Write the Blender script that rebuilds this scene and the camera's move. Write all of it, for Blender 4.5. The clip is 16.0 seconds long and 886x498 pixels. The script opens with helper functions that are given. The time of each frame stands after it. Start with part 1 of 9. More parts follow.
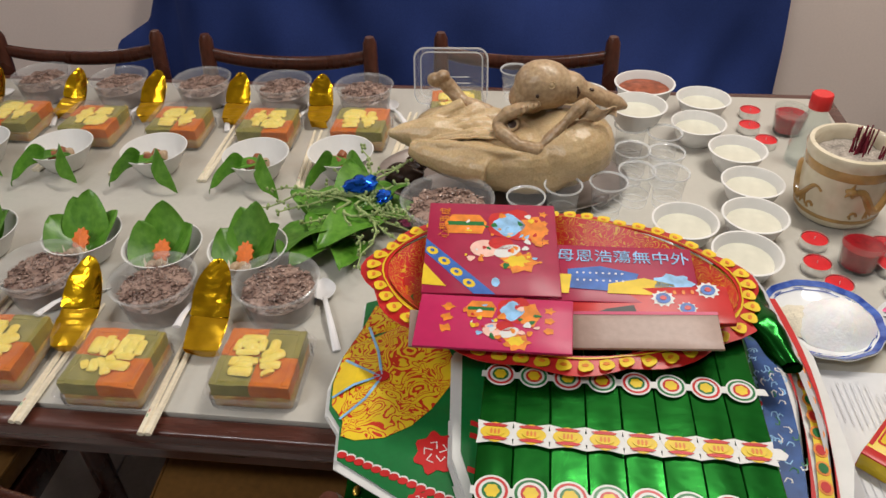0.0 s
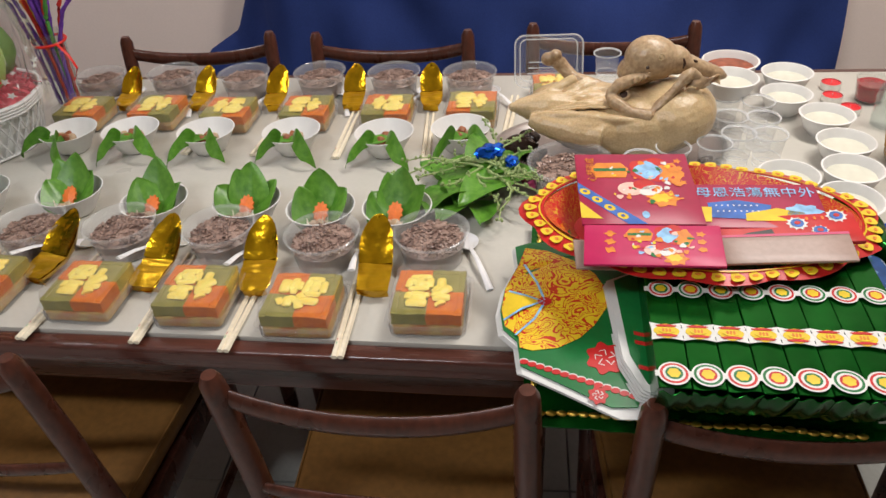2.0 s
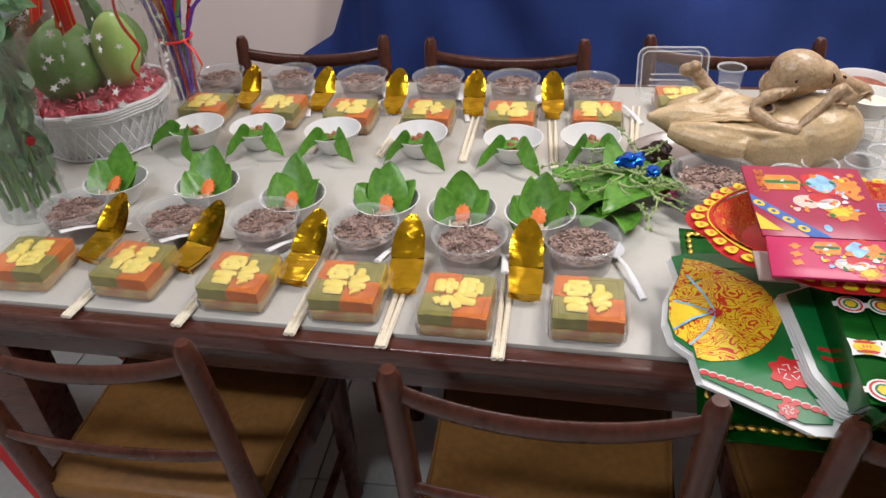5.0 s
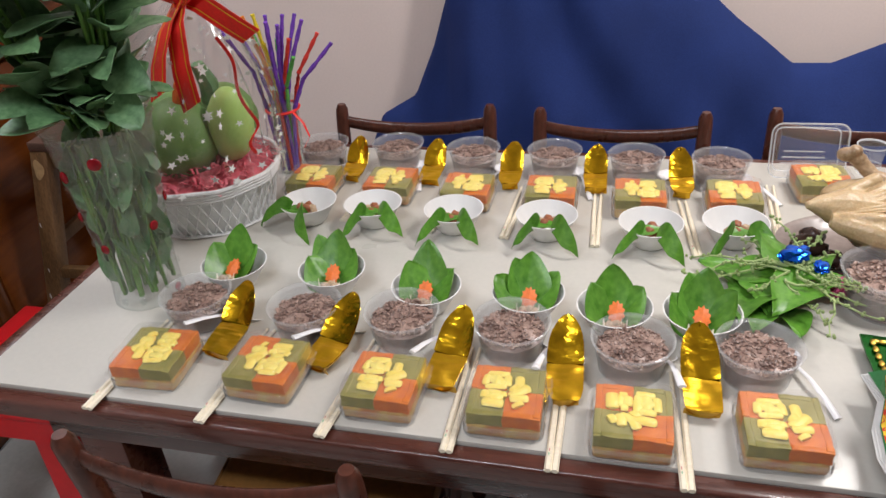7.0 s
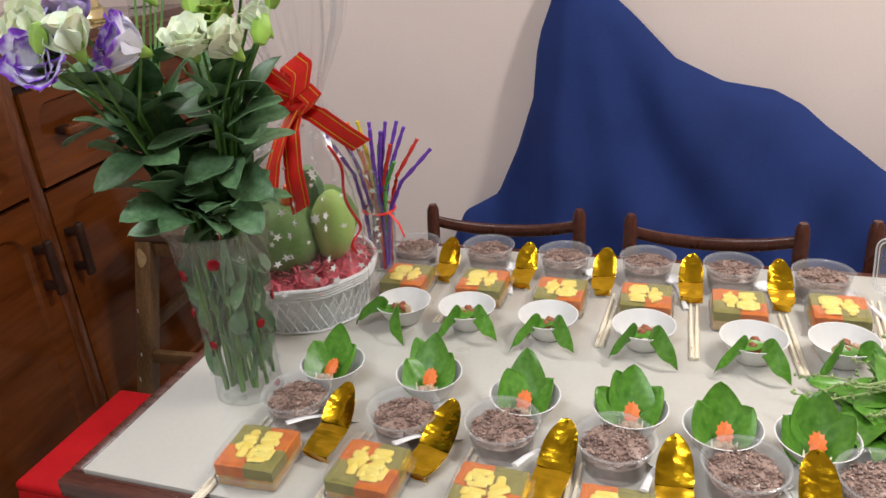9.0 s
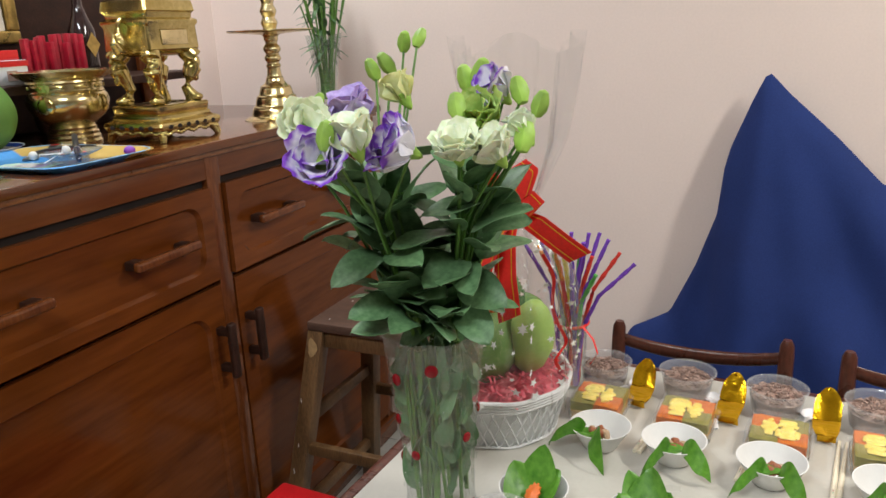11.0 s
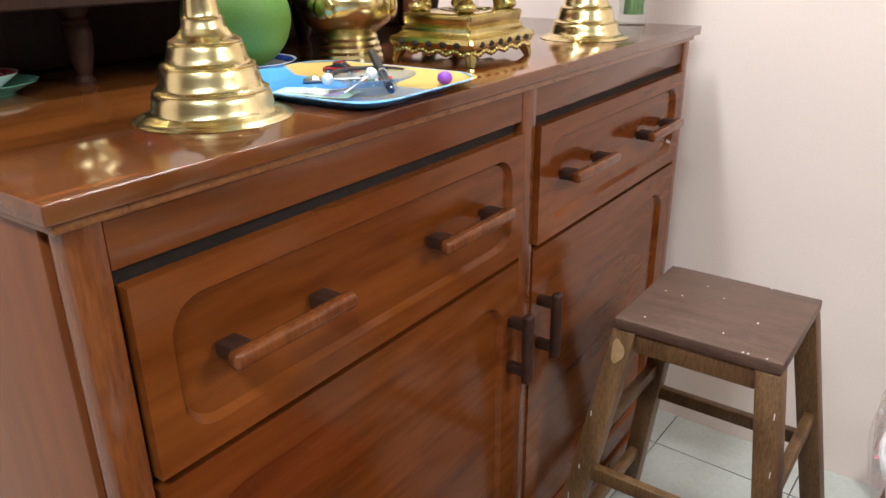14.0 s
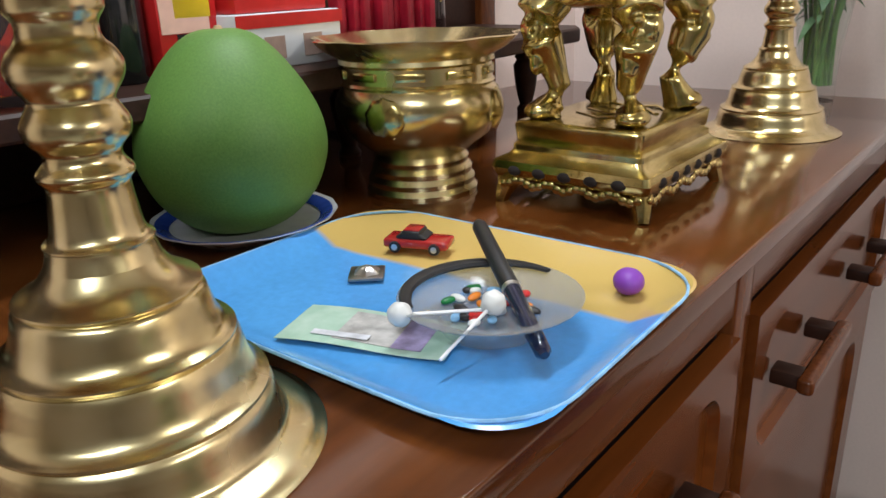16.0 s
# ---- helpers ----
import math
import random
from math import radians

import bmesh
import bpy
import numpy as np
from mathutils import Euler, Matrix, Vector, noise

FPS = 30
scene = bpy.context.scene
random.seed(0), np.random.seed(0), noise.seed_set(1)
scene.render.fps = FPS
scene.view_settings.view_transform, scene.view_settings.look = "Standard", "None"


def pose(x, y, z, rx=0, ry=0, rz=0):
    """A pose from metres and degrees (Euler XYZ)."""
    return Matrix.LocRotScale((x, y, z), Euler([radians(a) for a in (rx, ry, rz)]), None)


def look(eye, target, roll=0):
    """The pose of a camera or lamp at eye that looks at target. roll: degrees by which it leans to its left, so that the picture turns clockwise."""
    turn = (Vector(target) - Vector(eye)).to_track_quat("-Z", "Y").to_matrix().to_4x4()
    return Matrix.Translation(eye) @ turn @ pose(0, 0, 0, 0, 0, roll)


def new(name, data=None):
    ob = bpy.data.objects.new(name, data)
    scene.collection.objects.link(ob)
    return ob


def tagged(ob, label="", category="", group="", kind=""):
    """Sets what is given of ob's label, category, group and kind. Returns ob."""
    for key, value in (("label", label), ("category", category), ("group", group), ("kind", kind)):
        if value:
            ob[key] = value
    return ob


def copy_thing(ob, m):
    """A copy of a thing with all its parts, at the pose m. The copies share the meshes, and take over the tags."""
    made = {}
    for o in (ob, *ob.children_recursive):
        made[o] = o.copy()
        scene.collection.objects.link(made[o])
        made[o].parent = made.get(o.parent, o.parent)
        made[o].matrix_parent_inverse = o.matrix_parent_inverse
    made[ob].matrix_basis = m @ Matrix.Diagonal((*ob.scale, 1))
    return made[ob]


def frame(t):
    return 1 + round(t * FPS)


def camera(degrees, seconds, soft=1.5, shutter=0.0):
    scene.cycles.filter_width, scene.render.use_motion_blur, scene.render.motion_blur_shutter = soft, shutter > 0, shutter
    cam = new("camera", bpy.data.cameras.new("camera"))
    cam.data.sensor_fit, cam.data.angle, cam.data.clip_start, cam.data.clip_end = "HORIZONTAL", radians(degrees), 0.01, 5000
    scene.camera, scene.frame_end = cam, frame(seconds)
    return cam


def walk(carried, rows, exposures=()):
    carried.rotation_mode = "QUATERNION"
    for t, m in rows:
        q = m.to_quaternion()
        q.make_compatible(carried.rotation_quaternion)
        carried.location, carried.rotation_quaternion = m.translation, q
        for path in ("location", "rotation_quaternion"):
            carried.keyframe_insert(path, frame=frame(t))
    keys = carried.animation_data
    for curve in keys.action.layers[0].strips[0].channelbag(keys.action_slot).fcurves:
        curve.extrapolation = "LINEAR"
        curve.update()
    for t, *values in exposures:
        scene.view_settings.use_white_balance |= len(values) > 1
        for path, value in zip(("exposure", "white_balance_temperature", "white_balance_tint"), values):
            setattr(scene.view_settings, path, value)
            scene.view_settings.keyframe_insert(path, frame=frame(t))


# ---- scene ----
cam = camera(61.6, 16.0)
PATH = [
    (0, (0.547, 0.955, 1.411), (0.404, 2.542, 0.202), -1.7),
    (0.5, (0.592, 0.92, 1.409), (0.466, 2.507, 0.199), -1.6),
    (1, (0.582, 0.863, 1.405), (0.422, 2.454, 0.204), -0.9),
    (1.5, (0.494, 0.828, 1.416), (0.293, 2.431, 0.238), -2.7),
    (2, (0.399, 0.789, 1.417), (0.183, 2.397, 0.247), -4.5),
    (2.5, (0.317, 0.762, 1.415), (0.086, 2.376, 0.256), -3.9),
    (3, (0.262, 0.754, 1.41), (-0.025, 2.373, 0.272), -4.3),
    (5.5, (0.207, 0.776, 1.412), (-0.094, 2.396, 0.279), -3.6),
    (6, (0.151, 0.82, 1.413), (-0.154, 2.451, 0.295), -3.9),
    (6.5, (0.076, 0.849, 1.434), (-0.25, 2.494, 0.345), -3.7),
    (7, (0.033, 0.851, 1.448), (-0.345, 2.515, 0.404), -4.0),
    (7.5, (0.018, 0.844, 1.455), (-0.407, 2.527, 0.463), -4.5),
    (8, (0.009, 0.845, 1.466), (-0.464, 2.544, 0.522), -4.7),
    (8.2, (0.006, 0.849, 1.471), (-0.492, 2.551, 0.545), -4.7),
    (10.3, (-0.139, 0.825, 1.5), (-0.823, 2.599, 0.881), -2.7),
    (10.5, (-0.157, 0.827, 1.499), (-0.914, 2.583, 0.912), -2.5),
    (11, (-0.215, 0.839, 1.494), (-1.055, 2.564, 0.933), -2.5),
    (11.5, (-0.323, 0.834, 1.499), (-1.122, 2.58, 0.94), -3.1),
    (12, (-0.442, 0.805, 1.49), (-1.305, 2.52, 0.929), -2.8),
    (12.5, (-0.522, 0.819, 1.485), (-1.53, 2.437, 0.882), -1.9),
    (13, (-0.622, 0.911, 1.497), (-1.731, 2.44, 0.839), -1.7),
    (13.5, (-0.728, 1.003, 1.49), (-1.892, 2.484, 0.818), -1.5),
    (14, (-0.818, 1.09, 1.462), (-1.966, 2.543, 0.707), -0.8),
    (14.5, (-1.002, 1.191, 1.477), (-2.089, 2.694, 0.728), -2.0),
    (15, (-1.169, 1.277, 1.482), (-2.235, 2.819, 0.787), -2.6),
    (15.5, (-1.234, 1.37, 1.487), (-2.406, 2.853, 0.832), -2.1),
    (16, (-1.286, 1.516, 1.498), (-2.54, 2.917, 0.816), -2.2),
]
walk(cam, [(t, look(eye, target, roll)) for t, eye, target, roll in PATH],
     [(0, -0.97, 6500, 10), (1.2, -0.86, 6550, 10), (2.5, -0.60, 6250, 12), (5.5, -0.53, 6050, 13), (8.2, -0.44, 6150, 12), (10.3, -0.34, 6250, 8), (12, -0.17, 6350, 6), (13.2, 0.25, 6250, 6), (14.5, 0.47, 6050, 5), (15.5, -0.04, 6050, 6), (16, -0.46, 6100, 7)])

# ---------------------------------------------------------------- light
world = bpy.data.worlds.new("world")
scene.world = world
world.use_nodes = True
world.node_tree.nodes["Background"].inputs[0].default_value = (0.9, 0.93, 1.0, 1)
world.node_tree.nodes["Background"].inputs[1].default_value = 0.02


def area_lamp(name, eye, target, sx, sy, watts, colour):
    d = bpy.data.lights.new(name, "AREA")
    d.shape, d.size, d.size_y, d.energy, d.color = "RECTANGLE", sx, sy, watts, colour
    ob = new(name, d)
    ob.matrix_world = look(eye, target)
    return tagged(ob, kind="structure")


area_lamp("ceiling_tube_lamp", (1.30, 2.20, 2.80), (1.2, 2.1, 0), 1.2, 0.14, 76, (1.0, 0.94, 0.86))
# added fill, no fitting seen here; brightens the altar and cabinet top
area_lamp("altar_tube_lamp", (-1.80, 2.20, 2.78), (-1.7, 2.2, 0), 0.9, 0.14, 28, (0.95, 0.965, 0.98))
# added fill without a known fitting, lifts the walls and chair fronts
area_lamp("front_tube_lamp", (-0.55, 0.25, 2.82), (-0.6, 0.7, 0), 1.2, 0.14, 50, (0.95, 0.965, 0.98))


# ---------------------------------------------------------------- materials
def mat(name, colour, rough=0.5, metal=0.0, vary=0.12, scale=8.0, fine=60.0, bump=0.1, stretch=(1, 1, 1), second=None,
        coat=0.0, spec=0.5, trans=0.0, alpha=1.0, rnd=0.0, ior=1.45, subs=0.0, rvary=0.08, island=False):
    """A surface with colour variation at two scales, rough patches and fine relief."""
    m = bpy.data.materials.new(name)
    m.use_nodes = True
    nt = m.node_tree
    b = nt.nodes["Principled BSDF"]
    co = nt.nodes.new("ShaderNodeTexCoord")
    mp = nt.nodes.new("ShaderNodeMapping")
    mp.inputs["Scale"].default_value = stretch
    nt.links.new(co.outputs["Object"], mp.inputs["Vector"])
    big, small = nt.nodes.new("ShaderNodeTexNoise"), nt.nodes.new("ShaderNodeTexNoise")
    for n, sc, de in ((big, scale, 4), (small, fine, 3)):
        n.inputs["Scale"].default_value, n.inputs["Detail"].default_value = sc, de
        nt.links.new(mp.outputs[0], n.inputs["Vector"])
    mix = nt.nodes.new("ShaderNodeMath")
    mix.operation = "MULTIPLY_ADD"
    mix.inputs[1].default_value = 0.45
    nt.links.new(small.outputs["Fac"], mix.inputs[0])
    half = nt.nodes.new("ShaderNodeMath")
    half.operation = "MULTIPLY"
    half.inputs[1].default_value = 0.55
    nt.links.new(big.outputs["Fac"], half.inputs[0])
    nt.links.new(half.outputs[0], mix.inputs[2])
    ramp = nt.nodes.new("ShaderNodeValToRGB")
    c = np.array(colour[:3])
    s = np.array(second[:3]) if second else None
    lo = c * (1 - vary)
    hi = np.clip(c * (1 + vary), 0, 1) if s is None else s
    ramp.color_ramp.elements[0].position, ramp.color_ramp.elements[1].position = 0.36, 0.64
    ramp.color_ramp.elements[0].color, ramp.color_ramp.elements[1].color = (*lo, 1), (*hi, 1)
    nt.links.new(mix.outputs[0], ramp.inputs[0])
    out = ramp.outputs[0]
    if rnd:
        if island:
            geo = nt.nodes.new("ShaderNodeNewGeometry")
            src = geo.outputs["Random Per Island"]
        else:
            src = nt.nodes.new("ShaderNodeObjectInfo").outputs["Random"]
        hsv = nt.nodes.new("ShaderNodeHueSaturation")
        mr = nt.nodes.new("ShaderNodeMapRange")
        mr.inputs[3].default_value, mr.inputs[4].default_value = 1 - rnd, 1 + rnd
        nt.links.new(src, mr.inputs[0])
        nt.links.new(mr.outputs[0], hsv.inputs["Value"])
        nt.links.new(out, hsv.inputs["Color"])
        out = hsv.outputs[0]
    nt.links.new(out, b.inputs["Base Color"])
    rr = nt.nodes.new("ShaderNodeMapRange")
    rr.inputs[3].default_value, rr.inputs[4].default_value = max(rough - rvary, 0.01), min(rough + rvary, 1)
    nt.links.new(big.outputs["Fac"], rr.inputs[0])
    nt.links.new(rr.outputs[0], b.inputs["Roughness"])
    b.inputs["Metallic"].default_value = metal
    b.inputs["Coat Weight"].default_value = coat
    b.inputs["Coat Roughness"].default_value = 0.12
    b.inputs["Specular IOR Level"].default_value = spec
    b.inputs["Transmission Weight"].default_value = trans
    b.inputs["Alpha"].default_value = alpha
    b.inputs["IOR"].default_value = ior
    if subs:
        b.inputs["Subsurface Weight"].default_value = subs
        b.inputs["Subsurface Radius"].default_value = (0.01, 0.005, 0.003)
        b.inputs["Subsurface Scale"].default_value = 0.5
    if bump:
        bp = nt.nodes.new("ShaderNodeBump")
        bp.inputs["Strength"].default_value = bump
        bp.inputs["Distance"].default_value = 0.004
        nt.links.new(mix.outputs[0], bp.inputs["Height"])
        nt.links.new(bp.outputs[0], b.inputs["Normal"])
    return m


def glassy(name, tint, dull=0.04, ior=1.45, rough=0.03, relief=0.12, size=28):
    """Thin clear sheet: see-through, with gloss by Fresnel and a trace of haze."""
    m = bpy.data.materials.new(name)
    m.use_nodes = True
    nt = m.node_tree
    nt.nodes.remove(nt.nodes["Principled BSDF"])
    out = nt.nodes["Material Output"]
    tr, gl, df = nt.nodes.new("ShaderNodeBsdfTransparent"), nt.nodes.new("ShaderNodeBsdfGlossy"), nt.nodes.new("ShaderNodeBsdfDiffuse")
    tr.inputs[0].default_value = (*tint, 1)
    gl.inputs["Roughness"].default_value = rough
    df.inputs[0].default_value = (0.85, 0.86, 0.87, 1)
    lw = nt.nodes.new("ShaderNodeLayerWeight")
    pw, fr = nt.nodes.new("ShaderNodeMath"), nt.nodes.new("ShaderNodeMath")
    pw.operation, pw.inputs[1].default_value = "POWER", 4.0
    fr.operation, fr.inputs[1].default_value, fr.inputs[2].default_value = "MULTIPLY_ADD", 0.45, ((ior - 1) / (ior + 1)) ** 2
    nt.links.new(lw.outputs["Facing"], pw.inputs[0])
    nt.links.new(pw.outputs[0], fr.inputs[0])
    no, bp = nt.nodes.new("ShaderNodeTexNoise"), nt.nodes.new("ShaderNodeBump")
    no.inputs["Scale"].default_value = size
    bp.inputs["Strength"].default_value, bp.inputs["Distance"].default_value = relief, 0.004
    nt.links.new(no.outputs["Fac"], bp.inputs["Height"])
    nt.links.new(bp.outputs[0], gl.inputs["Normal"])
    a, b = nt.nodes.new("ShaderNodeMixShader"), nt.nodes.new("ShaderNodeMixShader")
    a.inputs[0].default_value = dull
    nt.links.new(tr.outputs[0], a.inputs[1])
    nt.links.new(df.outputs[0], a.inputs[2])
    nt.links.new(fr.outputs[0], b.inputs[0])
    nt.links.new(a.outputs[0], b.inputs[1])
    nt.links.new(gl.outputs[0], b.inputs[2])
    nt.links.new(b.outputs[0], out.inputs[0])
    return m


M_CLEAR2 = glassy("clear_cup_plastic", (0.99, 0.99, 0.99), 0.10, 1.6)
M_CUPRIM = glassy("cup_rim_plastic", (0.95, 0.96, 0.96), 0.34, 1.6)
M_WATERG = glassy("still_water", (0.97, 0.98, 0.98), 0.02, 1.33, 0.01)
M_GLASS = glassy("clear_glass", (0.95, 0.97, 0.96), 0.03, 1.5, 0.01)
M_BOXPL = glassy("thin_box_plastic", (0.985, 0.985, 0.985), 0.05, 1.6, 0.04)
M_TUBPL = glassy("cloudy_tub_plastic", (0.95, 0.95, 0.95), 0.12, 1.45, 0.12)

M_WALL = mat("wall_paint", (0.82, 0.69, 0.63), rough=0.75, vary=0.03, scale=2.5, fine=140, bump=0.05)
# darkened copy of the wall colour, tunes how much light bounces back
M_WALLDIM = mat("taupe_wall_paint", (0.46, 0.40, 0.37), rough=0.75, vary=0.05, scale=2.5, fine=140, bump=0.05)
M_CEIL = mat("ceiling_paint", (0.78, 0.76, 0.72), rough=0.8, vary=0.03, scale=2, bump=0.03)
M_FLOOR = mat("floor_tile", (0.44, 0.45, 0.42), rough=0.22, vary=0.08, scale=6, fine=90, bump=0.02, rnd=0.05)
M_GROUT = mat("grout", (0.25, 0.24, 0.22), rough=0.9, vary=0.2, scale=30)
M_TABLEWOOD = mat("dark_table_wood", (0.080, 0.025, 0.017), rough=0.28, vary=0.35, scale=5, fine=50, stretch=(1, 10, 10), bump=0.05, coat=0.3)
M_CHAIRWOOD = mat("dark_chair_wood", (0.072, 0.023, 0.014), rough=0.28, vary=0.4, scale=7, fine=60, stretch=(2, 2, 1), bump=0.06, coat=0.1, spec=0.35)
M_SEAT = mat("tan_seat", (0.20, 0.092, 0.022), rough=0.5, vary=0.2, scale=5, fine=90, bump=0.1)
M_LAMINATE = mat("table_laminate", (0.53, 0.508, 0.455), rough=0.3, vary=0.035, scale=3, fine=120, bump=0.015, rvary=0.06)
M_CLOTH = mat("blue_cloth", (0.019, 0.036, 0.145), rough=0.85, vary=0.18, scale=4, fine=260, bump=0.12, spec=0.2)
M_SIDEB = mat("cabinet_wood", (0.108, 0.027, 0.005), second=(0.168, 0.047, 0.009), rough=0.16, vary=0.2, scale=1.3, fine=9, stretch=(0.6, 5, 5), bump=0.0, coat=0.06, spec=0.22)
M_SIDETOP = mat("cabinet_top_wood", (0.085, 0.024, 0.005), second=(0.15, 0.045, 0.009), rough=0.1, vary=0.2, scale=1.3, fine=9, stretch=(0.6, 5, 5), bump=0.0, coat=0.35, rvary=0.04)
M_SIDEB2 = mat("cabinet_frame_wood", (0.115, 0.031, 0.008), second=(0.175, 0.053, 0.013), rough=0.2, vary=0.25, scale=3, fine=30, stretch=(6, 6, 1), bump=0.02, coat=0.2, spec=0.35)
M_SIDEDGE = mat("cabinet_edge_wood", (0.22, 0.075, 0.02), second=(0.3, 0.12, 0.035), rough=0.3, vary=0.25, scale=5, fine=40, stretch=(6, 1, 6), bump=0.04, coat=0.3)
M_SIDERAIL = mat("cabinet_rail_wood", (0.105, 0.028, 0.007), second=(0.155, 0.046, 0.011), rough=0.22, vary=0.2, scale=1.5, fine=10, stretch=(0.6, 5, 5), bump=0.0, coat=0.15, spec=0.35)
M_SIDEEND = mat("cabinet_end_wood", (0.15, 0.045, 0.014), second=(0.20, 0.063, 0.020), rough=0.22, vary=0.15, scale=1.5, fine=10, stretch=(3, 3, 0.5), bump=0.0, coat=0.15, spec=0.35)
# dark altar wood; its colour also serves as shadow under drawer handles
M_DARKWOOD_SHADE = mat("altar_dark_wood", (0.03, 0.011, 0.006), rough=0.5, vary=0.4, scale=4, fine=30, stretch=(6, 1, 6), bump=0.04, coat=0.0, spec=0.35)
# near-black colour standing in for the shade in gaps and openings
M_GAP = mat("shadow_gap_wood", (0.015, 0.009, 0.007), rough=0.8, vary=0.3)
M_STOOL = mat("stool_seat_wood", (0.095, 0.054, 0.038), rough=0.45, vary=0.3, scale=8, fine=70, stretch=(1, 5, 5), bump=0.12)
M_BARE = mat("bare_stool_wood", (0.34, 0.22, 0.10), rough=0.6, vary=0.25, scale=12, fine=80, stretch=(5, 5, 1), bump=0.1)
M_STOOLLEG = mat("stool_leg_wood", (0.105, 0.052, 0.020), second=(0.20, 0.108, 0.044), rough=0.45, vary=0.25, scale=5, fine=60, stretch=(5, 5, 1), bump=0.15)
M_RICE = mat("purple_rice", (0.180, 0.104, 0.084), second=(0.38, 0.265, 0.215), rough=0.3, vary=0.25, scale=60, fine=300, bump=0.25, rnd=0.42, island=True)
M_ORANGE = mat("orange_rice", (0.55, 0.105, 0.003), second=(0.68, 0.19, 0.010), rough=0.38, vary=0.15, scale=60, fine=350, bump=0.35, subs=0.15)
M_GREEN = mat("green_rice", (0.22, 0.20, 0.035), second=(0.30, 0.26, 0.06), rough=0.38, vary=0.15, scale=60, fine=350, bump=0.35, subs=0.1)
M_YELLOW = mat("yellow_paste", (0.84, 0.61, 0.07), second=(0.90, 0.74, 0.18), rough=0.4, vary=0.05, scale=60, fine=300, bump=0.25, subs=0.15)
M_PALE = mat("pale_rice", (0.58, 0.20, 0.04), second=(0.52, 0.38, 0.10), rough=0.42, vary=0.25, scale=38, fine=120, bump=0.3, subs=0.1)
M_WHITEBOWL = mat("white_foam", (0.75, 0.74, 0.72), rough=0.4, vary=0.03, scale=12, bump=0.03)
M_WHITEPL = mat("white_plastic", (0.80, 0.79, 0.80), rough=0.3, vary=0.03, scale=12, bump=0.0)
M_LEAF = mat("betel_leaf", (0.070, 0.235, 0.016), second=(0.135, 0.32, 0.036), rough=0.34, vary=0.25, scale=14, fine=120, bump=0.2, rnd=0.15)
M_CARROT = mat("orange_carved", (0.72, 0.17, 0.03), rough=0.45, vary=0.15, scale=50, fine=250, bump=0.2, subs=0.1)
M_NUT = mat("areca_nut", (0.42, 0.25, 0.12), second=(0.62, 0.48, 0.33), rough=0.5, vary=0.3, scale=40, fine=200, bump=0.3)
M_NUT2 = mat("areca_nut_dark", (0.28, 0.09, 0.035), rough=0.45, vary=0.4, scale=40, fine=200, bump=0.3)
M_CHOP = mat("pale_bamboo", (0.79, 0.71, 0.55), rough=0.5, vary=0.1, scale=20, fine=120, stretch=(1, 8, 8), bump=0.08)
M_MARKGREEN = mat("green_stamp_ink", (0.25, 0.46, 0.28), rough=0.6, vary=0.2, scale=90)
M_MARKRED = mat("red_stamp_ink", (0.58, 0.24, 0.20), rough=0.6, vary=0.2, scale=90)
M_GOLD = mat("gold_foil", (0.60, 0.35, 0.010), rough=0.2, metal=1.0, vary=0.2, scale=26, fine=90, bump=0.5)


def two_tone(name, low, high, z0, z1, rough=0.5, axis=2, wobble=0.3, scale=40.0, coat=0.0, subs=0.1):
    """A print or petal that changes from one colour to another along an axis, with an uneven border."""
    m = mat(name, low, rough=rough, vary=0.08, scale=scale, fine=150, bump=0.1, coat=coat, subs=subs)
    nt = m.node_tree
    b = nt.nodes["Principled BSDF"]
    old = b.inputs["Base Color"].links[0].from_socket
    co, sp = nt.nodes.new("ShaderNodeTexCoord"), nt.nodes.new("ShaderNodeSeparateXYZ")
    nt.links.new(co.outputs["Object"], sp.inputs[0])
    no, ad, mr, mx = nt.nodes.new("ShaderNodeTexNoise"), nt.nodes.new("ShaderNodeMath"), nt.nodes.new("ShaderNodeMapRange"), nt.nodes.new("ShaderNodeMix")
    no.inputs["Scale"].default_value = scale
    nt.links.new(co.outputs["Object"], no.inputs["Vector"])
    ad.operation, ad.inputs[1].default_value = "MULTIPLY_ADD", wobble * (z1 - z0) * 4
    nt.links.new(no.outputs["Fac"], ad.inputs[0])
    nt.links.new(sp.outputs[axis], ad.inputs[2])
    off = wobble * (z1 - z0) * 2
    mr.inputs[1].default_value, mr.inputs[2].default_value = z0 + off, z1 + off
    nt.links.new(ad.outputs[0], mr.inputs[0])
    mx.data_type = "RGBA"
    mx.inputs[7].default_value = (*high, 1)
    nt.links.new(mr.outputs[0], mx.inputs[0])
    nt.links.new(old, mx.inputs[6])
    nt.links.new(mx.outputs[2], b.inputs["Base Color"])
    return m


M_GOLDMATT = mat("matt_gold_paper", (0.66, 0.38, 0.012), rough=0.3, metal=0.85, vary=0.1, scale=26, fine=90, bump=0.25)


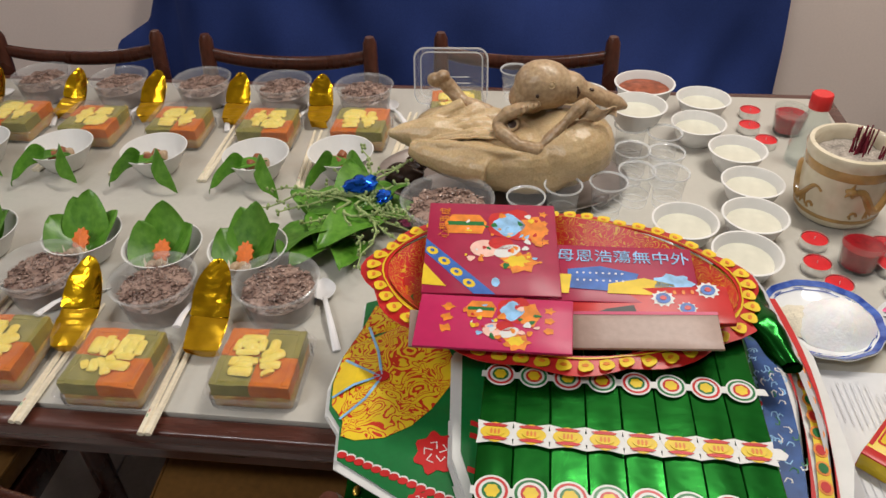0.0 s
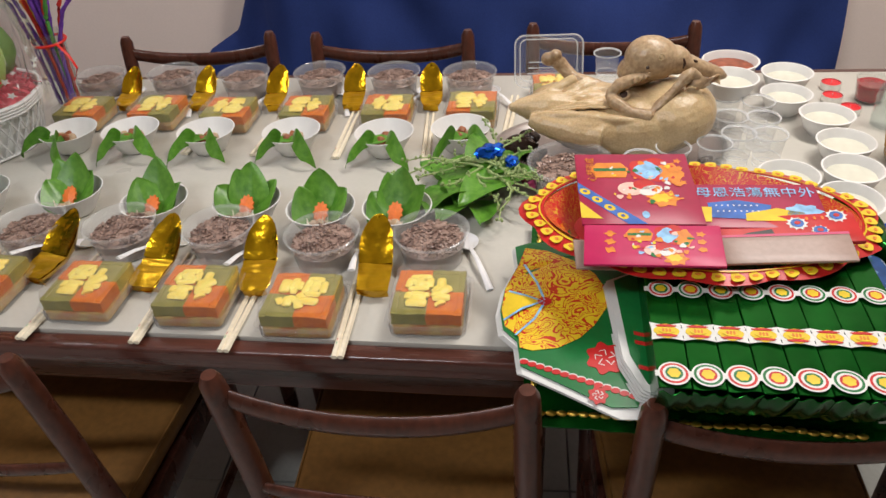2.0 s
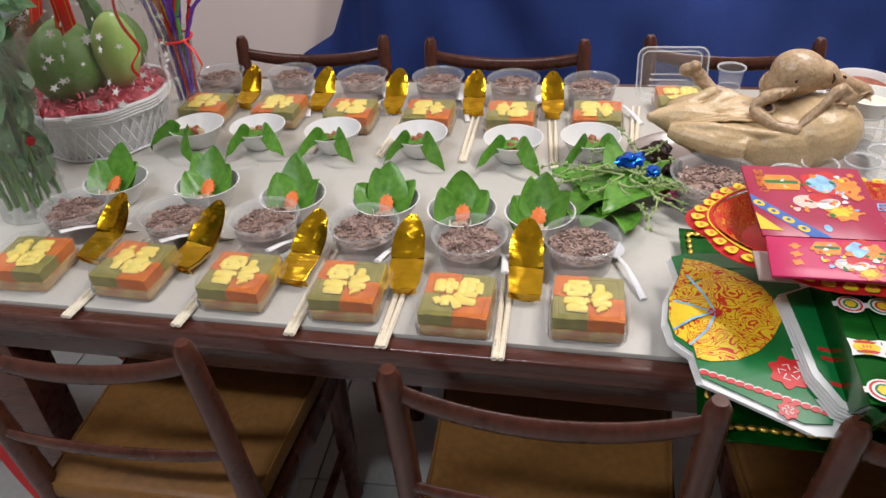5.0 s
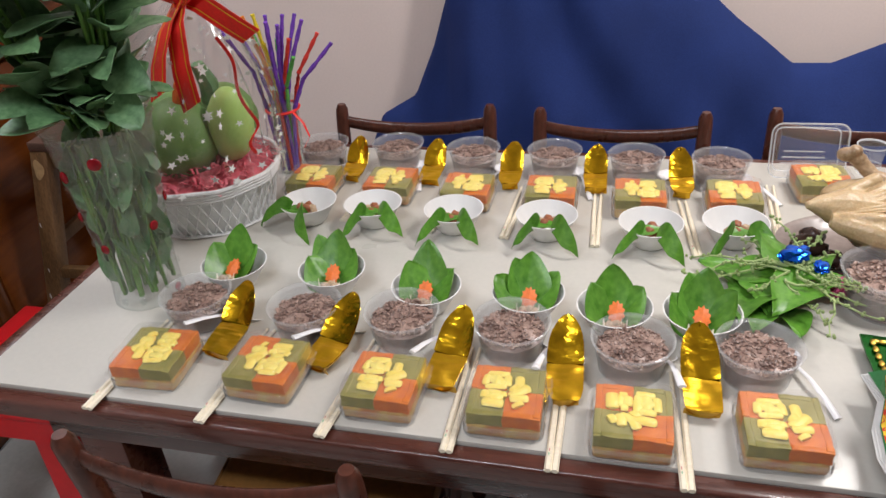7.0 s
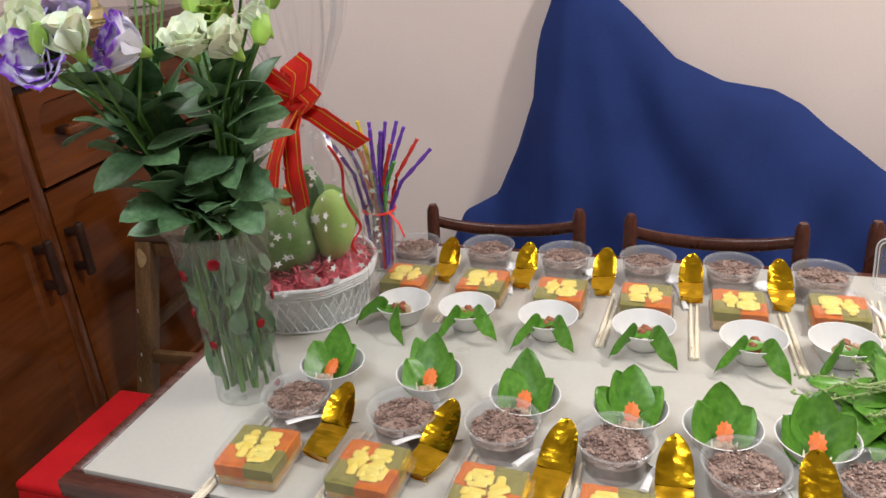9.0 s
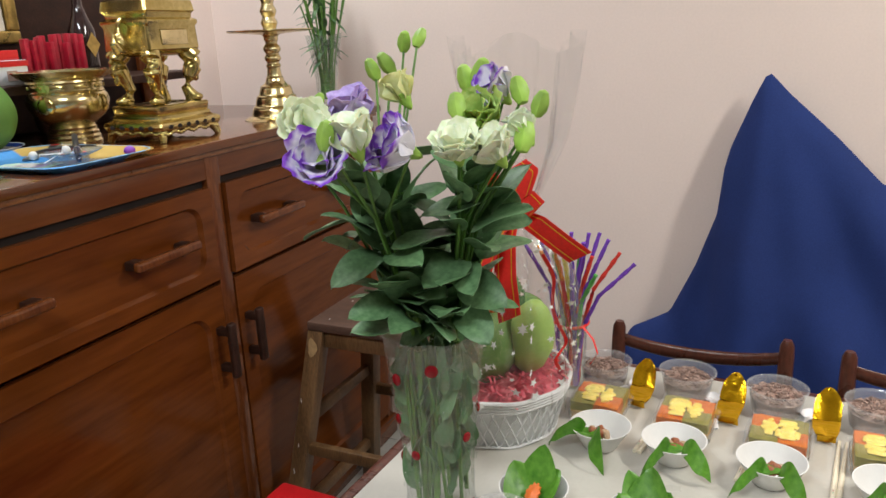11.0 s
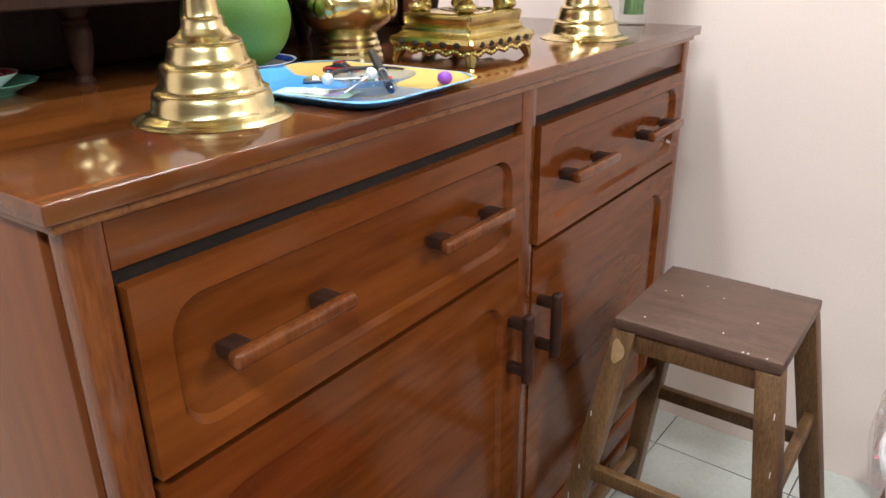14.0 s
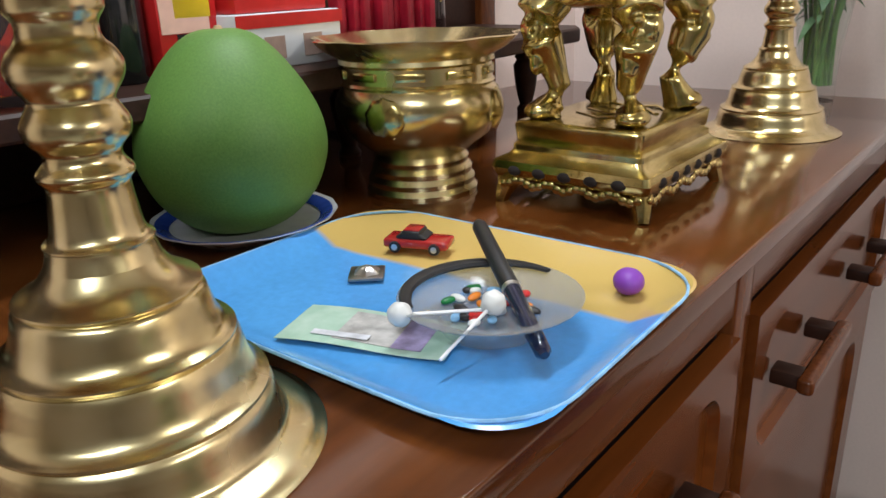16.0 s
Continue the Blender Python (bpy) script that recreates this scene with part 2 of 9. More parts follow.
def scroll_print(name, ground, ink, scale, cut):
    """Glossy paper printed with dense curling line work in a second colour."""
    m = mat(name, ground, rough=0.35, vary=0.06, scale=30, bump=0.02)
    nt = m.node_tree
    b = nt.nodes["Principled BSDF"]
    old = b.inputs["Base Color"].links[0].from_socket
    co, ns, ml, fr, rp, mx = [nt.nodes.new("ShaderNode" + n) for n in ("TexCoord", "TexNoise", "Math", "Math", "ValToRGB", "Mix")]
    ns.inputs["Scale"].default_value, ns.inputs["Detail"].default_value, ns.inputs["Distortion"].default_value = scale, 1.5, 1.2
    nt.links.new(co.outputs["Object"], ns.inputs["Vector"])
    ml.operation, ml.inputs[1].default_value = "MULTIPLY", 11.0
    fr.operation = "FRACT"
    nt.links.new(ns.outputs["Fac"], ml.inputs[0])
    nt.links.new(ml.outputs[0], fr.inputs[0])
    rp.color_ramp.interpolation = "CONSTANT"
    rp.color_ramp.elements[0].color, rp.color_ramp.elements[1].color = (0, 0, 0, 1), (1, 1, 1, 1)
    rp.color_ramp.elements[1].position = cut
    nt.links.new(fr.outputs[0], rp.inputs[0])
    mx.data_type = "RGBA"
    mx.inputs[7].default_value = (*ink, 1)
    nt.links.new(rp.outputs[0], mx.inputs[0])
    nt.links.new(old, mx.inputs[6])
    nt.links.new(mx.outputs[2], b.inputs["Base Color"])
    return m


M_PHOENIX = scroll_print("phoenix_print", (0.76, 0.54, 0.02), (0.58, 0.03, 0.012), 34.0, 0.66)
M_BROCADE = scroll_print("brocade_print", (0.60, 0.022, 0.022), (0.72, 0.42, 0.03), 48.0, 0.80)


# ---------------------------------------------------------------- modelling tools
def part(name, bm, material, parent=None, label="", smooth=True):
    me = bpy.data.meshes.new(name)
    bm.normal_update()
    bm.to_mesh(me)
    bm.free()
    for mt in material if isinstance(material, (list, tuple)) else (material,):
        me.materials.append(mt)
    if smooth:
        me.polygons.foreach_set("use_smooth", [True] * len(me.polygons))
        me.set_sharp_from_angle(angle=radians(38))
    ob = new(name, me)
    if parent is not None:
        ob.parent = parent
    if label:
        ob["label"] = label
    return ob


def part_again(ob, m, parent, name=None):
    """Another object on the same mesh."""
    o = new(name or ob.name.split(".")[0], ob.data)
    o.parent, o.matrix_basis = parent, m
    return o


def thing(name, label, category, m=None, group="", kind=""):
    e = new(name)
    e.empty_display_size = 0.02
    if m is not None:
        e.matrix_basis = m
    return tagged(e, label, category, group, kind)


def merge(dst, src, m=None):
    """Adds the bmesh src, moved by m, to dst and frees it."""
    if m is not None:
        bmesh.ops.transform(src, matrix=m, verts=src.verts)
    me = bpy.data.meshes.new("tmp")
    src.to_mesh(me)
    src.free()
    dst.from_mesh(me)
    bpy.data.meshes.remove(me)
    return dst


def box(sx, sy, sz, bevel=0.0, at=(0, 0, 0), seg=2, base=True):
    """A block with rounded edges; at is the middle of its foot (or its middle)."""
    bm = bmesh.new()
    bmesh.ops.create_cube(bm, size=1)
    bmesh.ops.scale(bm, vec=(sx, sy, sz), verts=bm.verts)
    if bevel:
        bmesh.ops.bevel(bm, geom=bm.edges[:], offset=bevel, segments=seg, affect="EDGES", profile=0.5)
    bmesh.ops.translate(bm, vec=(at[0], at[1], at[2] + (sz / 2 if base else 0)), verts=bm.verts)
    return bm


def flowing(profile, n=4):
    """The same profile with rounded turns between its rows."""
    p = [profile[0]] + list(profile) + [profile[-1]]
    out = []
    for a, b, c, d in zip(p, p[1:], p[2:], p[3:]):
        for k in range(n):
            s = k / n
            out.append(tuple(max(0.0, 0.5 * (2 * b[i] + (c[i] - a[i]) * s + (2 * a[i] - 5 * b[i] + 4 * c[i] - d[i]) * s * s + (3 * b[i] - a[i] - 3 * c[i] + d[i]) * s ** 3)) for i in (0, 1)))
    return out + [profile[-1]]


def lathe(profile, seg=32, wave=None):
    """Turns (radius, height) rows round z. wave(angle, row) may scale the radius."""
    bm = bmesh.new()
    rings = []
    for k, (r, z) in enumerate(profile):
        if r < 1e-5:
            rings.append([bm.verts.new((0, 0, z))])
            continue
        ring = []
        for i in range(seg):
            a = 2 * math.pi * i / seg
            f = wave(a, k) if wave else 1.0
            ring.append(bm.verts.new((r * f * math.cos(a), r * f * math.sin(a), z)))
        rings.append(ring)
    for a, b in zip(rings, rings[1:]):
        if len(a) == 1 and len(b) == 1:
            continue
        for i in range(seg):
            j = (i + 1) % seg
            if len(a) == 1:
                bm.faces.new((a[0], b[j], b[i]))
            elif len(b) == 1:
                bm.faces.new((a[i], a[j], b[0]))
            else:
                bm.faces.new((a[i], a[j], b[j], b[i]))
    bmesh.ops.recalc_face_normals(bm, faces=bm.faces)
    return bm


def tube(points, radius, seg=8, flat=1.0, up=(0, 0, 1)):
    """A rod along points; radius is a number or one per point; flat squashes it along up."""
    bm = bmesh.new()
    pts = [Vector(p) for p in points]
    rad = [float(r) for r in radius] if isinstance(radius, (list, tuple)) else [float(radius)] * len(pts)
    rings = []
    for i, p in enumerate(pts):
        d = (pts[min(i + 1, len(pts) - 1)] - pts[max(i - 1, 0)]).normalized()
        ref = Vector(up) if abs(d.dot(Vector(up))) < 0.95 else Vector((1, 0, 0))
        side = d.cross(ref).normalized()
        top = side.cross(d).normalized()
        rings.append([bm.verts.new(p + rad[i] * (math.cos(2 * math.pi * k / seg) * side + flat * math.sin(2 * math.pi * k / seg) * top)) for k in range(seg)])
    for a, b in zip(rings, rings[1:]):
        for k in range(seg):
            bm.faces.new((a[k], a[(k + 1) % seg], b[(k + 1) % seg], b[k]))
    bm.faces.new(rings[0][::-1])
    bm.faces.new(rings[-1])
    bmesh.ops.recalc_face_normals(bm, faces=bm.faces)
    return bm


def sheet(f, nu, nv, thick=0.0):
    """A curved sheet f(u, v) over the unit square, with thickness."""
    bm = bmesh.new()
    g = [[bm.verts.new(f(i / nu, j / nv)) for j in range(nv + 1)] for i in range(nu + 1)]
    for i in range(nu):
        for j in range(nv):
            bm.faces.new((g[i][j], g[i + 1][j], g[i + 1][j + 1], g[i][j + 1]))
    if thick:
        bm.normal_update()
        b = [[bm.verts.new(v.co - v.normal * thick) for v in row] for row in g]
        for i in range(nu):
            for j in range(nv):
                bm.faces.new((b[i][j], b[i][j + 1], b[i + 1][j + 1], b[i + 1][j]))
        for i in range(nu):
            bm.faces.new((g[i][0], b[i][0], b[i + 1][0], g[i + 1][0]))
            bm.faces.new((g[i][nv], g[i + 1][nv], b[i + 1][nv], b[i][nv]))
        for j in range(nv):
            bm.faces.new((g[0][j], g[0][j + 1], b[0][j + 1], b[0][j]))
            bm.faces.new((g[nu][j], b[nu][j], b[nu][j + 1], g[nu][j + 1]))
    return bm


def plate(outline, thick, bevel=0.0, z=0.0):
    """A flat piece of the outline (x, y), thick along z."""
    bm = bmesh.new()
    vs = [bm.verts.new((x, y, z)) for x, y in outline]
    face = bm.faces.new(vs)
    out = bmesh.ops.extrude_face_region(bm, geom=[face])
    bmesh.ops.translate(bm, vec=(0, 0, thick), verts=[v for v in out["geom"] if isinstance(v, bmesh.types.BMVert)])
    bmesh.ops.recalc_face_normals(bm, faces=bm.faces)
    if bevel:
        bmesh.ops.bevel(bm, geom=bm.edges[:], offset=bevel, segments=1, affect="EDGES")
    return bm


def rounded(sx, sy, r, n=5):
    """The outline of a rectangle with round corners."""
    out = []
    for cx, cy, a0 in ((sx / 2 - r, sy / 2 - r, 0), (-sx / 2 + r, sy / 2 - r, 90), (-sx / 2 + r, -sy / 2 + r, 180), (sx / 2 - r, -sy / 2 + r, 270)):
        for k in range(n + 1):
            a = radians(a0 + 90 * k / n)
            out.append((cx + r * math.cos(a), cy + r * math.sin(a)))
    return out


def blob(rx, ry, n=18, wob=0.0, lobes=0, seed=0):
    return [(rx * (1 + wob * math.cos(lobes * a + seed)) * math.cos(a), ry * (1 + wob * math.cos(lobes * a + seed)) * math.sin(a)) for a in [2 * math.pi * i / n for i in range(n)]]


def pan(sx, sy, h, r=0.008, wall=0.0012, flare=0.0, lip=0.0, n=5):
    """An open tray with a rounded rectangular plan: floor, walls and lip."""
    bm = bmesh.new()
    rows = [(0.0, 0.0), (flare, h)]
    if lip:
        rows += [(flare + lip, h), (flare + lip, h - wall * 2)]
    rows_in = [(flare - wall, h + wall * 0.5), (-wall, wall)]
    rings = []
    for d, z in (rows + [] if lip else rows) + ([] if lip else rows_in):
        rings.append([bm.verts.new((x, y, z)) for x, y in rounded(sx + 2 * d, sy + 2 * d, r, n)])
    k = len(rings[0])
    for a, b in zip(rings, rings[1:]):
        for i in range(k):
            bm.faces.new((a[i], a[(i + 1) % k], b[(i + 1) % k], b[i]))
    bm.faces.new(rings[0][::-1])
    if not lip:
        bm.faces.new(rings[-1])
    bmesh.ops.recalc_face_normals(bm, faces=bm.faces)
    return bm


# the table's own axes: u along its near edge, v across it
TABLE = pose(-0.855, 1.531, 0, 0, 0, -2.1)
TOP = 0.75


def on_table(u, v, turn=0.0, z=TOP):
    return TABLE @ pose(u, v, z, 0, 0, turn)


# the cabinet's own axes: x along its front to the far end, y back into the wall
CABINET = Matrix.Translation((-1.465, 1.352, 0)) @ pose(0, 0, 0, 0, 0, 92.2)
CTOP = 1.26


def on_cabinet(s, d, turn=0.0, z=CTOP):
    return CABINET @ pose(s, d, z, 0, 0, turn)


# ---------------------------------------------------------------- room
def slab(name, sx, sy, sz, at, material, label, category):
    ob = part(name, box(sx, sy, sz, 0, at), material, smooth=False)
    return tagged(ob, label, category, kind="structure")


slab("wall_back", 6.32, 0.12, 2.95, (0.84, 3.26, 0), M_WALL, "plain pinkish cream painted plaster wall", "wall")
slab("wall_altar", 0.12, 6.2, 2.95, (-2.38, 0.1, 0), M_WALL, "plain pinkish cream wall behind the altar cabinet", "wall")
# side and front walls are unseen; their dark colour holds back bounce
slab("wall_side", 0.12, 6.2, 2.95, (4.06, 0.1, 0), M_WALLDIM, "unseen side wall, coloured dark to limit bounced light", "wall")
slab("wall_front", 6.32, 0.12, 2.95, (0.84, -3.06, 0), M_WALLDIM, "unseen front wall, coloured dark to limit bounced light", "wall")
slab("ceiling", 6.6, 6.6, 0.1, (0.84, 0.1, 2.95), M_CEIL, "plain off-white painted ceiling", "ceiling")
slab("floor", 6.6, 6.6, 0.1, (0.84, 0.1, -0.104), M_GROUT, "pale glossy floor tiles with dark joints", "floor")
floor = bpy.data.objects["floor"]


# ---------------------------------------------------------------- table
def dining_table():
    t = thing("dining_table", "long dark wooden table with a pale laminate top", "table", TABLE)
    L, W = 2.0, 0.885
    part("tabletop", box(L - 0.012, W - 0.012, 0.012, 0.002, (L / 2, W / 2, TOP - 0.012)), M_LAMINATE, t, "pale grey-cream laminate top")
    bm = bmesh.new()
    e, h = 0.022, 0.034
    for sx, sy, x, y in ((L + 2 * e, e + 0.006, L / 2, -e / 2 + 0.003), (L + 2 * e, e + 0.006, L / 2, W + e / 2 - 0.003),
                         (e + 0.006, W - 0.012, -e / 2 + 0.003, W / 2), (e + 0.006, W - 0.012, L + e / 2 - 0.003, W / 2)):
        merge(bm, box(sx, sy, h, 0.006, (x, y, TOP - 0.004 - h), 3))
    part("edge_band", bm, M_TABLEWOOD, t, "dark varnished rounded edge")
    part("underlay", box(L - 0.02, W - 0.02, 0.02, 0, (L / 2, W / 2, TOP - 0.034)), M_TABLEWOOD, t)
    for sx, sy, x, y in ((L - 0.16, 0.022, L / 2, 0.04), (L - 0.16, 0.022, L / 2, W - 0.07), (0.022, W - 0.16, 0.07, W / 2), (0.022, W - 0.16, L - 0.07, W / 2)):
        part("apron", box(sx, sy, 0.085, 0.003, (x, y, TOP - 0.122)), M_TABLEWOOD, t)
    for x in (0.155, L - 0.155):
        for y in (0.075, W - 0.09):
            part("leg", box(0.078, 0.078, TOP - 0.04, 0.006, (x, y, 0)), M_TABLEWOOD, t)


dining_table()


# ---------------------------------------------------------------- chairs
def chair():
    """Low-backed wooden chair, facing +y, back posts at y = 0."""
    c = thing("dining_chair", "dark varnished wooden dining chair with a tan padded seat", "chair", group="chairs round the table")
    H, W = 0.832, 0.178
    post = tube([(0, 0.0, 0.0), (0, 0.03, 0.25), (0, 0.035, 0.45), (0, 0.012, 0.66), (0, -0.006, 0.80), (0, -0.009, H - 0.012), (0, -0.0095, H)],
                [0.017, 0.018, 0.019, 0.017, 0.0155, 0.0145, 0.009], 12)
    p = part("back_post", post, M_CHAIRWOOD, c)
    p.matrix_basis = pose(-W, 0, 0)
    part_again(p, pose(W, 0, 0), c)
    for z, dip, hh, th in ((0.787, 0.020, 0.0165, 0.010), (0.605, 0.004, 0.0125, 0.009)):
        pts = [(x, -0.004 - 0.012 * (1 - (x / W) ** 2) + (0.014 if z < 0.7 else 0), z + (0.006 if z > 0.7 else 0.0) * (abs(x) / W) ** 3 - dip * (1 - (x / W) ** 2)) for x in np.linspace(-W, W, 15)]
        part("back_rail", tube(pts, [hh * (0.85 + 0.15 * (1 - (q[0] / W) ** 2)) for q in pts], 10, 0.45, up=(0, 1, 0)), M_CHAIRWOOD, c)
    pad = box(0.365, 0.42, 0.045, 0.016, (0, 0.235, 0.425), 3)
    for vtx in pad.verts:
        vtx.co.x *= 0.97 + 0.30 * vtx.co.y          # wider towards the front
    part("seat", pad, M_SEAT, c, "tan padded seat")
    part("seat_piping", tube([(x * (0.97 + 0.30 * y), y, 0.4655) for x, y in [(px, py + 0.235) for px, py in rounded(0.358, 0.413, 0.016, 4)] + [(0.179, 0.235)]][:-1] + [(0.179 * (0.97 + 0.30 * 0.4255), 0.4255, 0.4655)], 0.0028, 6), M_SEAT, c)
    for sx, sy, x, y in ((0.36, 0.026, 0, 0.41), (0.36, 0.026, 0, 0.05), (0.026, 0.36, -0.182, 0.225), (0.026, 0.36, 0.182, 0.225)):
        part("seat_rail", box(sx, sy, 0.062, 0.004, (x, y, 0.364)), M_CHAIRWOOD, c)
    leg = part("leg", tube([(0, 0, 0), (0, 0, 0.42)], [0.018, 0.024], 10), M_CHAIRWOOD, c)
    leg.matrix_basis = pose(-0.18, 0.405, 0)
    part_again(leg, pose(0.18, 0.405, 0), c)
    for x in (-0.18, 0.18):
        part("side_stretcher", tube([(x, 0.03, 0.17), (x, 0.40, 0.17)], 0.010, 8), M_CHAIRWOOD, c)
    return c


first = chair()
first.matrix_basis = on_table(1.086, -0.135, 0, 0)
copy_thing(first, on_table(0.472, -0.126, 1, 0))
copy_thing(first, on_table(1.572, -0.137, 3, 0))
for u, v, r in ((0.443, 0.94, 183), (0.916, 0.935, 180), (1.418, 0.965, 179)):
    copy_thing(first, on_table(u, v, r, 0))


# ---------------------------------------------------------------- altar cabinet
def framed(w, h, iw, ih, r, depth, lip):
    """A front (facing -y, middle at the origin) with a sunken round-cornered field."""
    bm = bmesh.new()
    n = 6
    inner = rounded(iw, ih, r, n)
    outer = []
    for k, (x, y) in enumerate(inner):
        q = k // (n + 1)
        cx, cy = ((1, 1), (-1, 1), (-1, -1), (1, -1))[q]
        s = (k % (n + 1)) / n
        if q % 2 == 0:
            a, b = ((w / 2 * cx, y), (x, h / 2 * cy))
        else:
            a, b = ((x, h / 2 * cy), (w / 2 * cx, y))
        outer.append((w / 2 * cx, h / 2 * cy) if 0.3 < s < 0.7 else (a if s < 0.5 else b))
    ring = lambda pts, y: [bm.verts.new((px, y, pz)) for px, pz in pts]
    back, front, edge = ring(outer, 0.02), ring(outer, 0.0), ring(inner, 0.0)
    sunk = ring([(x * (1 - lip / iw * 2), y * (1 - lip / ih * 2)) for x, y in inner], depth)
    k = len(inner)
    for a, b in ((back, front), (front, edge), (edge, sunk)):
        for i in range(k):
            f = [a[i], a[(i + 1) % k], b[(i + 1) % k], b[i]]
            bm.faces.new(f)
    bm.faces.new(sunk)
    bmesh.ops.remove_doubles(bm, verts=bm.verts, dist=1e-6)
    bmesh.ops.recalc_face_normals(bm, faces=bm.faces)
    return bm


def cabinet():
    c = thing("altar_cabinet", "tall polished reddish-brown wooden altar cabinet with drawers", "cabinet", CABINET)
    L, D = 1.75, 0.80
    fr = 0.02                                   # front face behind the top's edge
    part("top", box(L, D, 0.022, 0.0022, (L / 2, D / 2, CTOP - 0.022), 3), M_SIDETOP, c, "glossy polished top")
    part("top_moulding", box(L - 0.02, D - 0.012, 0.014, 0.004, (L / 2, D / 2 + 0.006, CTOP - 0.036)), M_SIDEDGE, c)
    part("body", box(L - 0.06, D - 0.06, CTOP - 0.13, 0, (L / 2, D / 2 + 0.03, 0.09)), M_SIDEB2, c)
    part("end_panel", box(0.02, D - fr - 0.06, CTOP - 0.10, 0.002, (0.032, D / 2 + fr / 2 + 0.02, 0.064)), M_SIDEEND, c)
    part("end_panel", box(0.02, D - fr - 0.06, CTOP - 0.10, 0.002, (L - 0.032, D / 2 + fr / 2 + 0.02, 0.064)), M_SIDEEND, c)
    for x in (0.042, L - 0.042, 0.885):
        part("stile", box(0.040 if x != 0.885 else 0.05, 0.03, CTOP - 0.036 - 0.06, 0.003, (x, fr + 0.015, 0.06)), M_SIDEB2, c)
    part("top_rail", box(L - 0.125, 0.026, 0.055, 0.002, (L / 2, fr + 0.015, CTOP - 0.091)), M_SIDERAIL, c)
    part("plinth", box(L - 0.02, D - 0.01, 0.08, 0.006, (L / 2, D / 2 + 0.005, 0)), M_SIDERAIL, c)
    for x0, x1, inner in ((0.066, 0.857, 1), (0.913, L - 0.066, -1)):
        w, xm = x1 - x0, (x0 + x1) / 2
        # dark board paints in the shade round the drawer front
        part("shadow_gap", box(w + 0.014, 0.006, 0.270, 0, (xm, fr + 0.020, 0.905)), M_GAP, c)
        d = part("drawer", framed(w - 0.004, 0.236, w - 0.085, 0.168, 0.045, 0.010, 0.007), M_SIDEB, c)
        d.matrix_basis = pose(xm, fr - 0.009, 1.033)
        for k in (-0.265, 0.245):
            g = part("handle", box(0.20, 0.020, 0.022, 0.007, (w * k, -0.036, -0.006), 4), M_SIDEB2, d, "wooden bar handle")
            for q in (-0.075, 0.075):
                # feet coloured dark to paint the shadow at the bar's ends
                part("handle_foot", box(0.030, 0.036, 0.020, 0.003, (w * k + q, -0.012, -0.006)), M_DARKWOOD_SHADE, g)
        e = part("cabinet_door", framed(w, 0.80, w - 0.11, 0.68, 0.06, 0.010, 0.007), M_SIDEB, c)
        e.matrix_basis = pose(xm, fr - 0.002, 0.50)
        hx = inner * (w / 2 - 0.03)
        g = part("handle", box(0.024, 0.018, 0.15, 0.006, (hx, -0.042, 0.16), 3), M_DARKWOOD_SHADE, e, "dark wooden bar handle")
        for q in (0.015, 0.115):
            part("handle_foot", box(0.02, 0.04, 0.02, 0.003, (hx, -0.02, 0.16 + q)), M_DARKWOOD_SHADE, g)


cabinet()


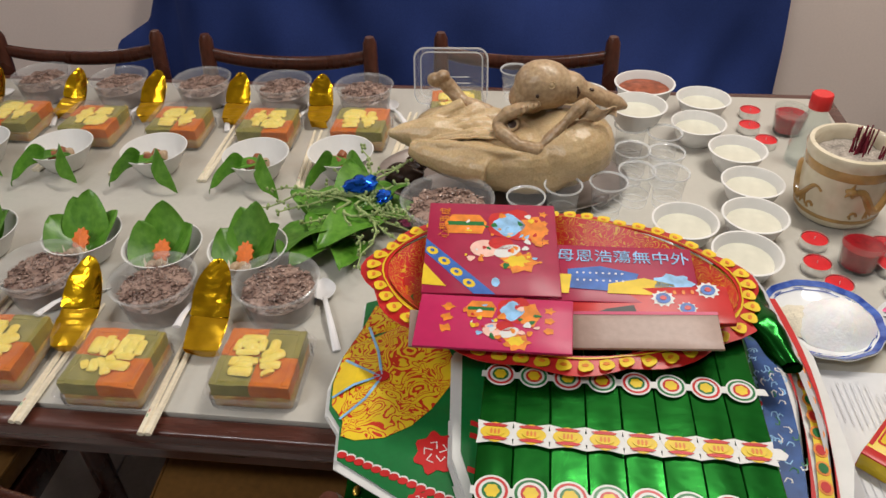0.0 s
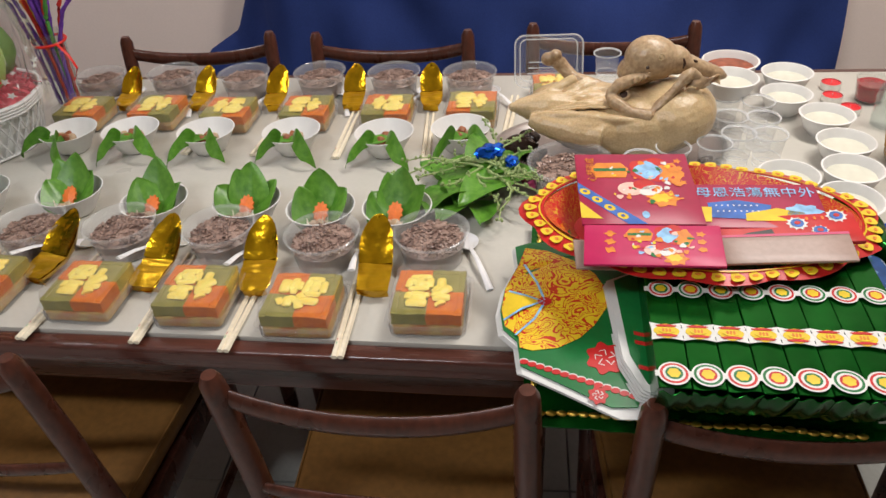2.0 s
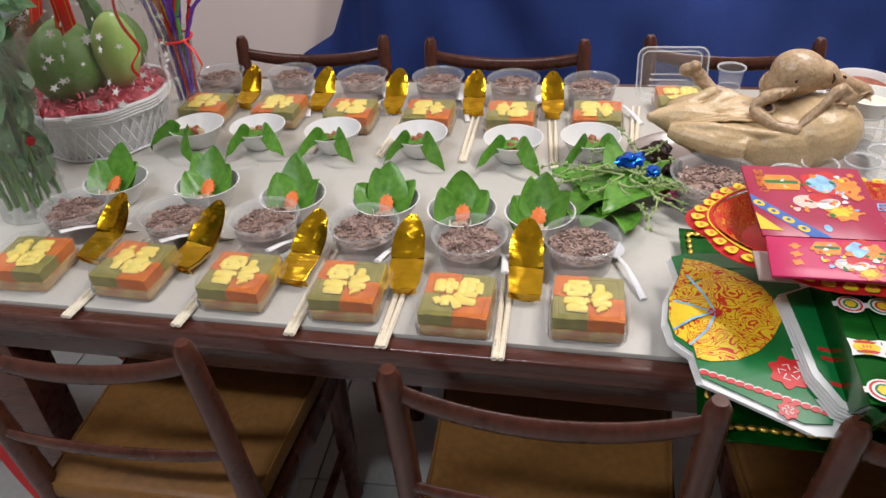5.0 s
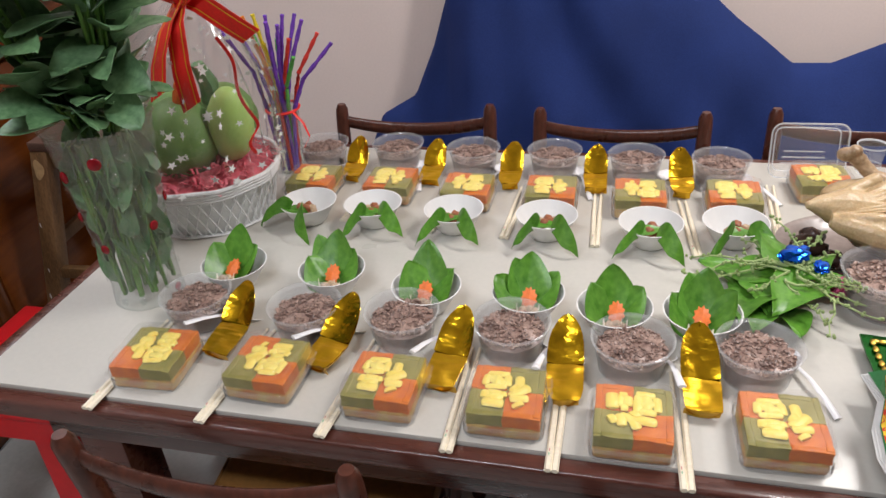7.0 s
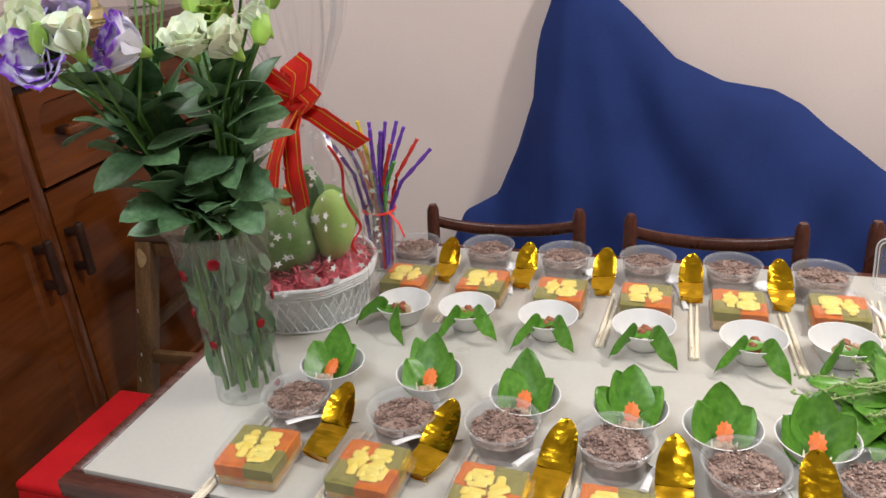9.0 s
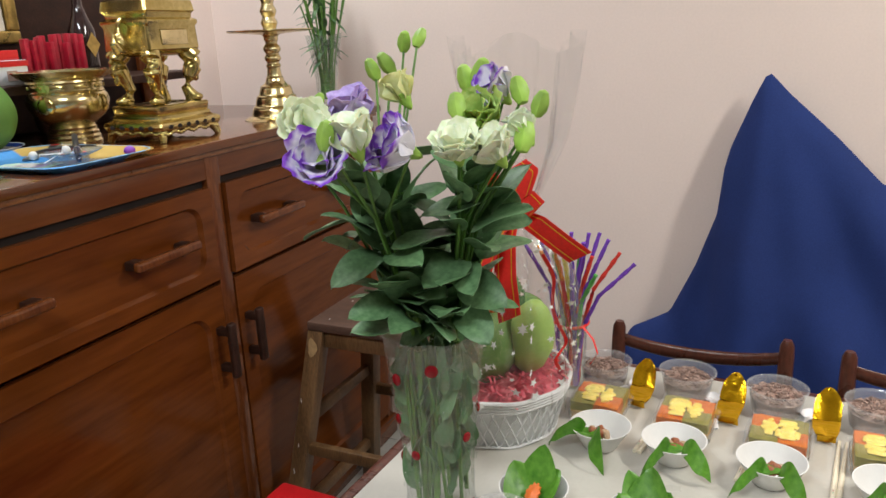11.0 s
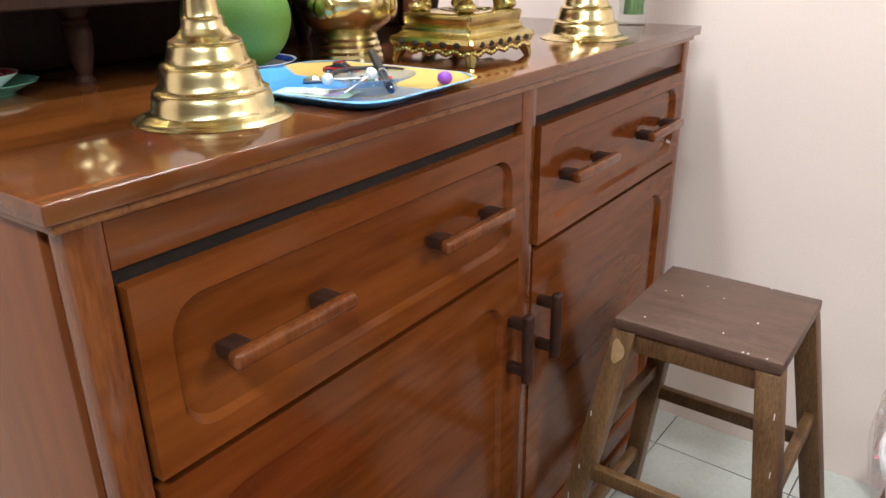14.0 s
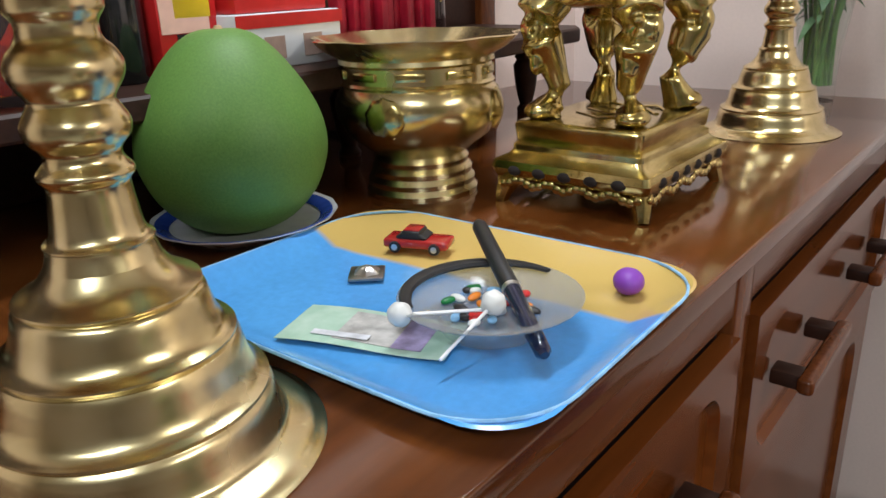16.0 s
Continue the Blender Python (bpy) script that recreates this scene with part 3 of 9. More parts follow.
# ---------------------------------------------------------------- stool
def stool():
    s = thing("wooden_stool", "worn dark-brown square wooden stool with chipped paint", "stool", pose(-1.227, 2.546, 0, 0, 0, 1.5))
    Z, A = 0.75, 0.165
    part("seat", box(2 * A, 2 * A, 0.026, 0.004, (0, 0, Z - 0.026), 2), M_STOOL, s, "dark brown square seat with paint chips")
    q = A - 0.024
    for x in (-1, 1):
        for y in (-1, 1):
            bm = box(0.048, 0.048, 1.0, 0.004, (0, 0, 0))
            for vtx in bm.verts:
                f = 1 - vtx.co.z
                vtx.co.x += x * (q + 0.11 * f)
                vtx.co.y += y * (q + 0.11 * f)
                vtx.co.z *= Z - 0.026
            lg = part("leg", bm, M_STOOLLEG, s)
            # streaks of paint and a worn patch on the outer faces
            rs = random.Random(7 + x + 3 * y)
            for k in range(3):
                z = rs.uniform(0.30, 0.66)
                f = 1 - z / (Z - 0.026)
                part("paint_streak", box(0.0018, 0.0008, rs.uniform(0.004, 0.018), 0, (x * (q + 0.11 * f) + rs.uniform(-0.016, 0.016), y * (q + 0.11 * f + 0.0243), z)), M_WHITEPL, lg, "streak of white paint", smooth=False)
            if (x, y) == (-1, -1):
                bare = plate(blob(0.014, 0.026, 22, 0.14, 3), 0.0006)
                part("bare_patch", bare, M_BARE, lg, "worn patch of bare wood", smooth=False).matrix_basis = pose(-q - 0.008, -q - 0.0318, Z - 0.072, 81, 0, 0)
    for x, y, sx, sy, z in ((0, -q, 2 * q - 0.04, 0.022, Z - 0.076), (0, q, 2 * q - 0.04, 0.022, Z - 0.076), (-q, 0, 0.022, 2 * q - 0.04, Z - 0.076), (q, 0, 0.022, 2 * q - 0.04, Z - 0.076)):
        part("apron", box(sx, sy, 0.05, 0.003, (x, y, z)), M_STOOLLEG, s)
    for z, k in ((0.44, 0), (0.36, 1), (0.14, 0)):
        r = q + 0.11 * (1 - (z + 0.015) / Z)
        for sg in (-1, 1):
            part("stretcher", box(2 * r - 0.03 if k else 0.022, 0.022 if k else 2 * r - 0.03, 0.034, 0.003, (0 if k else sg * r, sg * r if k else 0, z)), M_STOOLLEG, s)

    r = random.Random(12)
    for k in range(13):
        x, y = r.uniform(-A, A) * 0.96, r.uniform(-A, A) * 0.96
        if k % 2:
            y = -A * 0.97 if k % 4 == 1 else A * 0.96
        part("paint_chip", plate([(0.0022 * (0.5 + r.random()) * math.cos(a), 0.0014 * (0.6 + r.random()) * math.sin(a)) for a in np.linspace(0, 5.4, 7)], 0.0006), M_WHITEPL, s, "fleck of white paint", smooth=False).matrix_basis = pose(x, y, Z + 0.0001, 0, 0, r.uniform(0, 180))


stool()


# ---------------------------------------------------------------- draped cloth
def draped_cloth():
    t = thing("draped_cloth", "dark blue cotton cloth draped over tall furniture against the wall", "cloth")
    keys = [(-0.86, 0.0), (-0.76, 0.30), (-0.66, 0.53), (-0.54, 0.60), (-0.47, 0.76), (-0.415, 0.93), (-0.40, 1.10), (-0.345, 1.25), (-0.305, 1.345), (-0.25, 1.285), (-0.12, 1.165), (0.0, 1.04), (0.14, 0.97), (0.28, 0.944), (0.36, 0.90), (0.43, 0.838), (0.52, 0.77), (0.60, 0.705), (0.71, 0.705), (0.9, 0.79), (1.2, 0.82), (1.36, 0.74)]

    def crest(x):
        for (a, za), (b, zb) in zip(keys, keys[1:]):
            if a <= x <= b:
                return za + (zb - za) * (x - a) / (b - a)
        return keys[-1][1]

    def f(u, v):
        x = -0.86 + 2.22 * u
        top = crest(x)
        z = top * (1 - v)
        fold = 0.042 * math.sin(7 * x + 1.1 * math.sin(2.4 * x) + 0.8 * v) + 0.026 * math.sin(19 * x + 2.0 * v) + 0.017 * math.sin(31 * x - 5.0 * z + 1.5 * math.sin(6 * z)) + 0.010 * math.sin(14 * z + 9 * x)
        ang, far = math.atan2(x + 0.305, max(1.36 - z, 0.02)), math.hypot(x + 0.305, 1.36 - z)
        fold = 0.6 * fold + (0.040 * math.sin(8.5 * ang + 0.6) + 0.022 * math.sin(19 * ang + 2.0 + 0.7 * far)) * min(1.0, 1.3 * far)
        y = 3.15 - (0.10 + 0.12 * max(0, 1 - abs(x - 0.3) / 0.9)) * min(1, v * 1.6) ** 0.6 - fold * min(1, 2.2 * v)
        return (x + 0.02 * v * math.sin(5 * x), y, z + 0.004)

    part("cloth", sheet(f, 170, 40, 0.003), M_CLOTH, t)


draped_cloth()


# ---------------------------------------------------------------- place settings
rng = random.Random(7)


def glyph(seed, size=0.060):
    """The moulded character for good fortune, in thick soft strokes."""
    r = random.Random(seed)
    bm = bmesh.new()
    h = size / 2
    strokes = (((-0.66, 0.96), (-0.46, 0.74)), ((-0.98, 0.46), (-0.20, 0.50)), ((-0.24, 0.46), (-0.56, 0.05), (-0.98, -0.24)), ((-0.54, 0.10), (-0.54, -0.94)), ((-0.42, 0.02), (-0.20, -0.22)),
               ((0.02, 0.88), (0.94, 0.90)), ((0.14, 0.56), (0.84, 0.56)), ((0.14, 0.56), (0.16, 0.20)), ((0.84, 0.56), (0.82, 0.20)), ((0.16, 0.20), (0.82, 0.20)),
               ((0.0, -0.14), (0.96, -0.14)), ((0.0, -0.14), (0.02, -0.92)), ((0.96, -0.14), (0.94, -0.92)), ((0.02, -0.92), (0.94, -0.92)), ((0.48, -0.14), (0.48, -0.92)), ((0.02, -0.53), (0.94, -0.53)))
    for k, way in enumerate(strokes):
        j = [r.uniform(-0.07, 0.07) for _ in range(4)]
        pts = [(h * (x + j[i % 2]), h * (y + j[2 + i % 2]), 0.0012) for i, (x, y) in enumerate(way)]
        if len(pts) == 2:
            pts.insert(1, tuple(0.5 * (a + b) + (0.0006 if i == 2 else 0) for i, (a, b) in enumerate(zip(*pts))))
        w = h * (0.225 if k < 6 else 0.178) * r.uniform(0.86, 1.16)
        ends = [pts[0]] + [tuple(Vector(pts[0]).lerp(Vector(pts[1]), 0.15))] + pts[1:-1] + [tuple(Vector(pts[-1]).lerp(Vector(pts[-2]), 0.15))] + [pts[-1]]
        merge(bm, tube(ends, [w * 0.65, w * 1.05] + [w * 1.1] * (len(pts) - 2) + [w * 1.05, w * 0.55], 8, 0.42))
    return bm


def ribbed_band(a, z0, z1, n=176):
    """A corrugated strip round a square box with round corners."""
    bm = bmesh.new()
    base = rounded(2 * a, 2 * a, 0.012, n // 4 - 1)
    ring = []
    per = [Vector(p) for p in base]
    dense = []
    for p, q in zip(per, per[1:] + per[:1]):
        m = max(1, int((q - p).length / 0.0016))
        dense += [p.lerp(q, i / m) for i in range(m)]
    for z, amp in ((z0, 0.0004), (z0 + 0.002, 0.0011), (z1 - 0.003, 0.0011), (z1, 0.0003)):
        row = []
        for i, p in enumerate(dense):
            d = p.normalized()
            row.append(bm.verts.new((p.x + d.x * amp * math.cos(i * math.pi / 2), p.y + d.y * amp * math.cos(i * math.pi / 2), z)))
        ring.append(row)
    k = len(dense)
    for a_, b_ in zip(ring, ring[1:]):
        for i in range(k):
            bm.faces.new((a_[i], a_[(i + 1) % k], b_[(i + 1) % k], b_[i]))
    return bm


def soft_block(sx, sy, sz, at, seed, bev=0.004):
    """A block of moulded food, uneven."""
    bm = box(sx, sy, sz, bev, at, 3)
    bmesh.ops.subdivide_edges(bm, edges=[e for e in bm.edges if e.calc_length() > 0.012], cuts=3, use_grid_fill=True)
    for v in bm.verts:
        n = noise.noise_vector(v.co * 90 + Vector((seed * 3.1, 0, 0)))
        v.co += n * 0.0013
    return bm


def rice_tray(seed, swap=False, rot=0):
    t = thing("moulded_rice_box", "clear box of orange and green moulded rice with yellow character", "food box", group="boxes of moulded rice")
    a = 0.0455
    part("base_layer", soft_block(2 * a + 0.001, 2 * a + 0.001, 0.0205, (0, 0, 0.0015), seed), M_PALE, t, "pale layer of sticky rice")
    first_m, second_m = (M_GREEN, M_ORANGE) if swap else (M_ORANGE, M_GREEN)
    for x, y, m in ((-1, 1, first_m), (1, 1, second_m), (-1, -1, second_m), (1, -1, first_m)):
        part("rice_quarter", soft_block(a + 0.0012, a + 0.0012, 0.0185, (x * a / 2, y * a / 2, 0.0212), seed + x + 2 * y, 0.0012), m, t)
    for x, y, sx, sy, m in ((-a * 0.93, 0, 0.009, 2 * a - 0.004, None), (a * 0.93, 0, 0.009, 2 * a - 0.004, None), (0, a * 0.93, 2 * a - 0.016, 0.009, None), (0, -a * 0.93, 2 * a - 0.016, 0.009, None)):
        for k in (-1, 1):
            half_x, half_y = (sx, sy / 2) if sy > sx else (sx / 2, sy)
            px, py = (x, k * sy / 4) if sy > sx else (k * sx / 4, y)
            up, rt = py > 0, px > 0
            part("raised_rim", soft_block(half_x, half_y, 0.0034, (px, py, 0.0372), seed + k, 0.0016), first_m if (up != rt) else second_m, t)
    g = part("raised_character", glyph(seed), M_YELLOW, t, "yellow moulded character")
    g.matrix_basis = pose(0, 0, 0.0405, 0, 0, rot)
    w = part("plastic_base", pan(0.098, 0.098, 0.022, 0.012, 0.0008, 0.004, 0.004), M_BOXPL, t, "thin clear plastic base")
    lid = pan(0.096, 0.096, 0.024, 0.014, 0.0008, 0.005, 0.003)
    lo = part("plastic_lid", lid, M_BOXPL, t, "thin clear plastic lid")
    lo.matrix_basis = Matrix.Translation((0, 0, 0.049)) @ Matrix.Rotation(math.pi, 4, "X")
    rb = part("ribbed_wall", ribbed_band(0.0505, 0.003, 0.021), M_BOXPL, t, "ribbed clear plastic wall")
    for o in (w, lo, rb):
        o.visible_shadow = False
    return t


def rice_tub():
    t = thing("rice_tub", "clear round plastic tub filled with purple-brown sticky rice", "food tub", group="tubs of sticky rice")
    prof = [(0.0, 0.001), (0.0425, 0.001), (0.0445, 0.004), (0.052, 0.049), (0.0525, 0.0515), (0.0565, 0.0525), (0.0572, 0.055), (0.0545, 0.0562), (0.0522, 0.0535), (0.0505, 0.049), (0.043, 0.005), (0.0, 0.0025)]
    tub = part("tub", lathe(prof, 40), M_TUBPL, t, "translucent plastic tub")
    tub.visible_shadow = False
    core = lathe([(0.0, 0.0035), (0.0415, 0.0035), (0.0475, 0.034), (0.040, 0.041), (0.02, 0.0455), (0.0, 0.0465)], 40)
    for v in core.verts:
        if v.co.z > 0.03:
            v.co.z += 0.0025 * noise.noise(v.co * 120)
    part("rice", core, M_RICE, t)
    grains = bmesh.new()
    r = random.Random(3)
    for _ in range(430):
        q, a = 0.0465 * math.sqrt(r.random()), r.uniform(0, 6.283)
        z = 0.0475 - 0.0095 * (q / 0.047) ** 2 + 0.004 * noise.noise(Vector((q * math.cos(a) * 70, q * math.sin(a) * 70, 1))) + r.uniform(-0.0015, 0.002)
        g = bmesh.new()
        bmesh.ops.create_icosphere(g, subdivisions=1, radius=1)
        s = r.uniform(0.8, 1.15)
        m = Matrix.Translation((q * math.cos(a), q * math.sin(a), z)) @ Euler((r.uniform(-0.5, 0.5), r.uniform(-0.5, 0.5), r.uniform(0, 6.28))).to_matrix().to_4x4() @ Matrix.Diagonal((0.0040 * s, 0.0021 * s, 0.0018 * s, 1))
        merge(grains, g, m)
    tagged(part("cooked_rice", grains, M_RICE, t, "purple-brown cooked rice grains"), kind="stuff")
    return t


def leaf_mesh(length, width, bend=0.35, fold=0.25, wave=0.06, seed=0, n=14, k=8):
    """A pointed heart-shaped leaf from the origin along +y."""
    ph = seed * 1.7

    def f(u, v):
        s = 2 * v - 1
        w = width * 0.5 * (math.sin(math.pi * min(1.0, u ** 0.62)) ** 0.85 + 0.02) * (1 - 0.25 * u)
        x = s * w
        y = length * u - 0.10 * length * abs(s) ** 2 * (1 - u) ** 2
        z = fold * abs(x) + wave * width * math.sin(7 * u + ph + 2 * s) * abs(s) - bend * length * u * u
        return (x, y, z)

    return sheet(f, n, k, 0.0007)


def paper_bowl(parent):
    wave = lambda a, k: 1 + (0.006 * math.cos(36 * a) if 1 < k < 8 else 0)
    prof = [(0, 0.002), (0.029, 0.002), (0.031, 0.004), (0.044, 0.026), (0.0545, 0.043), (0.0555, 0.0445), (0.0535, 0.0445), (0.043, 0.0275), (0.030, 0.0065), (0, 0.0055)]
    return part("bowl", lathe(prof, 90, wave), M_WHITEBOWL, parent, "white fluted disposable bowl")


def nut(parent, at, turn, dark=False, s=1.0):
    bm = box(0.018 * s, 0.011 * s, 0.013 * s, 0.004, (0, 0, 0), 2)
    for v in bm.verts:
        v.co.x *= 1 - 0.45 * v.co.z / 0.014
        v.co += noise.noise_vector(v.co * 130 + Vector(at) * 50) * 0.0015
    o = part("areca_nut_piece", bm, M_NUT2 if dark else M_NUT, parent)
    o.matrix_basis = pose(*at, 10, 15, turn)
    return o


def upright_leaf(length, width, seed):
    """A broad betel leaf with a round base, a drawn-out tip and a soft fold along its rib."""
    def f(u, v):
        s = 2 * v - 1
        w = width * 0.5 * (math.sin(math.pi * min(1.0, 0.10 + 0.90 * u) ** 0.78) ** 0.62 * (1 - 0.32 * max(0, u - 0.45)) + 0.008)
        return (s * w, length * u + 0.05 * length * (1 - u) * (1 - s * s), 0.16 * abs(s) * w + 0.03 * width * math.sin(5 * u + seed * 1.7 + 2 * s) * abs(s) + 0.10 * length * u * u)
    return sheet(f, 16, 10, 0.0007)


def betel_bowl_fan(seed):
    """Bowl with upright betel leaves, a carved orange piece and areca nut."""
    r = random.Random(seed)
    t = thing("betel_offering_bowl", "white paper bowl with upright betel leaves and an orange carved piece", "offering bowl", group="bowls with upright betel leaves")
    paper_bowl(t)
    spread = [(-54, 0.070, 0.072, 38), (50, 0.072, 0.074, 38), (-2, 0.088, 0.066, 50), (-28, 0.078, 0.056, 46)]
    for k, (a, ln, w, tilt) in enumerate(spread[: 3 + (seed % 2)]):
        o = part("betel_leaf", upright_leaf(ln * r.uniform(0.94, 1.10), w * r.uniform(0.95, 1.12), seed + k), M_LEAF, t)
        o.matrix_basis = Matrix.Translation((0, -0.012 + 0.006 * k, 0.012 + 0.002 * k)) @ Matrix.Rotation(radians(-a + r.uniform(-9, 9)), 4, "Z") @ Matrix.Rotation(radians(tilt + r.uniform(-6, 6)), 4, "X")
    teeth = []
    for k in range(22):
        a = 2 * math.pi * k / 22
        q = 1.0 if k % 2 else 0.78
        teeth.append((0.0128 * q * math.cos(a), 0.0190 * q * math.sin(a) + 0.018))
    bm = plate(teeth, 0.004)
    top = bmesh.ops.poke(bm, faces=[max(bm.faces, key=lambda f: f.calc_center_median().z)])
    for vtx in top["verts"]:
        vtx.co.z += 0.004
    o = part("carved_piece", bm, M_CARROT, t, "orange carved scalloped piece")
    o.matrix_basis = pose(0.002, -0.024, 0.026, 38, 0, r.uniform(-12, 12))
    for x, y, a in ((-0.009, -0.030, 60), (0.009, -0.032, 110), (0.001, -0.026, 90)):
        nut(t, (x, y, 0.020), a + r.uniform(-20, 20), False, 1.15)
    for x, lean in ((-0.013, -0.003), (0.008, 0.002), (0.014, 0.004)):
        part("areca_strip", tube([(x, -0.036, 0.018), (x + 0.5 * lean, -0.033, 0.029), (x + lean, -0.029, 0.040 + r.uniform(-0.004, 0.004))], [0.0028, 0.0024, 0.0007], 6, 0.5), M_CHOP, t, "pale sliver of areca husk")
    return t


def betel_bowl_drape(seed):
    """Bowl with a betel leaf folded over its front rim and nut pieces."""
    r = random.Random(seed)
    t = thing("betel_offering_bowl", "white paper bowl with draped betel leaf wings and areca nut pieces", "offering bowl", group="bowls with draped betel leaves")
    paper_bowl(t)
    for sg in (-1, 1):
        ln = r.uniform(0.066, 0.088)

        def f(u, v, sg=sg, ln=ln):
            s = 2 * v - 1
            w = 0.0205 * math.sin(math.pi * min(1, (0.08 + 0.92 * u)) ** 0.8) ** 0.7
            d = ln * u
            x = sg * (0.012 + d * 0.62)
            y = -0.034 - 0.030 * math.sin(2.0 * u) - 0.012 * u
            z = 0.043 + 0.010 * math.sin(3.0 * u) - 0.046 * u ** 2.4 * (ln / 0.085)
            return (x + 0.25 * s * w, y + 0.45 * s * w, z + 0.85 * s * w + 0.004 * math.sin(9 * u))

        part("betel_leaf", sheet(f, 14, 6, 0.0007), M_LEAF, t)
    o = part("betel_leaf", leaf_mesh(0.05, 0.034, 0.1, 0.3, 0.05, seed), M_LEAF, t)
    o.matrix_basis = pose(-0.02, -0.036, 0.036, 8, 0, -70 + r.uniform(-15, 15))
    for x, y, a, dk in ((-0.012, -0.012, 30, 0), (0.006, -0.016, 80, 1), (0.016, -0.008, 140, 0), (0.0, 0.0, 10, 1), (-0.004, -0.022, 60, 1)):
        nut(t, (x, y, 0.022 + r.uniform(0, 0.008)), a + r.uniform(-30, 30), bool(dk), 1.25)
    return t


def chopsticks(length=0.205):
    t = thing("chopstick_pair", "pair of pale bamboo chopsticks with small printed marks", "chopsticks", group="pairs of chopsticks")
    for x, a in ((-0.0042, 0.5), (0.0042, -0.6)):
        bm = tube([(0, 0, 0.0034), (0, length * 0.5, 0.0033), (0, length, 0.003)], [0.0046, 0.0042, 0.0026], 6, 0.75)
        st = part("chopstick", bm, M_CHOP, t)
        st.matrix_basis = pose(x, 0, 0, 0, 0, a)
        if x < 0:
            for k, m in enumerate((M_MARKGREEN, M_MARKRED)):
                part("print_mark", box(0.0013, 0.0042, 0.0003, 0, (-0.0006, 0.024 + 0.007 * k, 0.0066)), m, st, smooth=False)
    return t


def gold_leaf(seed, long=True):
    """Gold foil paper folded to a boat: a bright lower panel, a rounded tip leaning up behind it, a hull below."""
    t = thing("gold_foil_boat", "crinkled gold foil paper folded into a pointed boat", "gold paper", group="gold foil boats")
    L, W, lift = (0.115, 0.0250, 0.043) if long else (0.090, 0.0235, 0.044)
    crease = 0.46 + 0.05 * math.sin(seed * 1.7)
    blunt = seed % 2

    def wide(u):
        w = W * (0.90 + 0.10 * math.sin(math.pi * u))
        if u > 0.58:
            w *= math.sqrt(max(0.0, 1 - ((u - 0.58) / 0.42) ** 2.2)) * 0.985 + 0.015
        if not blunt and u < 0.16:
            w *= 0.72 + 0.28 * math.sqrt(u / 0.16)
        return w

    def rise(u):
        low = 0.019 + 0.010 * min(1.0, u / crease)
        return low + lift * max(0.0, (u - crease) / (1 - crease)) ** 1.15

    def crumple(s, u, k):
        return (0.40 if k == 6 else 1.0) * (0.0022 * noise.noise(Vector((s * 1.1 + seed, u * 6, seed * 0.7 + k))) + 0.0010 * noise.noise(Vector((s * 0.7 + seed, u * 22, 4.0 + k))) + 0.0003 * noise.noise(Vector((s * 2.5, u * 70, seed + k))))

    def face(u0, u1, k, cup):
        def f(u, v):
            q, s = u0 + (u1 - u0) * u, 2 * v - 1
            return (s * wide(q) + 0.002 * math.sin(3 * q + seed), (q - 0.5) * L, rise(q) + cup * s * s * math.sin(math.pi * min(1, 0.15 + u)) + crumple(s, q, k))
        return f

    part("lower_panel", sheet(face(0.0, crease, 1, 0.0012), 30, 18, 0.0005), M_GOLDMATT, t, "bright flat lower panel")
    part("tip", sheet(face(crease, 1.0, 6, 0.007), 40, 18, 0.0005), M_GOLD, t, "rounded upright tip")

    def hull(u, v):
        s = 2 * v - 1
        k = 1 - abs(s) ** 3
        return (s * wide(u) * 0.97 + 0.002 * math.sin(3 * u + seed), (u - 0.5) * L + 0.004 * k * (1 - 2 * u), rise(u) - 0.0012 - (rise(u) - 0.004) * 0.85 * k * max(0.0, 1 - u ** 3) + crumple(s, u, 9))

    part("hull", sheet(hull, 22, 12, 0.0005), M_GOLD, t)
    part("front_fold", sheet(lambda u, v: ((2 * u - 1) * W * (0.90 if blunt else 0.66), -0.5 * L + 0.001 + 0.006 * v + 0.002 * math.sin(4 * u + seed), 0.0185 - 0.0155 * v + crumple(u, v, 3)), 12, 6, 0.0005), M_GOLDMATT, t, "folded front edge")
    return t


def spoon(length=0.125):
    t = thing("plastic_spoon", "white disposable plastic spoon", "spoon", group="white plastic spoons")

    def bowl_f(u, v):
        s = 2 * v - 1
        w = 0.0185 * math.sin(math.pi * (0.04 + 0.93 * u)) ** 0.6
        return (s * w, 0.046 * u, 0.010 * (s * s - 1) * math.sin(math.pi * (0.1 + 0.8 * u)) + 0.010)

    part("spoon_bowl", sheet(bowl_f, 16, 10, 0.0009), M_WHITEPL, t)
    part("handle", tube([(0, 0.003, 0.010), (0, -0.03, 0.014), (0, -0.065, 0.010), (0, -length + 0.03, 0.003)], [0.0032, 0.0035, 0.0045, 0.0055], 8, 0.4), M_WHITEPL, t)
    return t


# place along and across the table, turn, green in the far corner, turn of the character
TRAYS = [(0.280, 0.072, 2, 1, 0), (0.455, 0.075, -2, 0, 0), (0.629, 0.066, -1, 0, 180), (0.795, 0.063, 1, 0, 180), (0.953, 0.050, 0, 0, 90), (1.127, 0.064, 1, 0, 180),
         (0.302, 0.648, 0, 0, 180), (0.467, 0.652, 0, 1, 180), (0.629, 0.640, 0, 0, 0), (0.793, 0.645, 1, 0, 180), (0.960, 0.648, 1, 0, 0), (1.129, 0.660, 0, 1, 180), (1.294, 0.745, 4, 0, 90)]
protos = {}
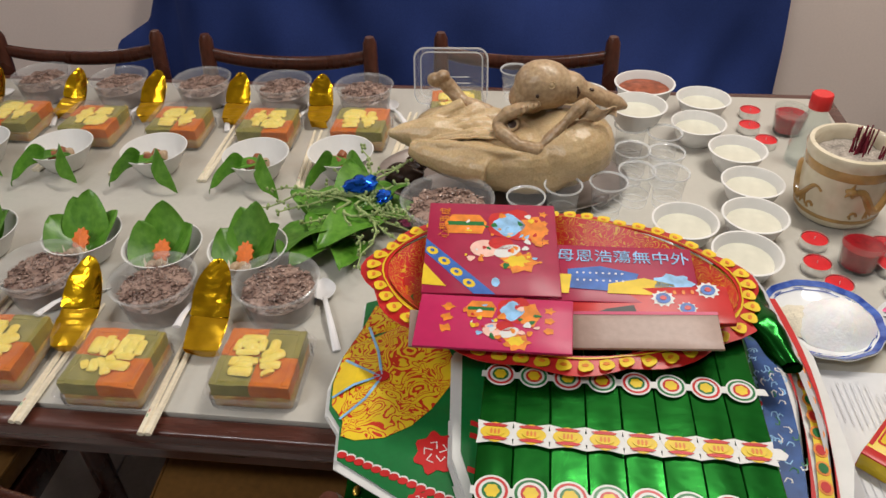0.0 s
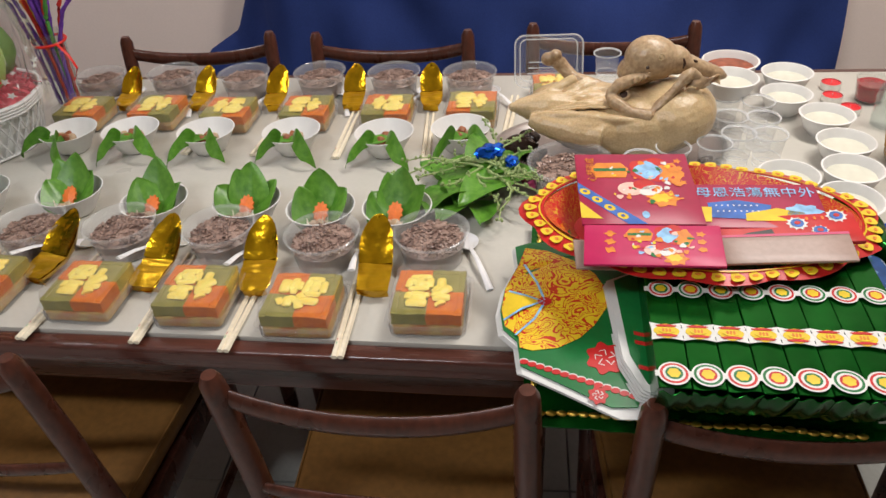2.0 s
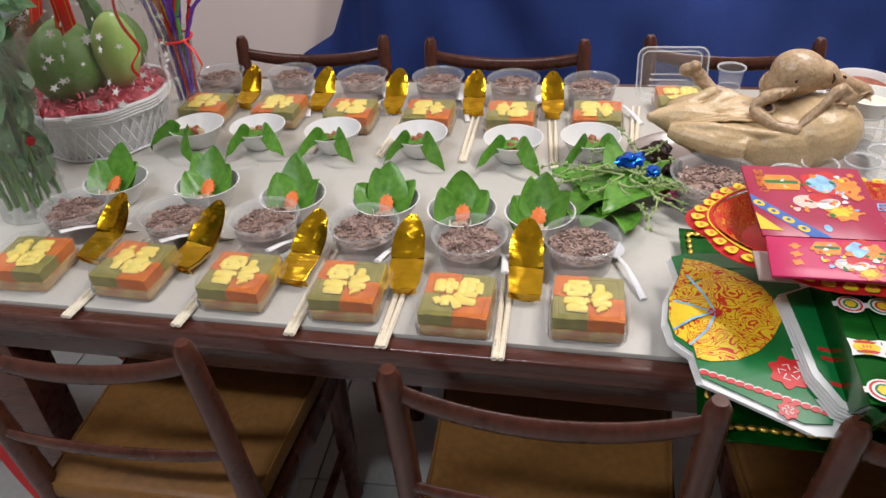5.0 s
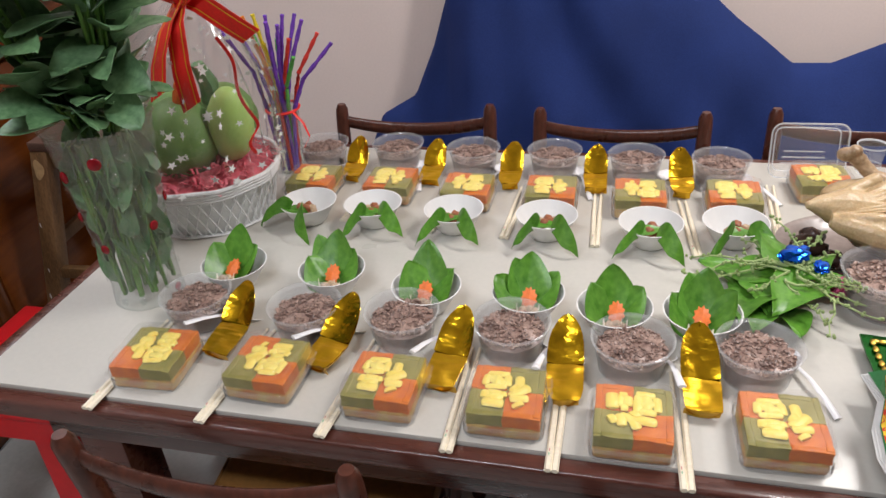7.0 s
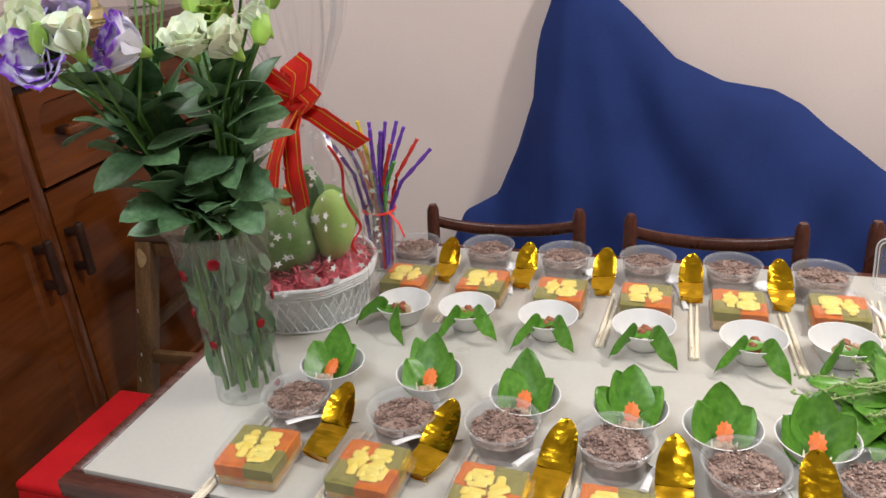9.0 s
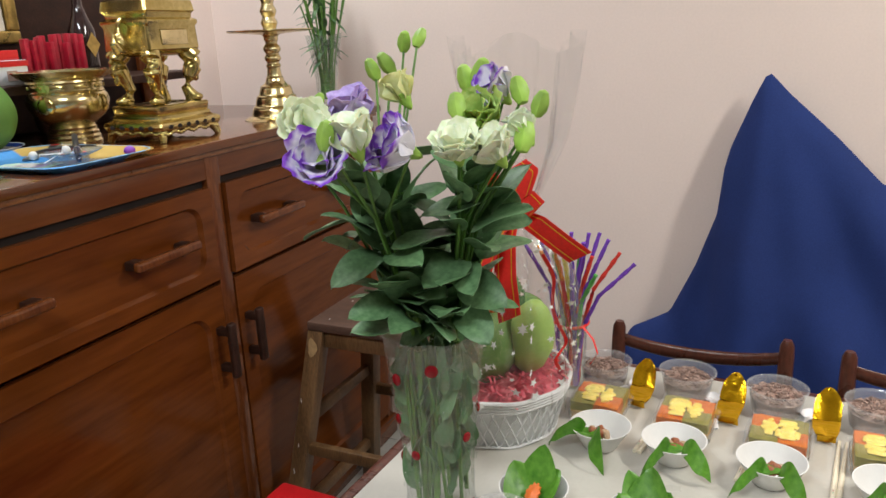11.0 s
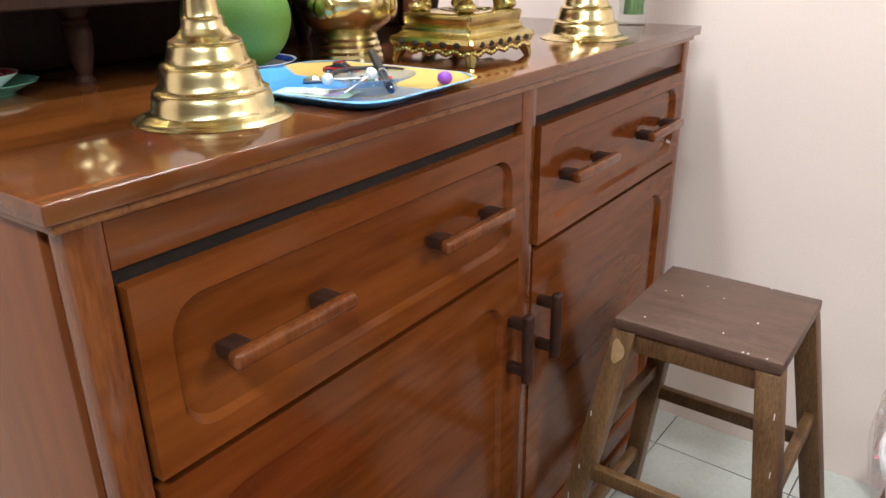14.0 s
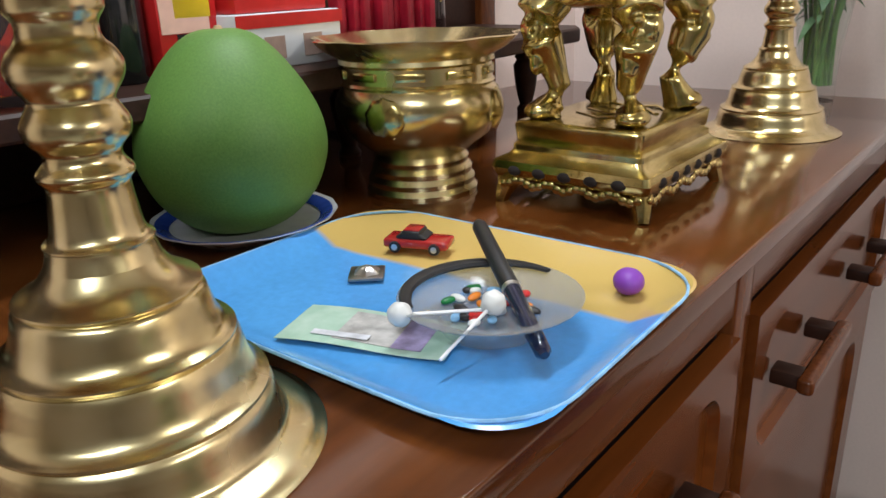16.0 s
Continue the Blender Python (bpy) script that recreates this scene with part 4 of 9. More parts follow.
for k, (u, v, r, swap, rot) in enumerate(TRAYS):
    m = on_table(u, v, r)
    key = (swap, rot)
    if key in protos:
        copy_thing(protos[key], m)
    else:
        protos[key] = rice_tray(11 + 13 * len(protos), bool(swap), rot)
        protos[key].matrix_basis = m

TUBS = [(0.281, 0.195), (0.466, 0.191), (0.618, 0.196), (0.782, 0.193), (0.950, 0.178), (1.113, 0.188), (0.276, 0.777), (0.445, 0.791), (0.615, 0.782), (0.786, 0.786), (0.951, 0.779), (1.114, 0.773)]
tub = rice_tub()
for k, (u, v) in enumerate(TUBS):
    m = on_table(u, v, 47 * k)
    if k == 0:
        tub.matrix_basis = m
    else:
        copy_thing(tub, m)
big = copy_thing(tub, on_table(1.316, 0.377, 20) @ Matrix.Diagonal((1.22, 1.22, 1.2, 1)))
tagged(big, "larger clear round tub of purple-brown sticky rice")
big.scale = (1.22, 1.22, 1.2)

FAN = [(0.294, 0.299), (0.468, 0.304), (0.635, 0.278), (0.795, 0.282), (0.924, 0.264), (1.047, 0.268)]
for k, (u, v) in enumerate(FAN):
    betel_bowl_fan(20 + k).matrix_basis = on_table(u, v, (-6, 8, -4, 3, 2, -8)[k])
DRAPE = [(0.337, 0.528), (0.467, 0.533), (0.625, 0.529), (0.797, 0.527), (0.978, 0.521), (1.119, 0.540)]
for k, (u, v) in enumerate(DRAPE):
    betel_bowl_drape(40 + k).matrix_basis = on_table(u, v, (-22, 14, 4, 0, -3, 6)[k])

sticks = chopsticks()
sticks.matrix_basis = on_table(0.222, -0.024, -3)
for u, v, r in ((0.392, -0.022, -4), (0.563, -0.02, -5), (0.73, -0.018, 0), (0.861, -0.027, 0), (1.017, -0.03, 2),
                (0.404, 0.528, -6), (0.579, 0.506, -7), (0.722, 0.502, -3), (0.885, 0.493, 1), (1.058, 0.478, 5), (1.198, 0.56, -3)):
    copy_thing(sticks, on_table(u, v, r))

for k, (u, v, r, far) in enumerate(((0.362, 0.156, -8, 0), (0.530, 0.150, -14, 0), (0.706, 0.140, -7, 0), (0.865, 0.138, 4, 0), (1.038, 0.146, 1, 0),
                                    (0.366, 0.735, -2, 1), (0.537, 0.735, -3, 1), (0.704, 0.733, 2, 1), (0.875, 0.733, 2, 1), (1.038, 0.733, 2, 1))):
    gold_leaf(5 * k + 1, not far).matrix_basis = on_table(u, v, r)

sp = spoon()
sp.matrix_basis = on_table(1.168, 0.205, 22)
for u, v, r in ((0.348, 0.196, -36), (0.524, 0.190, -34), (0.684, 0.194, -20), (0.838, 0.190, -8), (1.000, 0.184, 8)):
    copy_thing(sp, on_table(u, v, r, TOP + 0.002) @ pose(0, 0, 0, -25, 0, 0))
for u, v, r in ((0.335, 0.77, -30), (0.50, 0.76, 12), (0.672, 0.76, -14), (0.842, 0.76, 16), (1.008, 0.76, -16), (1.17, 0.765, 30)):
    copy_thing(sp, on_table(u, v, r))


# ---------------------------------------------------------------- more materials
M_SKIN = mat("poached_skin", (0.50, 0.345, 0.175), second=(0.63, 0.475, 0.28), rough=0.30, vary=0.10, scale=9, fine=330, bump=0.30, subs=0.12)
M_SKINDARK = mat("darker_poached_skin", (0.37, 0.235, 0.125), second=(0.55, 0.40, 0.245), rough=0.32, vary=0.22, scale=14, fine=170, bump=0.32, subs=0.1)
M_BEAK = mat("poached_beak", (0.5, 0.36, 0.2), rough=0.4, vary=0.15, scale=20, fine=200, bump=0.2)
M_OFFAL = mat("dark_offal", (0.055, 0.03, 0.022), rough=0.25, vary=0.4, scale=25, fine=120, bump=0.4)
M_STEEL = mat("dull_steel", (0.33, 0.31, 0.30), rough=0.3, metal=1.0, vary=0.15, scale=10, fine=80, bump=0.05)
M_BROTH = mat("cloudy_broth", (0.64, 0.625, 0.52), rough=0.08, vary=0.06, scale=25, bump=0.02)
M_SOUP = mat("red_brown_sauce", (0.28, 0.065, 0.025), rough=0.1, vary=0.3, scale=60, bump=0.05)
M_REDGEL = mat("clear_red_wax", (0.27, 0.003, 0.010), rough=0.06, vary=0.35, scale=45, fine=200, bump=0.35, coat=0.8)
M_REDWAX = mat("red_wax", (0.62, 0.018, 0.025), rough=0.35, vary=0.12, scale=40, bump=0.1, subs=0.1)
M_FOILCUP = mat("thin_aluminium", (0.78, 0.77, 0.76), rough=0.3, metal=1.0, vary=0.08, scale=30, bump=0.2)
M_URN = mat("cream_glaze", (0.66, 0.58, 0.41), second=(0.74, 0.67, 0.52), rough=0.16, vary=0.1, scale=8, fine=60, bump=0.03, coat=0.5)
M_URNTAN = mat("tan_glaze", (0.42, 0.25, 0.085), rough=0.2, vary=0.25, scale=18, fine=80, bump=0.05, coat=0.4)
M_ASH = mat("incense_ash", (0.33, 0.29, 0.25), rough=0.95, vary=0.5, scale=60, fine=300, bump=0.8)
M_INCENSE = mat("magenta_incense", (0.20, 0.012, 0.035), rough=0.7, vary=0.3, scale=40)
M_REDCAP = mat("red_plastic", (0.68, 0.03, 0.03), rough=0.3, vary=0.06, scale=20)
M_CHINA = mat("white_china", (0.78, 0.79, 0.80), rough=0.12, vary=0.03, scale=10, coat=0.4)
M_BLUECHINA = mat("blue_china_glaze", (0.04, 0.09, 0.42), rough=0.14, vary=0.3, scale=35, coat=0.4)
M_BLUEWASH = mat("washed_blue_glaze", (0.035, 0.08, 0.40), second=(0.10, 0.18, 0.55), rough=0.14, vary=0.3, scale=60, coat=0.4)
M_SALT = mat("coarse_salt", (0.88, 0.88, 0.88), rough=0.6, vary=0.04, scale=60, fine=300, bump=0.35, subs=0.25)
M_RAWRICE = mat("white_rice", (0.72, 0.66, 0.52), rough=0.6, vary=0.15, scale=90, fine=400, bump=0.6)
M_TEA = mat("dry_tea", (0.070, 0.057, 0.032), rough=0.7, vary=0.5, scale=50, rnd=0.5, island=True)
M_PAPER = mat("white_paper", (0.68, 0.69, 0.72), rough=0.6, vary=0.03, scale=6, bump=0.03)
M_INK = mat("grey_ink", (0.61, 0.61, 0.65), rough=0.7, vary=0.2, scale=90)
M_GREENFOIL = mat("green_foil", (0.003, 0.098, 0.009), rough=0.19, metal=0.8, vary=0.25, scale=9, fine=30, bump=0.28)
M_GREENPR = mat("green_print", (0.006, 0.15, 0.035), rough=0.3, vary=0.12, scale=10, fine=120, bump=0.04)
M_YELLOWPR = mat("yellow_print", (0.74, 0.52, 0.02), rough=0.35, vary=0.1, scale=30, bump=0.03)
M_REDPR = mat("red_print", (0.52, 0.018, 0.018), rough=0.32, vary=0.12, scale=20, bump=0.03)
M_BLUEPR = mat("blue_print", (0.03, 0.12, 0.42), rough=0.35, vary=0.25, scale=50, bump=0.03)
M_LTBLUE = mat("light_blue_print", (0.25, 0.48, 0.74), rough=0.35, vary=0.25, scale=60, bump=0.02)
M_PINKPR = mat("magenta_print", (0.50, 0.015, 0.10), rough=0.38, vary=0.08, scale=12, bump=0.05)
M_FLESHPR = mat("pale_pink_print", (0.80, 0.50, 0.42), rough=0.4, vary=0.08, scale=40)
M_NAVYPR = mat("navy_print", (0.016, 0.075, 0.26), rough=0.35, vary=0.3, scale=50, bump=0.03)
M_BLACKPR = mat("black_print", (0.018, 0.016, 0.018), rough=0.4, vary=0.2, scale=40)
M_ORANGEPR = mat("orange_print", (0.72, 0.22, 0.02), rough=0.38, vary=0.2, scale=60)
M_WHITEPR = mat("white_print", (0.68, 0.68, 0.66), rough=0.4, vary=0.04, scale=20)
M_PINKBROWN = mat("grey_card", (0.36, 0.25, 0.21), rough=0.38, vary=0.1, scale=12, fine=150, bump=0.08)
M_GOLDBRAID = mat("gold_braid", (0.75, 0.50, 0.10), rough=0.35, metal=1.0, vary=0.3, scale=60, bump=0.5)
M_SAGE = mat("pale_stem", (0.33, 0.42, 0.17), rough=0.5, vary=0.2, scale=40, bump=0.15)
M_BLUEFOIL = mat("blue_foil", (0.015, 0.13, 0.75), rough=0.18, metal=0.9, vary=0.3, scale=40, bump=0.5)
M_PINKFOIL = mat("pink_wrap", (0.70, 0.10, 0.26), rough=0.3, vary=0.3, scale=30, bump=0.3)
M_BLACKPL = mat("black_plastic", (0.02, 0.02, 0.022), rough=0.4, vary=0.2, scale=15)


# ---------------------------------------------------------------- poached duck on a steel dish
def ellipsoid(c, r, turn=(0, 0, 0)):
    bm = bmesh.new()
    bmesh.ops.create_uvsphere(bm, u_segments=24, v_segments=14, radius=1)
    bmesh.ops.transform(bm, matrix=pose(*c, *turn) @ Matrix.Diagonal((*r, 1)), verts=bm.verts)
    return bm


def blended(ob, voxel, rounds, wrinkle=0.0):
    m = ob.modifiers.new("blend", "REMESH")
    m.mode, m.voxel_size, m.use_smooth_shade = "VOXEL", voxel, True
    s = ob.modifiers.new("soften", "SMOOTH")
    s.factor, s.iterations = 0.5, rounds
    if wrinkle:
        for k, (size, deep) in enumerate(((0.040, 0.006), (0.012, 0.0022))):
            tx = bpy.data.textures.new("skin_folds", "CLOUDS")
            tx.noise_scale, tx.noise_depth = size, 2
            d = ob.modifiers.new("folds", "DISPLACE")
            d.texture, d.strength, d.mid_level = tx, deep * wrinkle, 0.5


def duck():
    t = thing("poached_duck", "whole boiled pale duck with folded legs and tucked head", "cooked duck", on_table(1.40, 0.525, 0, TOP + 0.006))
    bm = bmesh.new()
    for c, r, a in (((0.022, 0.0, 0.052), (0.143, 0.086, 0.050), (0, -3, 0)), ((0.086, -0.008, 0.074), (0.078, 0.076, 0.058), (0, -10, 0)), ((0.030, -0.012, 0.066), (0.120, 0.074, 0.050), (0, -6, 0)), ((0.060, 0.045, 0.075), (0.07, 0.04, 0.05), (0, 0, 0)),
                    ((-0.030, -0.052, 0.062), (0.090, 0.034, 0.036), (0, 8, 6)), ((0.020, -0.054, 0.052), (0.085, 0.032, 0.036), (0, 0, -4)), ((-0.075, 0.032, 0.092), (0.080, 0.032, 0.026), (0, -6, -6))):
        merge(bm, ellipsoid(c, r, a))
    merge(bm, tube([(-0.09, 0.0, 0.070), (-0.13, -0.01, 0.086), (-0.162, -0.02, 0.094), (-0.188, -0.03, 0.099)], [0.046, 0.034, 0.018, 0.005], 14))
    # near thigh ends in a rounded stub, its skin rolled up along the flank
    merge(bm, tube([(-0.153, -0.046, 0.082), (-0.130, -0.052, 0.078), (-0.090, -0.062, 0.070), (-0.030, -0.072, 0.062)], [0.011, 0.019, 0.024, 0.024], 14))
    merge(bm, tube([(-0.140, -0.050, 0.092), (-0.095, -0.056, 0.094), (-0.045, -0.062, 0.092), (0.010, -0.068, 0.090), (0.050, -0.068, 0.086)], [0.006, 0.010, 0.009, 0.008, 0.003], 10))
    merge(bm, tube([(-0.150, -0.022, 0.100), (-0.110, 0.010, 0.110), (-0.075, 0.028, 0.122)], [0.008, 0.013, 0.012], 10))
    # creases round the breast and flank
    for k in range(4):
        merge(bm, tube([(0.02 + 0.024 * k, -0.080 + 0.004 * k, 0.045), (0.040 + 0.022 * k, -0.081 + 0.006 * k, 0.068), (0.052 + 0.018 * k, -0.068 + 0.007 * k, 0.092)], [0.002, 0.0050, 0.002], 8))
    ob = part("body", bm, M_SKIN, t)
    blended(ob, 0.0022, 2, 0.7)
    hd = bmesh.new()
    merge(hd, ellipsoid((0.050, 0.014, 0.166), (0.047, 0.036, 0.038), (0, 14, 10)))
    merge(hd, ellipsoid((0.028, 0.014, 0.148), (0.030, 0.030, 0.028), (0, 0, 0)))
    merge(hd, ellipsoid((0.088, 0.020, 0.160), (0.030, 0.024, 0.025), (0, 22, 12)))
    merge(hd, tube([(0.084, 0.020, 0.162), (0.112, 0.026, 0.152), (0.142, 0.033, 0.138), (0.168, 0.038, 0.127), (0.180, 0.041, 0.121)], [0.025, 0.0215, 0.0185, 0.0155, 0.007], 16, 0.68))
    merge(hd, tube([(0.02, 0.03, 0.14), (0.03, 0.06, 0.11), (0.08, 0.07, 0.08)], [0.026, 0.025, 0.030], 12))
    h = part("head", hd, M_SKINDARK, t, "tucked head with a flat bill")
    blended(h, 0.002, 3, 0.35)
    part("eye", lathe([(0.0055, 0.0), (0.005, 0.0018), (0.0038, 0.001), (0.0025, 0.002), (0, 0.0022)], 16), M_BEAK, h).matrix_basis = pose(0.060, -0.0205, 0.181, 70, 0, 8)
    part("ear", ellipsoid((0.040, -0.0225, 0.164), (0.0028, 0.0025, 0.0028)), M_OFFAL, h)
    part("nostril", ellipsoid((0.122, 0.0135, 0.160), (0.0045, 0.003, 0.0022), (0, 25, 15)), M_OFFAL, h)
    part("mouth_corner", tube([(0.099, -0.0030, 0.172), (0.102, -0.0040, 0.163), (0.100, -0.0040, 0.154)], [0.0010, 0.0024, 0.0010], 8), M_OFFAL, h, "dark slit behind the bill")
    lg = bmesh.new()
    merge(lg, tube([(-0.004, 0.02, 0.094), (-0.045, 0.035, 0.103), (-0.078, 0.045, 0.118), (-0.100, 0.055, 0.138), (-0.114, 0.06, 0.150)], [0.016, 0.019, 0.0115, 0.012, 0.012], 12))
    merge(lg, ellipsoid((-0.121, 0.058, 0.150), (0.015, 0.012, 0.012)))
    merge(lg, ellipsoid((-0.110, 0.056, 0.157), (0.011, 0.011, 0.010)))
    blended(part("leg", lg, M_SKINDARK, t), 0.0022, 2, 1.1)
    wg = bmesh.new()
    merge(wg, tube([(-0.022, -0.026, 0.120), (-0.012, -0.040, 0.112), (0.014, -0.058, 0.100), (0.046, -0.062, 0.095), (0.056, -0.058, 0.096)], [0.0064, 0.0122, 0.0109, 0.0122, 0.0064], 10))
    merge(wg, tube([(0.044, -0.060, 0.092), (0.060, -0.052, 0.106), (0.082, -0.042, 0.130), (0.102, -0.032, 0.152), (0.110, -0.029, 0.160)], [0.0064, 0.0109, 0.0079, 0.0109, 0.0064], 10))
    merge(wg, tube([(0.108, -0.03, 0.160), (0.120, -0.025, 0.150), (0.128, -0.02, 0.124)], [0.0090, 0.0083, 0.0038], 10))
    merge(wg, tube([(-0.020, -0.028, 0.118), (-0.004, -0.024, 0.134), (0.020, -0.020, 0.144), (0.044, -0.018, 0.150)], [0.0090, 0.0122, 0.0096, 0.0051], 10))
    for k in range(6):
        merge(wg, tube([(0.002 + 0.008 * k, -0.026 + 0.001 * k, 0.128 + 0.004 * k), (0.004 + 0.008 * k, -0.033 + 0.001 * k, 0.135 + 0.0035 * k), (0.002 + 0.008 * k, -0.030, 0.144 + 0.003 * k)], [0.0022, 0.0030, 0.0018], 6))
    blended(part("wing", wg, M_SKINDARK, t, "tucked wing in darker brownish skin"), 0.0018, 1, 0.8)
    part("skin_flap", sheet(lambda u, v: (-0.012 + 0.062 * u + 0.02 * v, -0.040 - 0.018 * u + 0.02 * v + 0.004 * math.sin(8 * u), 0.108 - 0.012 * u + 0.020 * v * (1 - u)), 14, 8, 0.002), M_SKINDARK, t, "thin web of wing skin")
    part("skin_flap", sheet(lambda u, v: (0.104 + 0.055 * u, -0.032 + 0.012 * u + 0.006 * math.sin(7 * u + 3 * v), 0.160 - 0.014 * u - 0.028 * v * (1 - 0.5 * u) + 0.004 * math.sin(9 * u)), 14, 8, 0.002), M_SKINDARK, t, "thin flap of loose skin")

    # loose skin fanning from the vent to the legs in deep pleats
    def web(u, v):
        a = Vector((-0.142, -0.030, 0.094)).lerp(Vector((-0.120, -0.044, 0.092)), v)
        b = Vector((-0.052, 0.030, 0.126)).lerp(Vector((0.016, -0.050, 0.104)), v)
        p = a.lerp(b, u)
        fold = (math.cos(2 * math.pi * 2.6 * v + 1.3 * math.sin(3 * u)) + 0.5 * math.cos(2 * math.pi * 7.3 * v + 2.0 * u)) * 0.0026 * math.sin(math.pi * min(1, 0.1 + 0.8 * u))
        return (p.x + 0.004 * math.sin(17 * v) * u, p.y, p.z + fold + 0.005 * math.sin(math.pi * u) - 0.010 * math.sin(math.pi * v) * u + 0.0015 * noise.noise(p * 90))

    part("skin_web", sheet(web, 36, 64, 0.0022), M_SKIN, t, "pleated loose skin over the belly")
    ring = lathe([(0.0065, 0.0), (0.0095, 0.0015), (0.0115, 0.0), (0.0095, -0.003)], 20)
    nk = part("neck_opening", ring, M_SKINDARK, t, "cut opening with a thick edge")
    nk.matrix_basis = pose(0.004, -0.030, 0.121, 48, 0, 0)
    part("dark_hollow", lathe([(0, -0.001), (0.007, -0.001), (0.007, -0.003), (0, -0.003)], 16), M_OFFAL, nk)


def steel_dish():
    t = thing("steel_dish", "oval dull steel serving dish under the boiled duck", "serving dish", on_table(1.388, 0.525))
    prof = [(0, 0.002), (0.75, 0.002), (0.85, 0.006), (0.93, 0.018), (1.0, 0.019), (1.0, 0.021), (0.925, 0.020), (0.845, 0.009), (0.74, 0.005), (0, 0.005)]
    bm = lathe(prof, 48)
    for v in bm.verts:
        v.co.x *= 0.205
        v.co.y *= 0.118
    part("dish", bm, M_STEEL, t)


steel_dish()
duck()
for x, y, s, a in ((1.232, 0.505, 1.0, 10), (1.262, 0.475, 0.8, 60), (1.245, 0.545, 0.8, 120), (1.285, 0.455, 0.7, 30), (1.548, 0.463, 0.6, 30)):
    bm = ellipsoid((0, 0, 0.016 * s), (0.032 * s, 0.020 * s, 0.017 * s))
    for v in bm.verts:
        v.co += noise.noise_vector(v.co * 60 + Vector((x * 9, y, 0))) * 0.006
    o = part("offal_piece", bm, M_OFFAL)
    o.matrix_basis = on_table(x, y, a, TOP + 0.007)
    tagged(o, "dark brown cooked liver piece on the steel dish", "cooked liver", "pieces of liver")


# ---------------------------------------------------------------- bowls, cups, candles
def soup_bowl(fill=M_BROTH, label="white foam bowl of pale cloudy broth"):
    t = thing("soup_bowl", label, "bowl", group="white soup bowls")
    prof = [(0, 0.0), (0.029, 0.0), (0.031, 0.003), (0.040, 0.014), (0.0465, 0.029), (0.0495, 0.040), (0.0535, 0.0425), (0.0540, 0.0440), (0.0505, 0.0445), (0.0478, 0.040), (0.0445, 0.029), (0.038, 0.016), (0.029, 0.005), (0, 0.0045)]
    part("bowl", lathe(prof, 44), M_WHITEBOWL, t)
    part("broth", lathe([(0, 0.016), (0.0376, 0.016), (0.0438, 0.0272), (0, 0.0274)] if fill is M_BROTH else [(0, 0.016), (0.0376, 0.016), (0.0455, 0.0325), (0, 0.0328)], 36), fill, t, "pale broth" if fill is M_BROTH else "reddish dipping sauce")
    return t


sb = soup_bowl()
sb.matrix_basis = on_table(1.751, 0.787) @ Matrix.Scale(0.92, 4)
for u, v, lean, side in ((1.727, 0.690, 0, 0), (1.776, 0.601, 0, 0), (1.778, 0.498, 0, 0), (1.762, 0.406, 0, 0), (1.660, 0.385, 0, 0), (1.730, 0.313, 3, 1), (1.588, 0.315, 0, 0), (1.53, 0.80, 0, 0)):
    copy_thing(sb, on_table(u, v) @ pose(0, 0, 0.029 * math.sin(radians(max(lean, abs(side)))), lean, side) @ Matrix.Scale(0.96, 4))
copy_thing(sb, on_table(1.612, 0.652, 0, TOP + 0.048))
red = soup_bowl(M_SOUP, "white bowl of reddish-brown dipping sauce on the table")
red.matrix_basis = on_table(1.645, 0.815) @ Matrix.Diagonal((1.05, 1.05, 1.25, 1))


def plastic_cup(water=True):
    t = thing("plastic_cup", "small clear plastic cup half full of water", "cup", group="clear plastic cups")
    h = 0.062
    prof = [(0, 0.001), (0.0195, 0.001), (0.0205, 0.003), (0.0265, h - 0.002), (0.0285, h - 0.001), (0.0285, h + 0.001), (0.0268, h + 0.0005), (0.0262, h - 0.004)]
    c = part("cup", lathe(prof, 32), M_CLEAR2, t, "thin clear plastic")
    c.visible_shadow = False
    rm = part("rim", lathe([(0.0268, h - 0.002), (0.0292, h - 0.0012), (0.0294, h + 0.0006), (0.0284, h + 0.0016), (0.0266, h + 0.0008)], 32), M_CUPRIM, t, "rolled rim")
    rm.visible_shadow = False
    for zr, rr in ((0.006, 0.0208), (0.020, 0.0222)):
        st = part("step_ring", lathe([(rr - 0.0004, zr - 0.0012), (rr + 0.0008, zr), (rr - 0.0004, zr + 0.0012)], 28), M_CUPRIM, t)
        st.visible_shadow = False
    w = part("water", lathe([(0.0226, 0.034), (0.0234, 0.0365), (0.0222, 0.0358), (0, 0.0356)], 28), M_WATERG, t)
    w.visible_shadow = False
    return t


cup = plastic_cup()
cup.matrix_basis = on_table(1.603, 0.628)
for u, v in ((1.655, 0.605), (1.597, 0.545), (1.650, 0.540), (1.598, 0.480), (1.648, 0.478), (1.485, 0.430), (1.553, 0.445), (1.40, 0.845), (1.43, 0.395)):
    copy_thing(cup, on_table(u, v))


def tea_candle():
    t = thing("tea_candle", "red wax tea candle in a thin aluminium cup", "candle", group="red tea candles")
    part("metal_cup", lathe([(0, 0), (0.0185, 0), (0.019, 0.001), (0.019, 0.0135), (0.0195, 0.014), (0.0183, 0.014), (0.0180, 0.002), (0, 0.002)], 28), M_FOILCUP, t, "thin aluminium cup")
    part("wax", lathe([(0, 0.0025), (0.0178, 0.0025), (0.0178, 0.0122), (0.012, 0.0118), (0, 0.0122)], 28), M_REDWAX, t)
    part("wick", tube([(0, 0, 0.0115), (0.0006, 0, 0.017)], 0.0006, 6), M_WHITEPR, t)
    return t


tc = tea_candle()
tc.matrix_basis = on_table(1.842, 0.796)
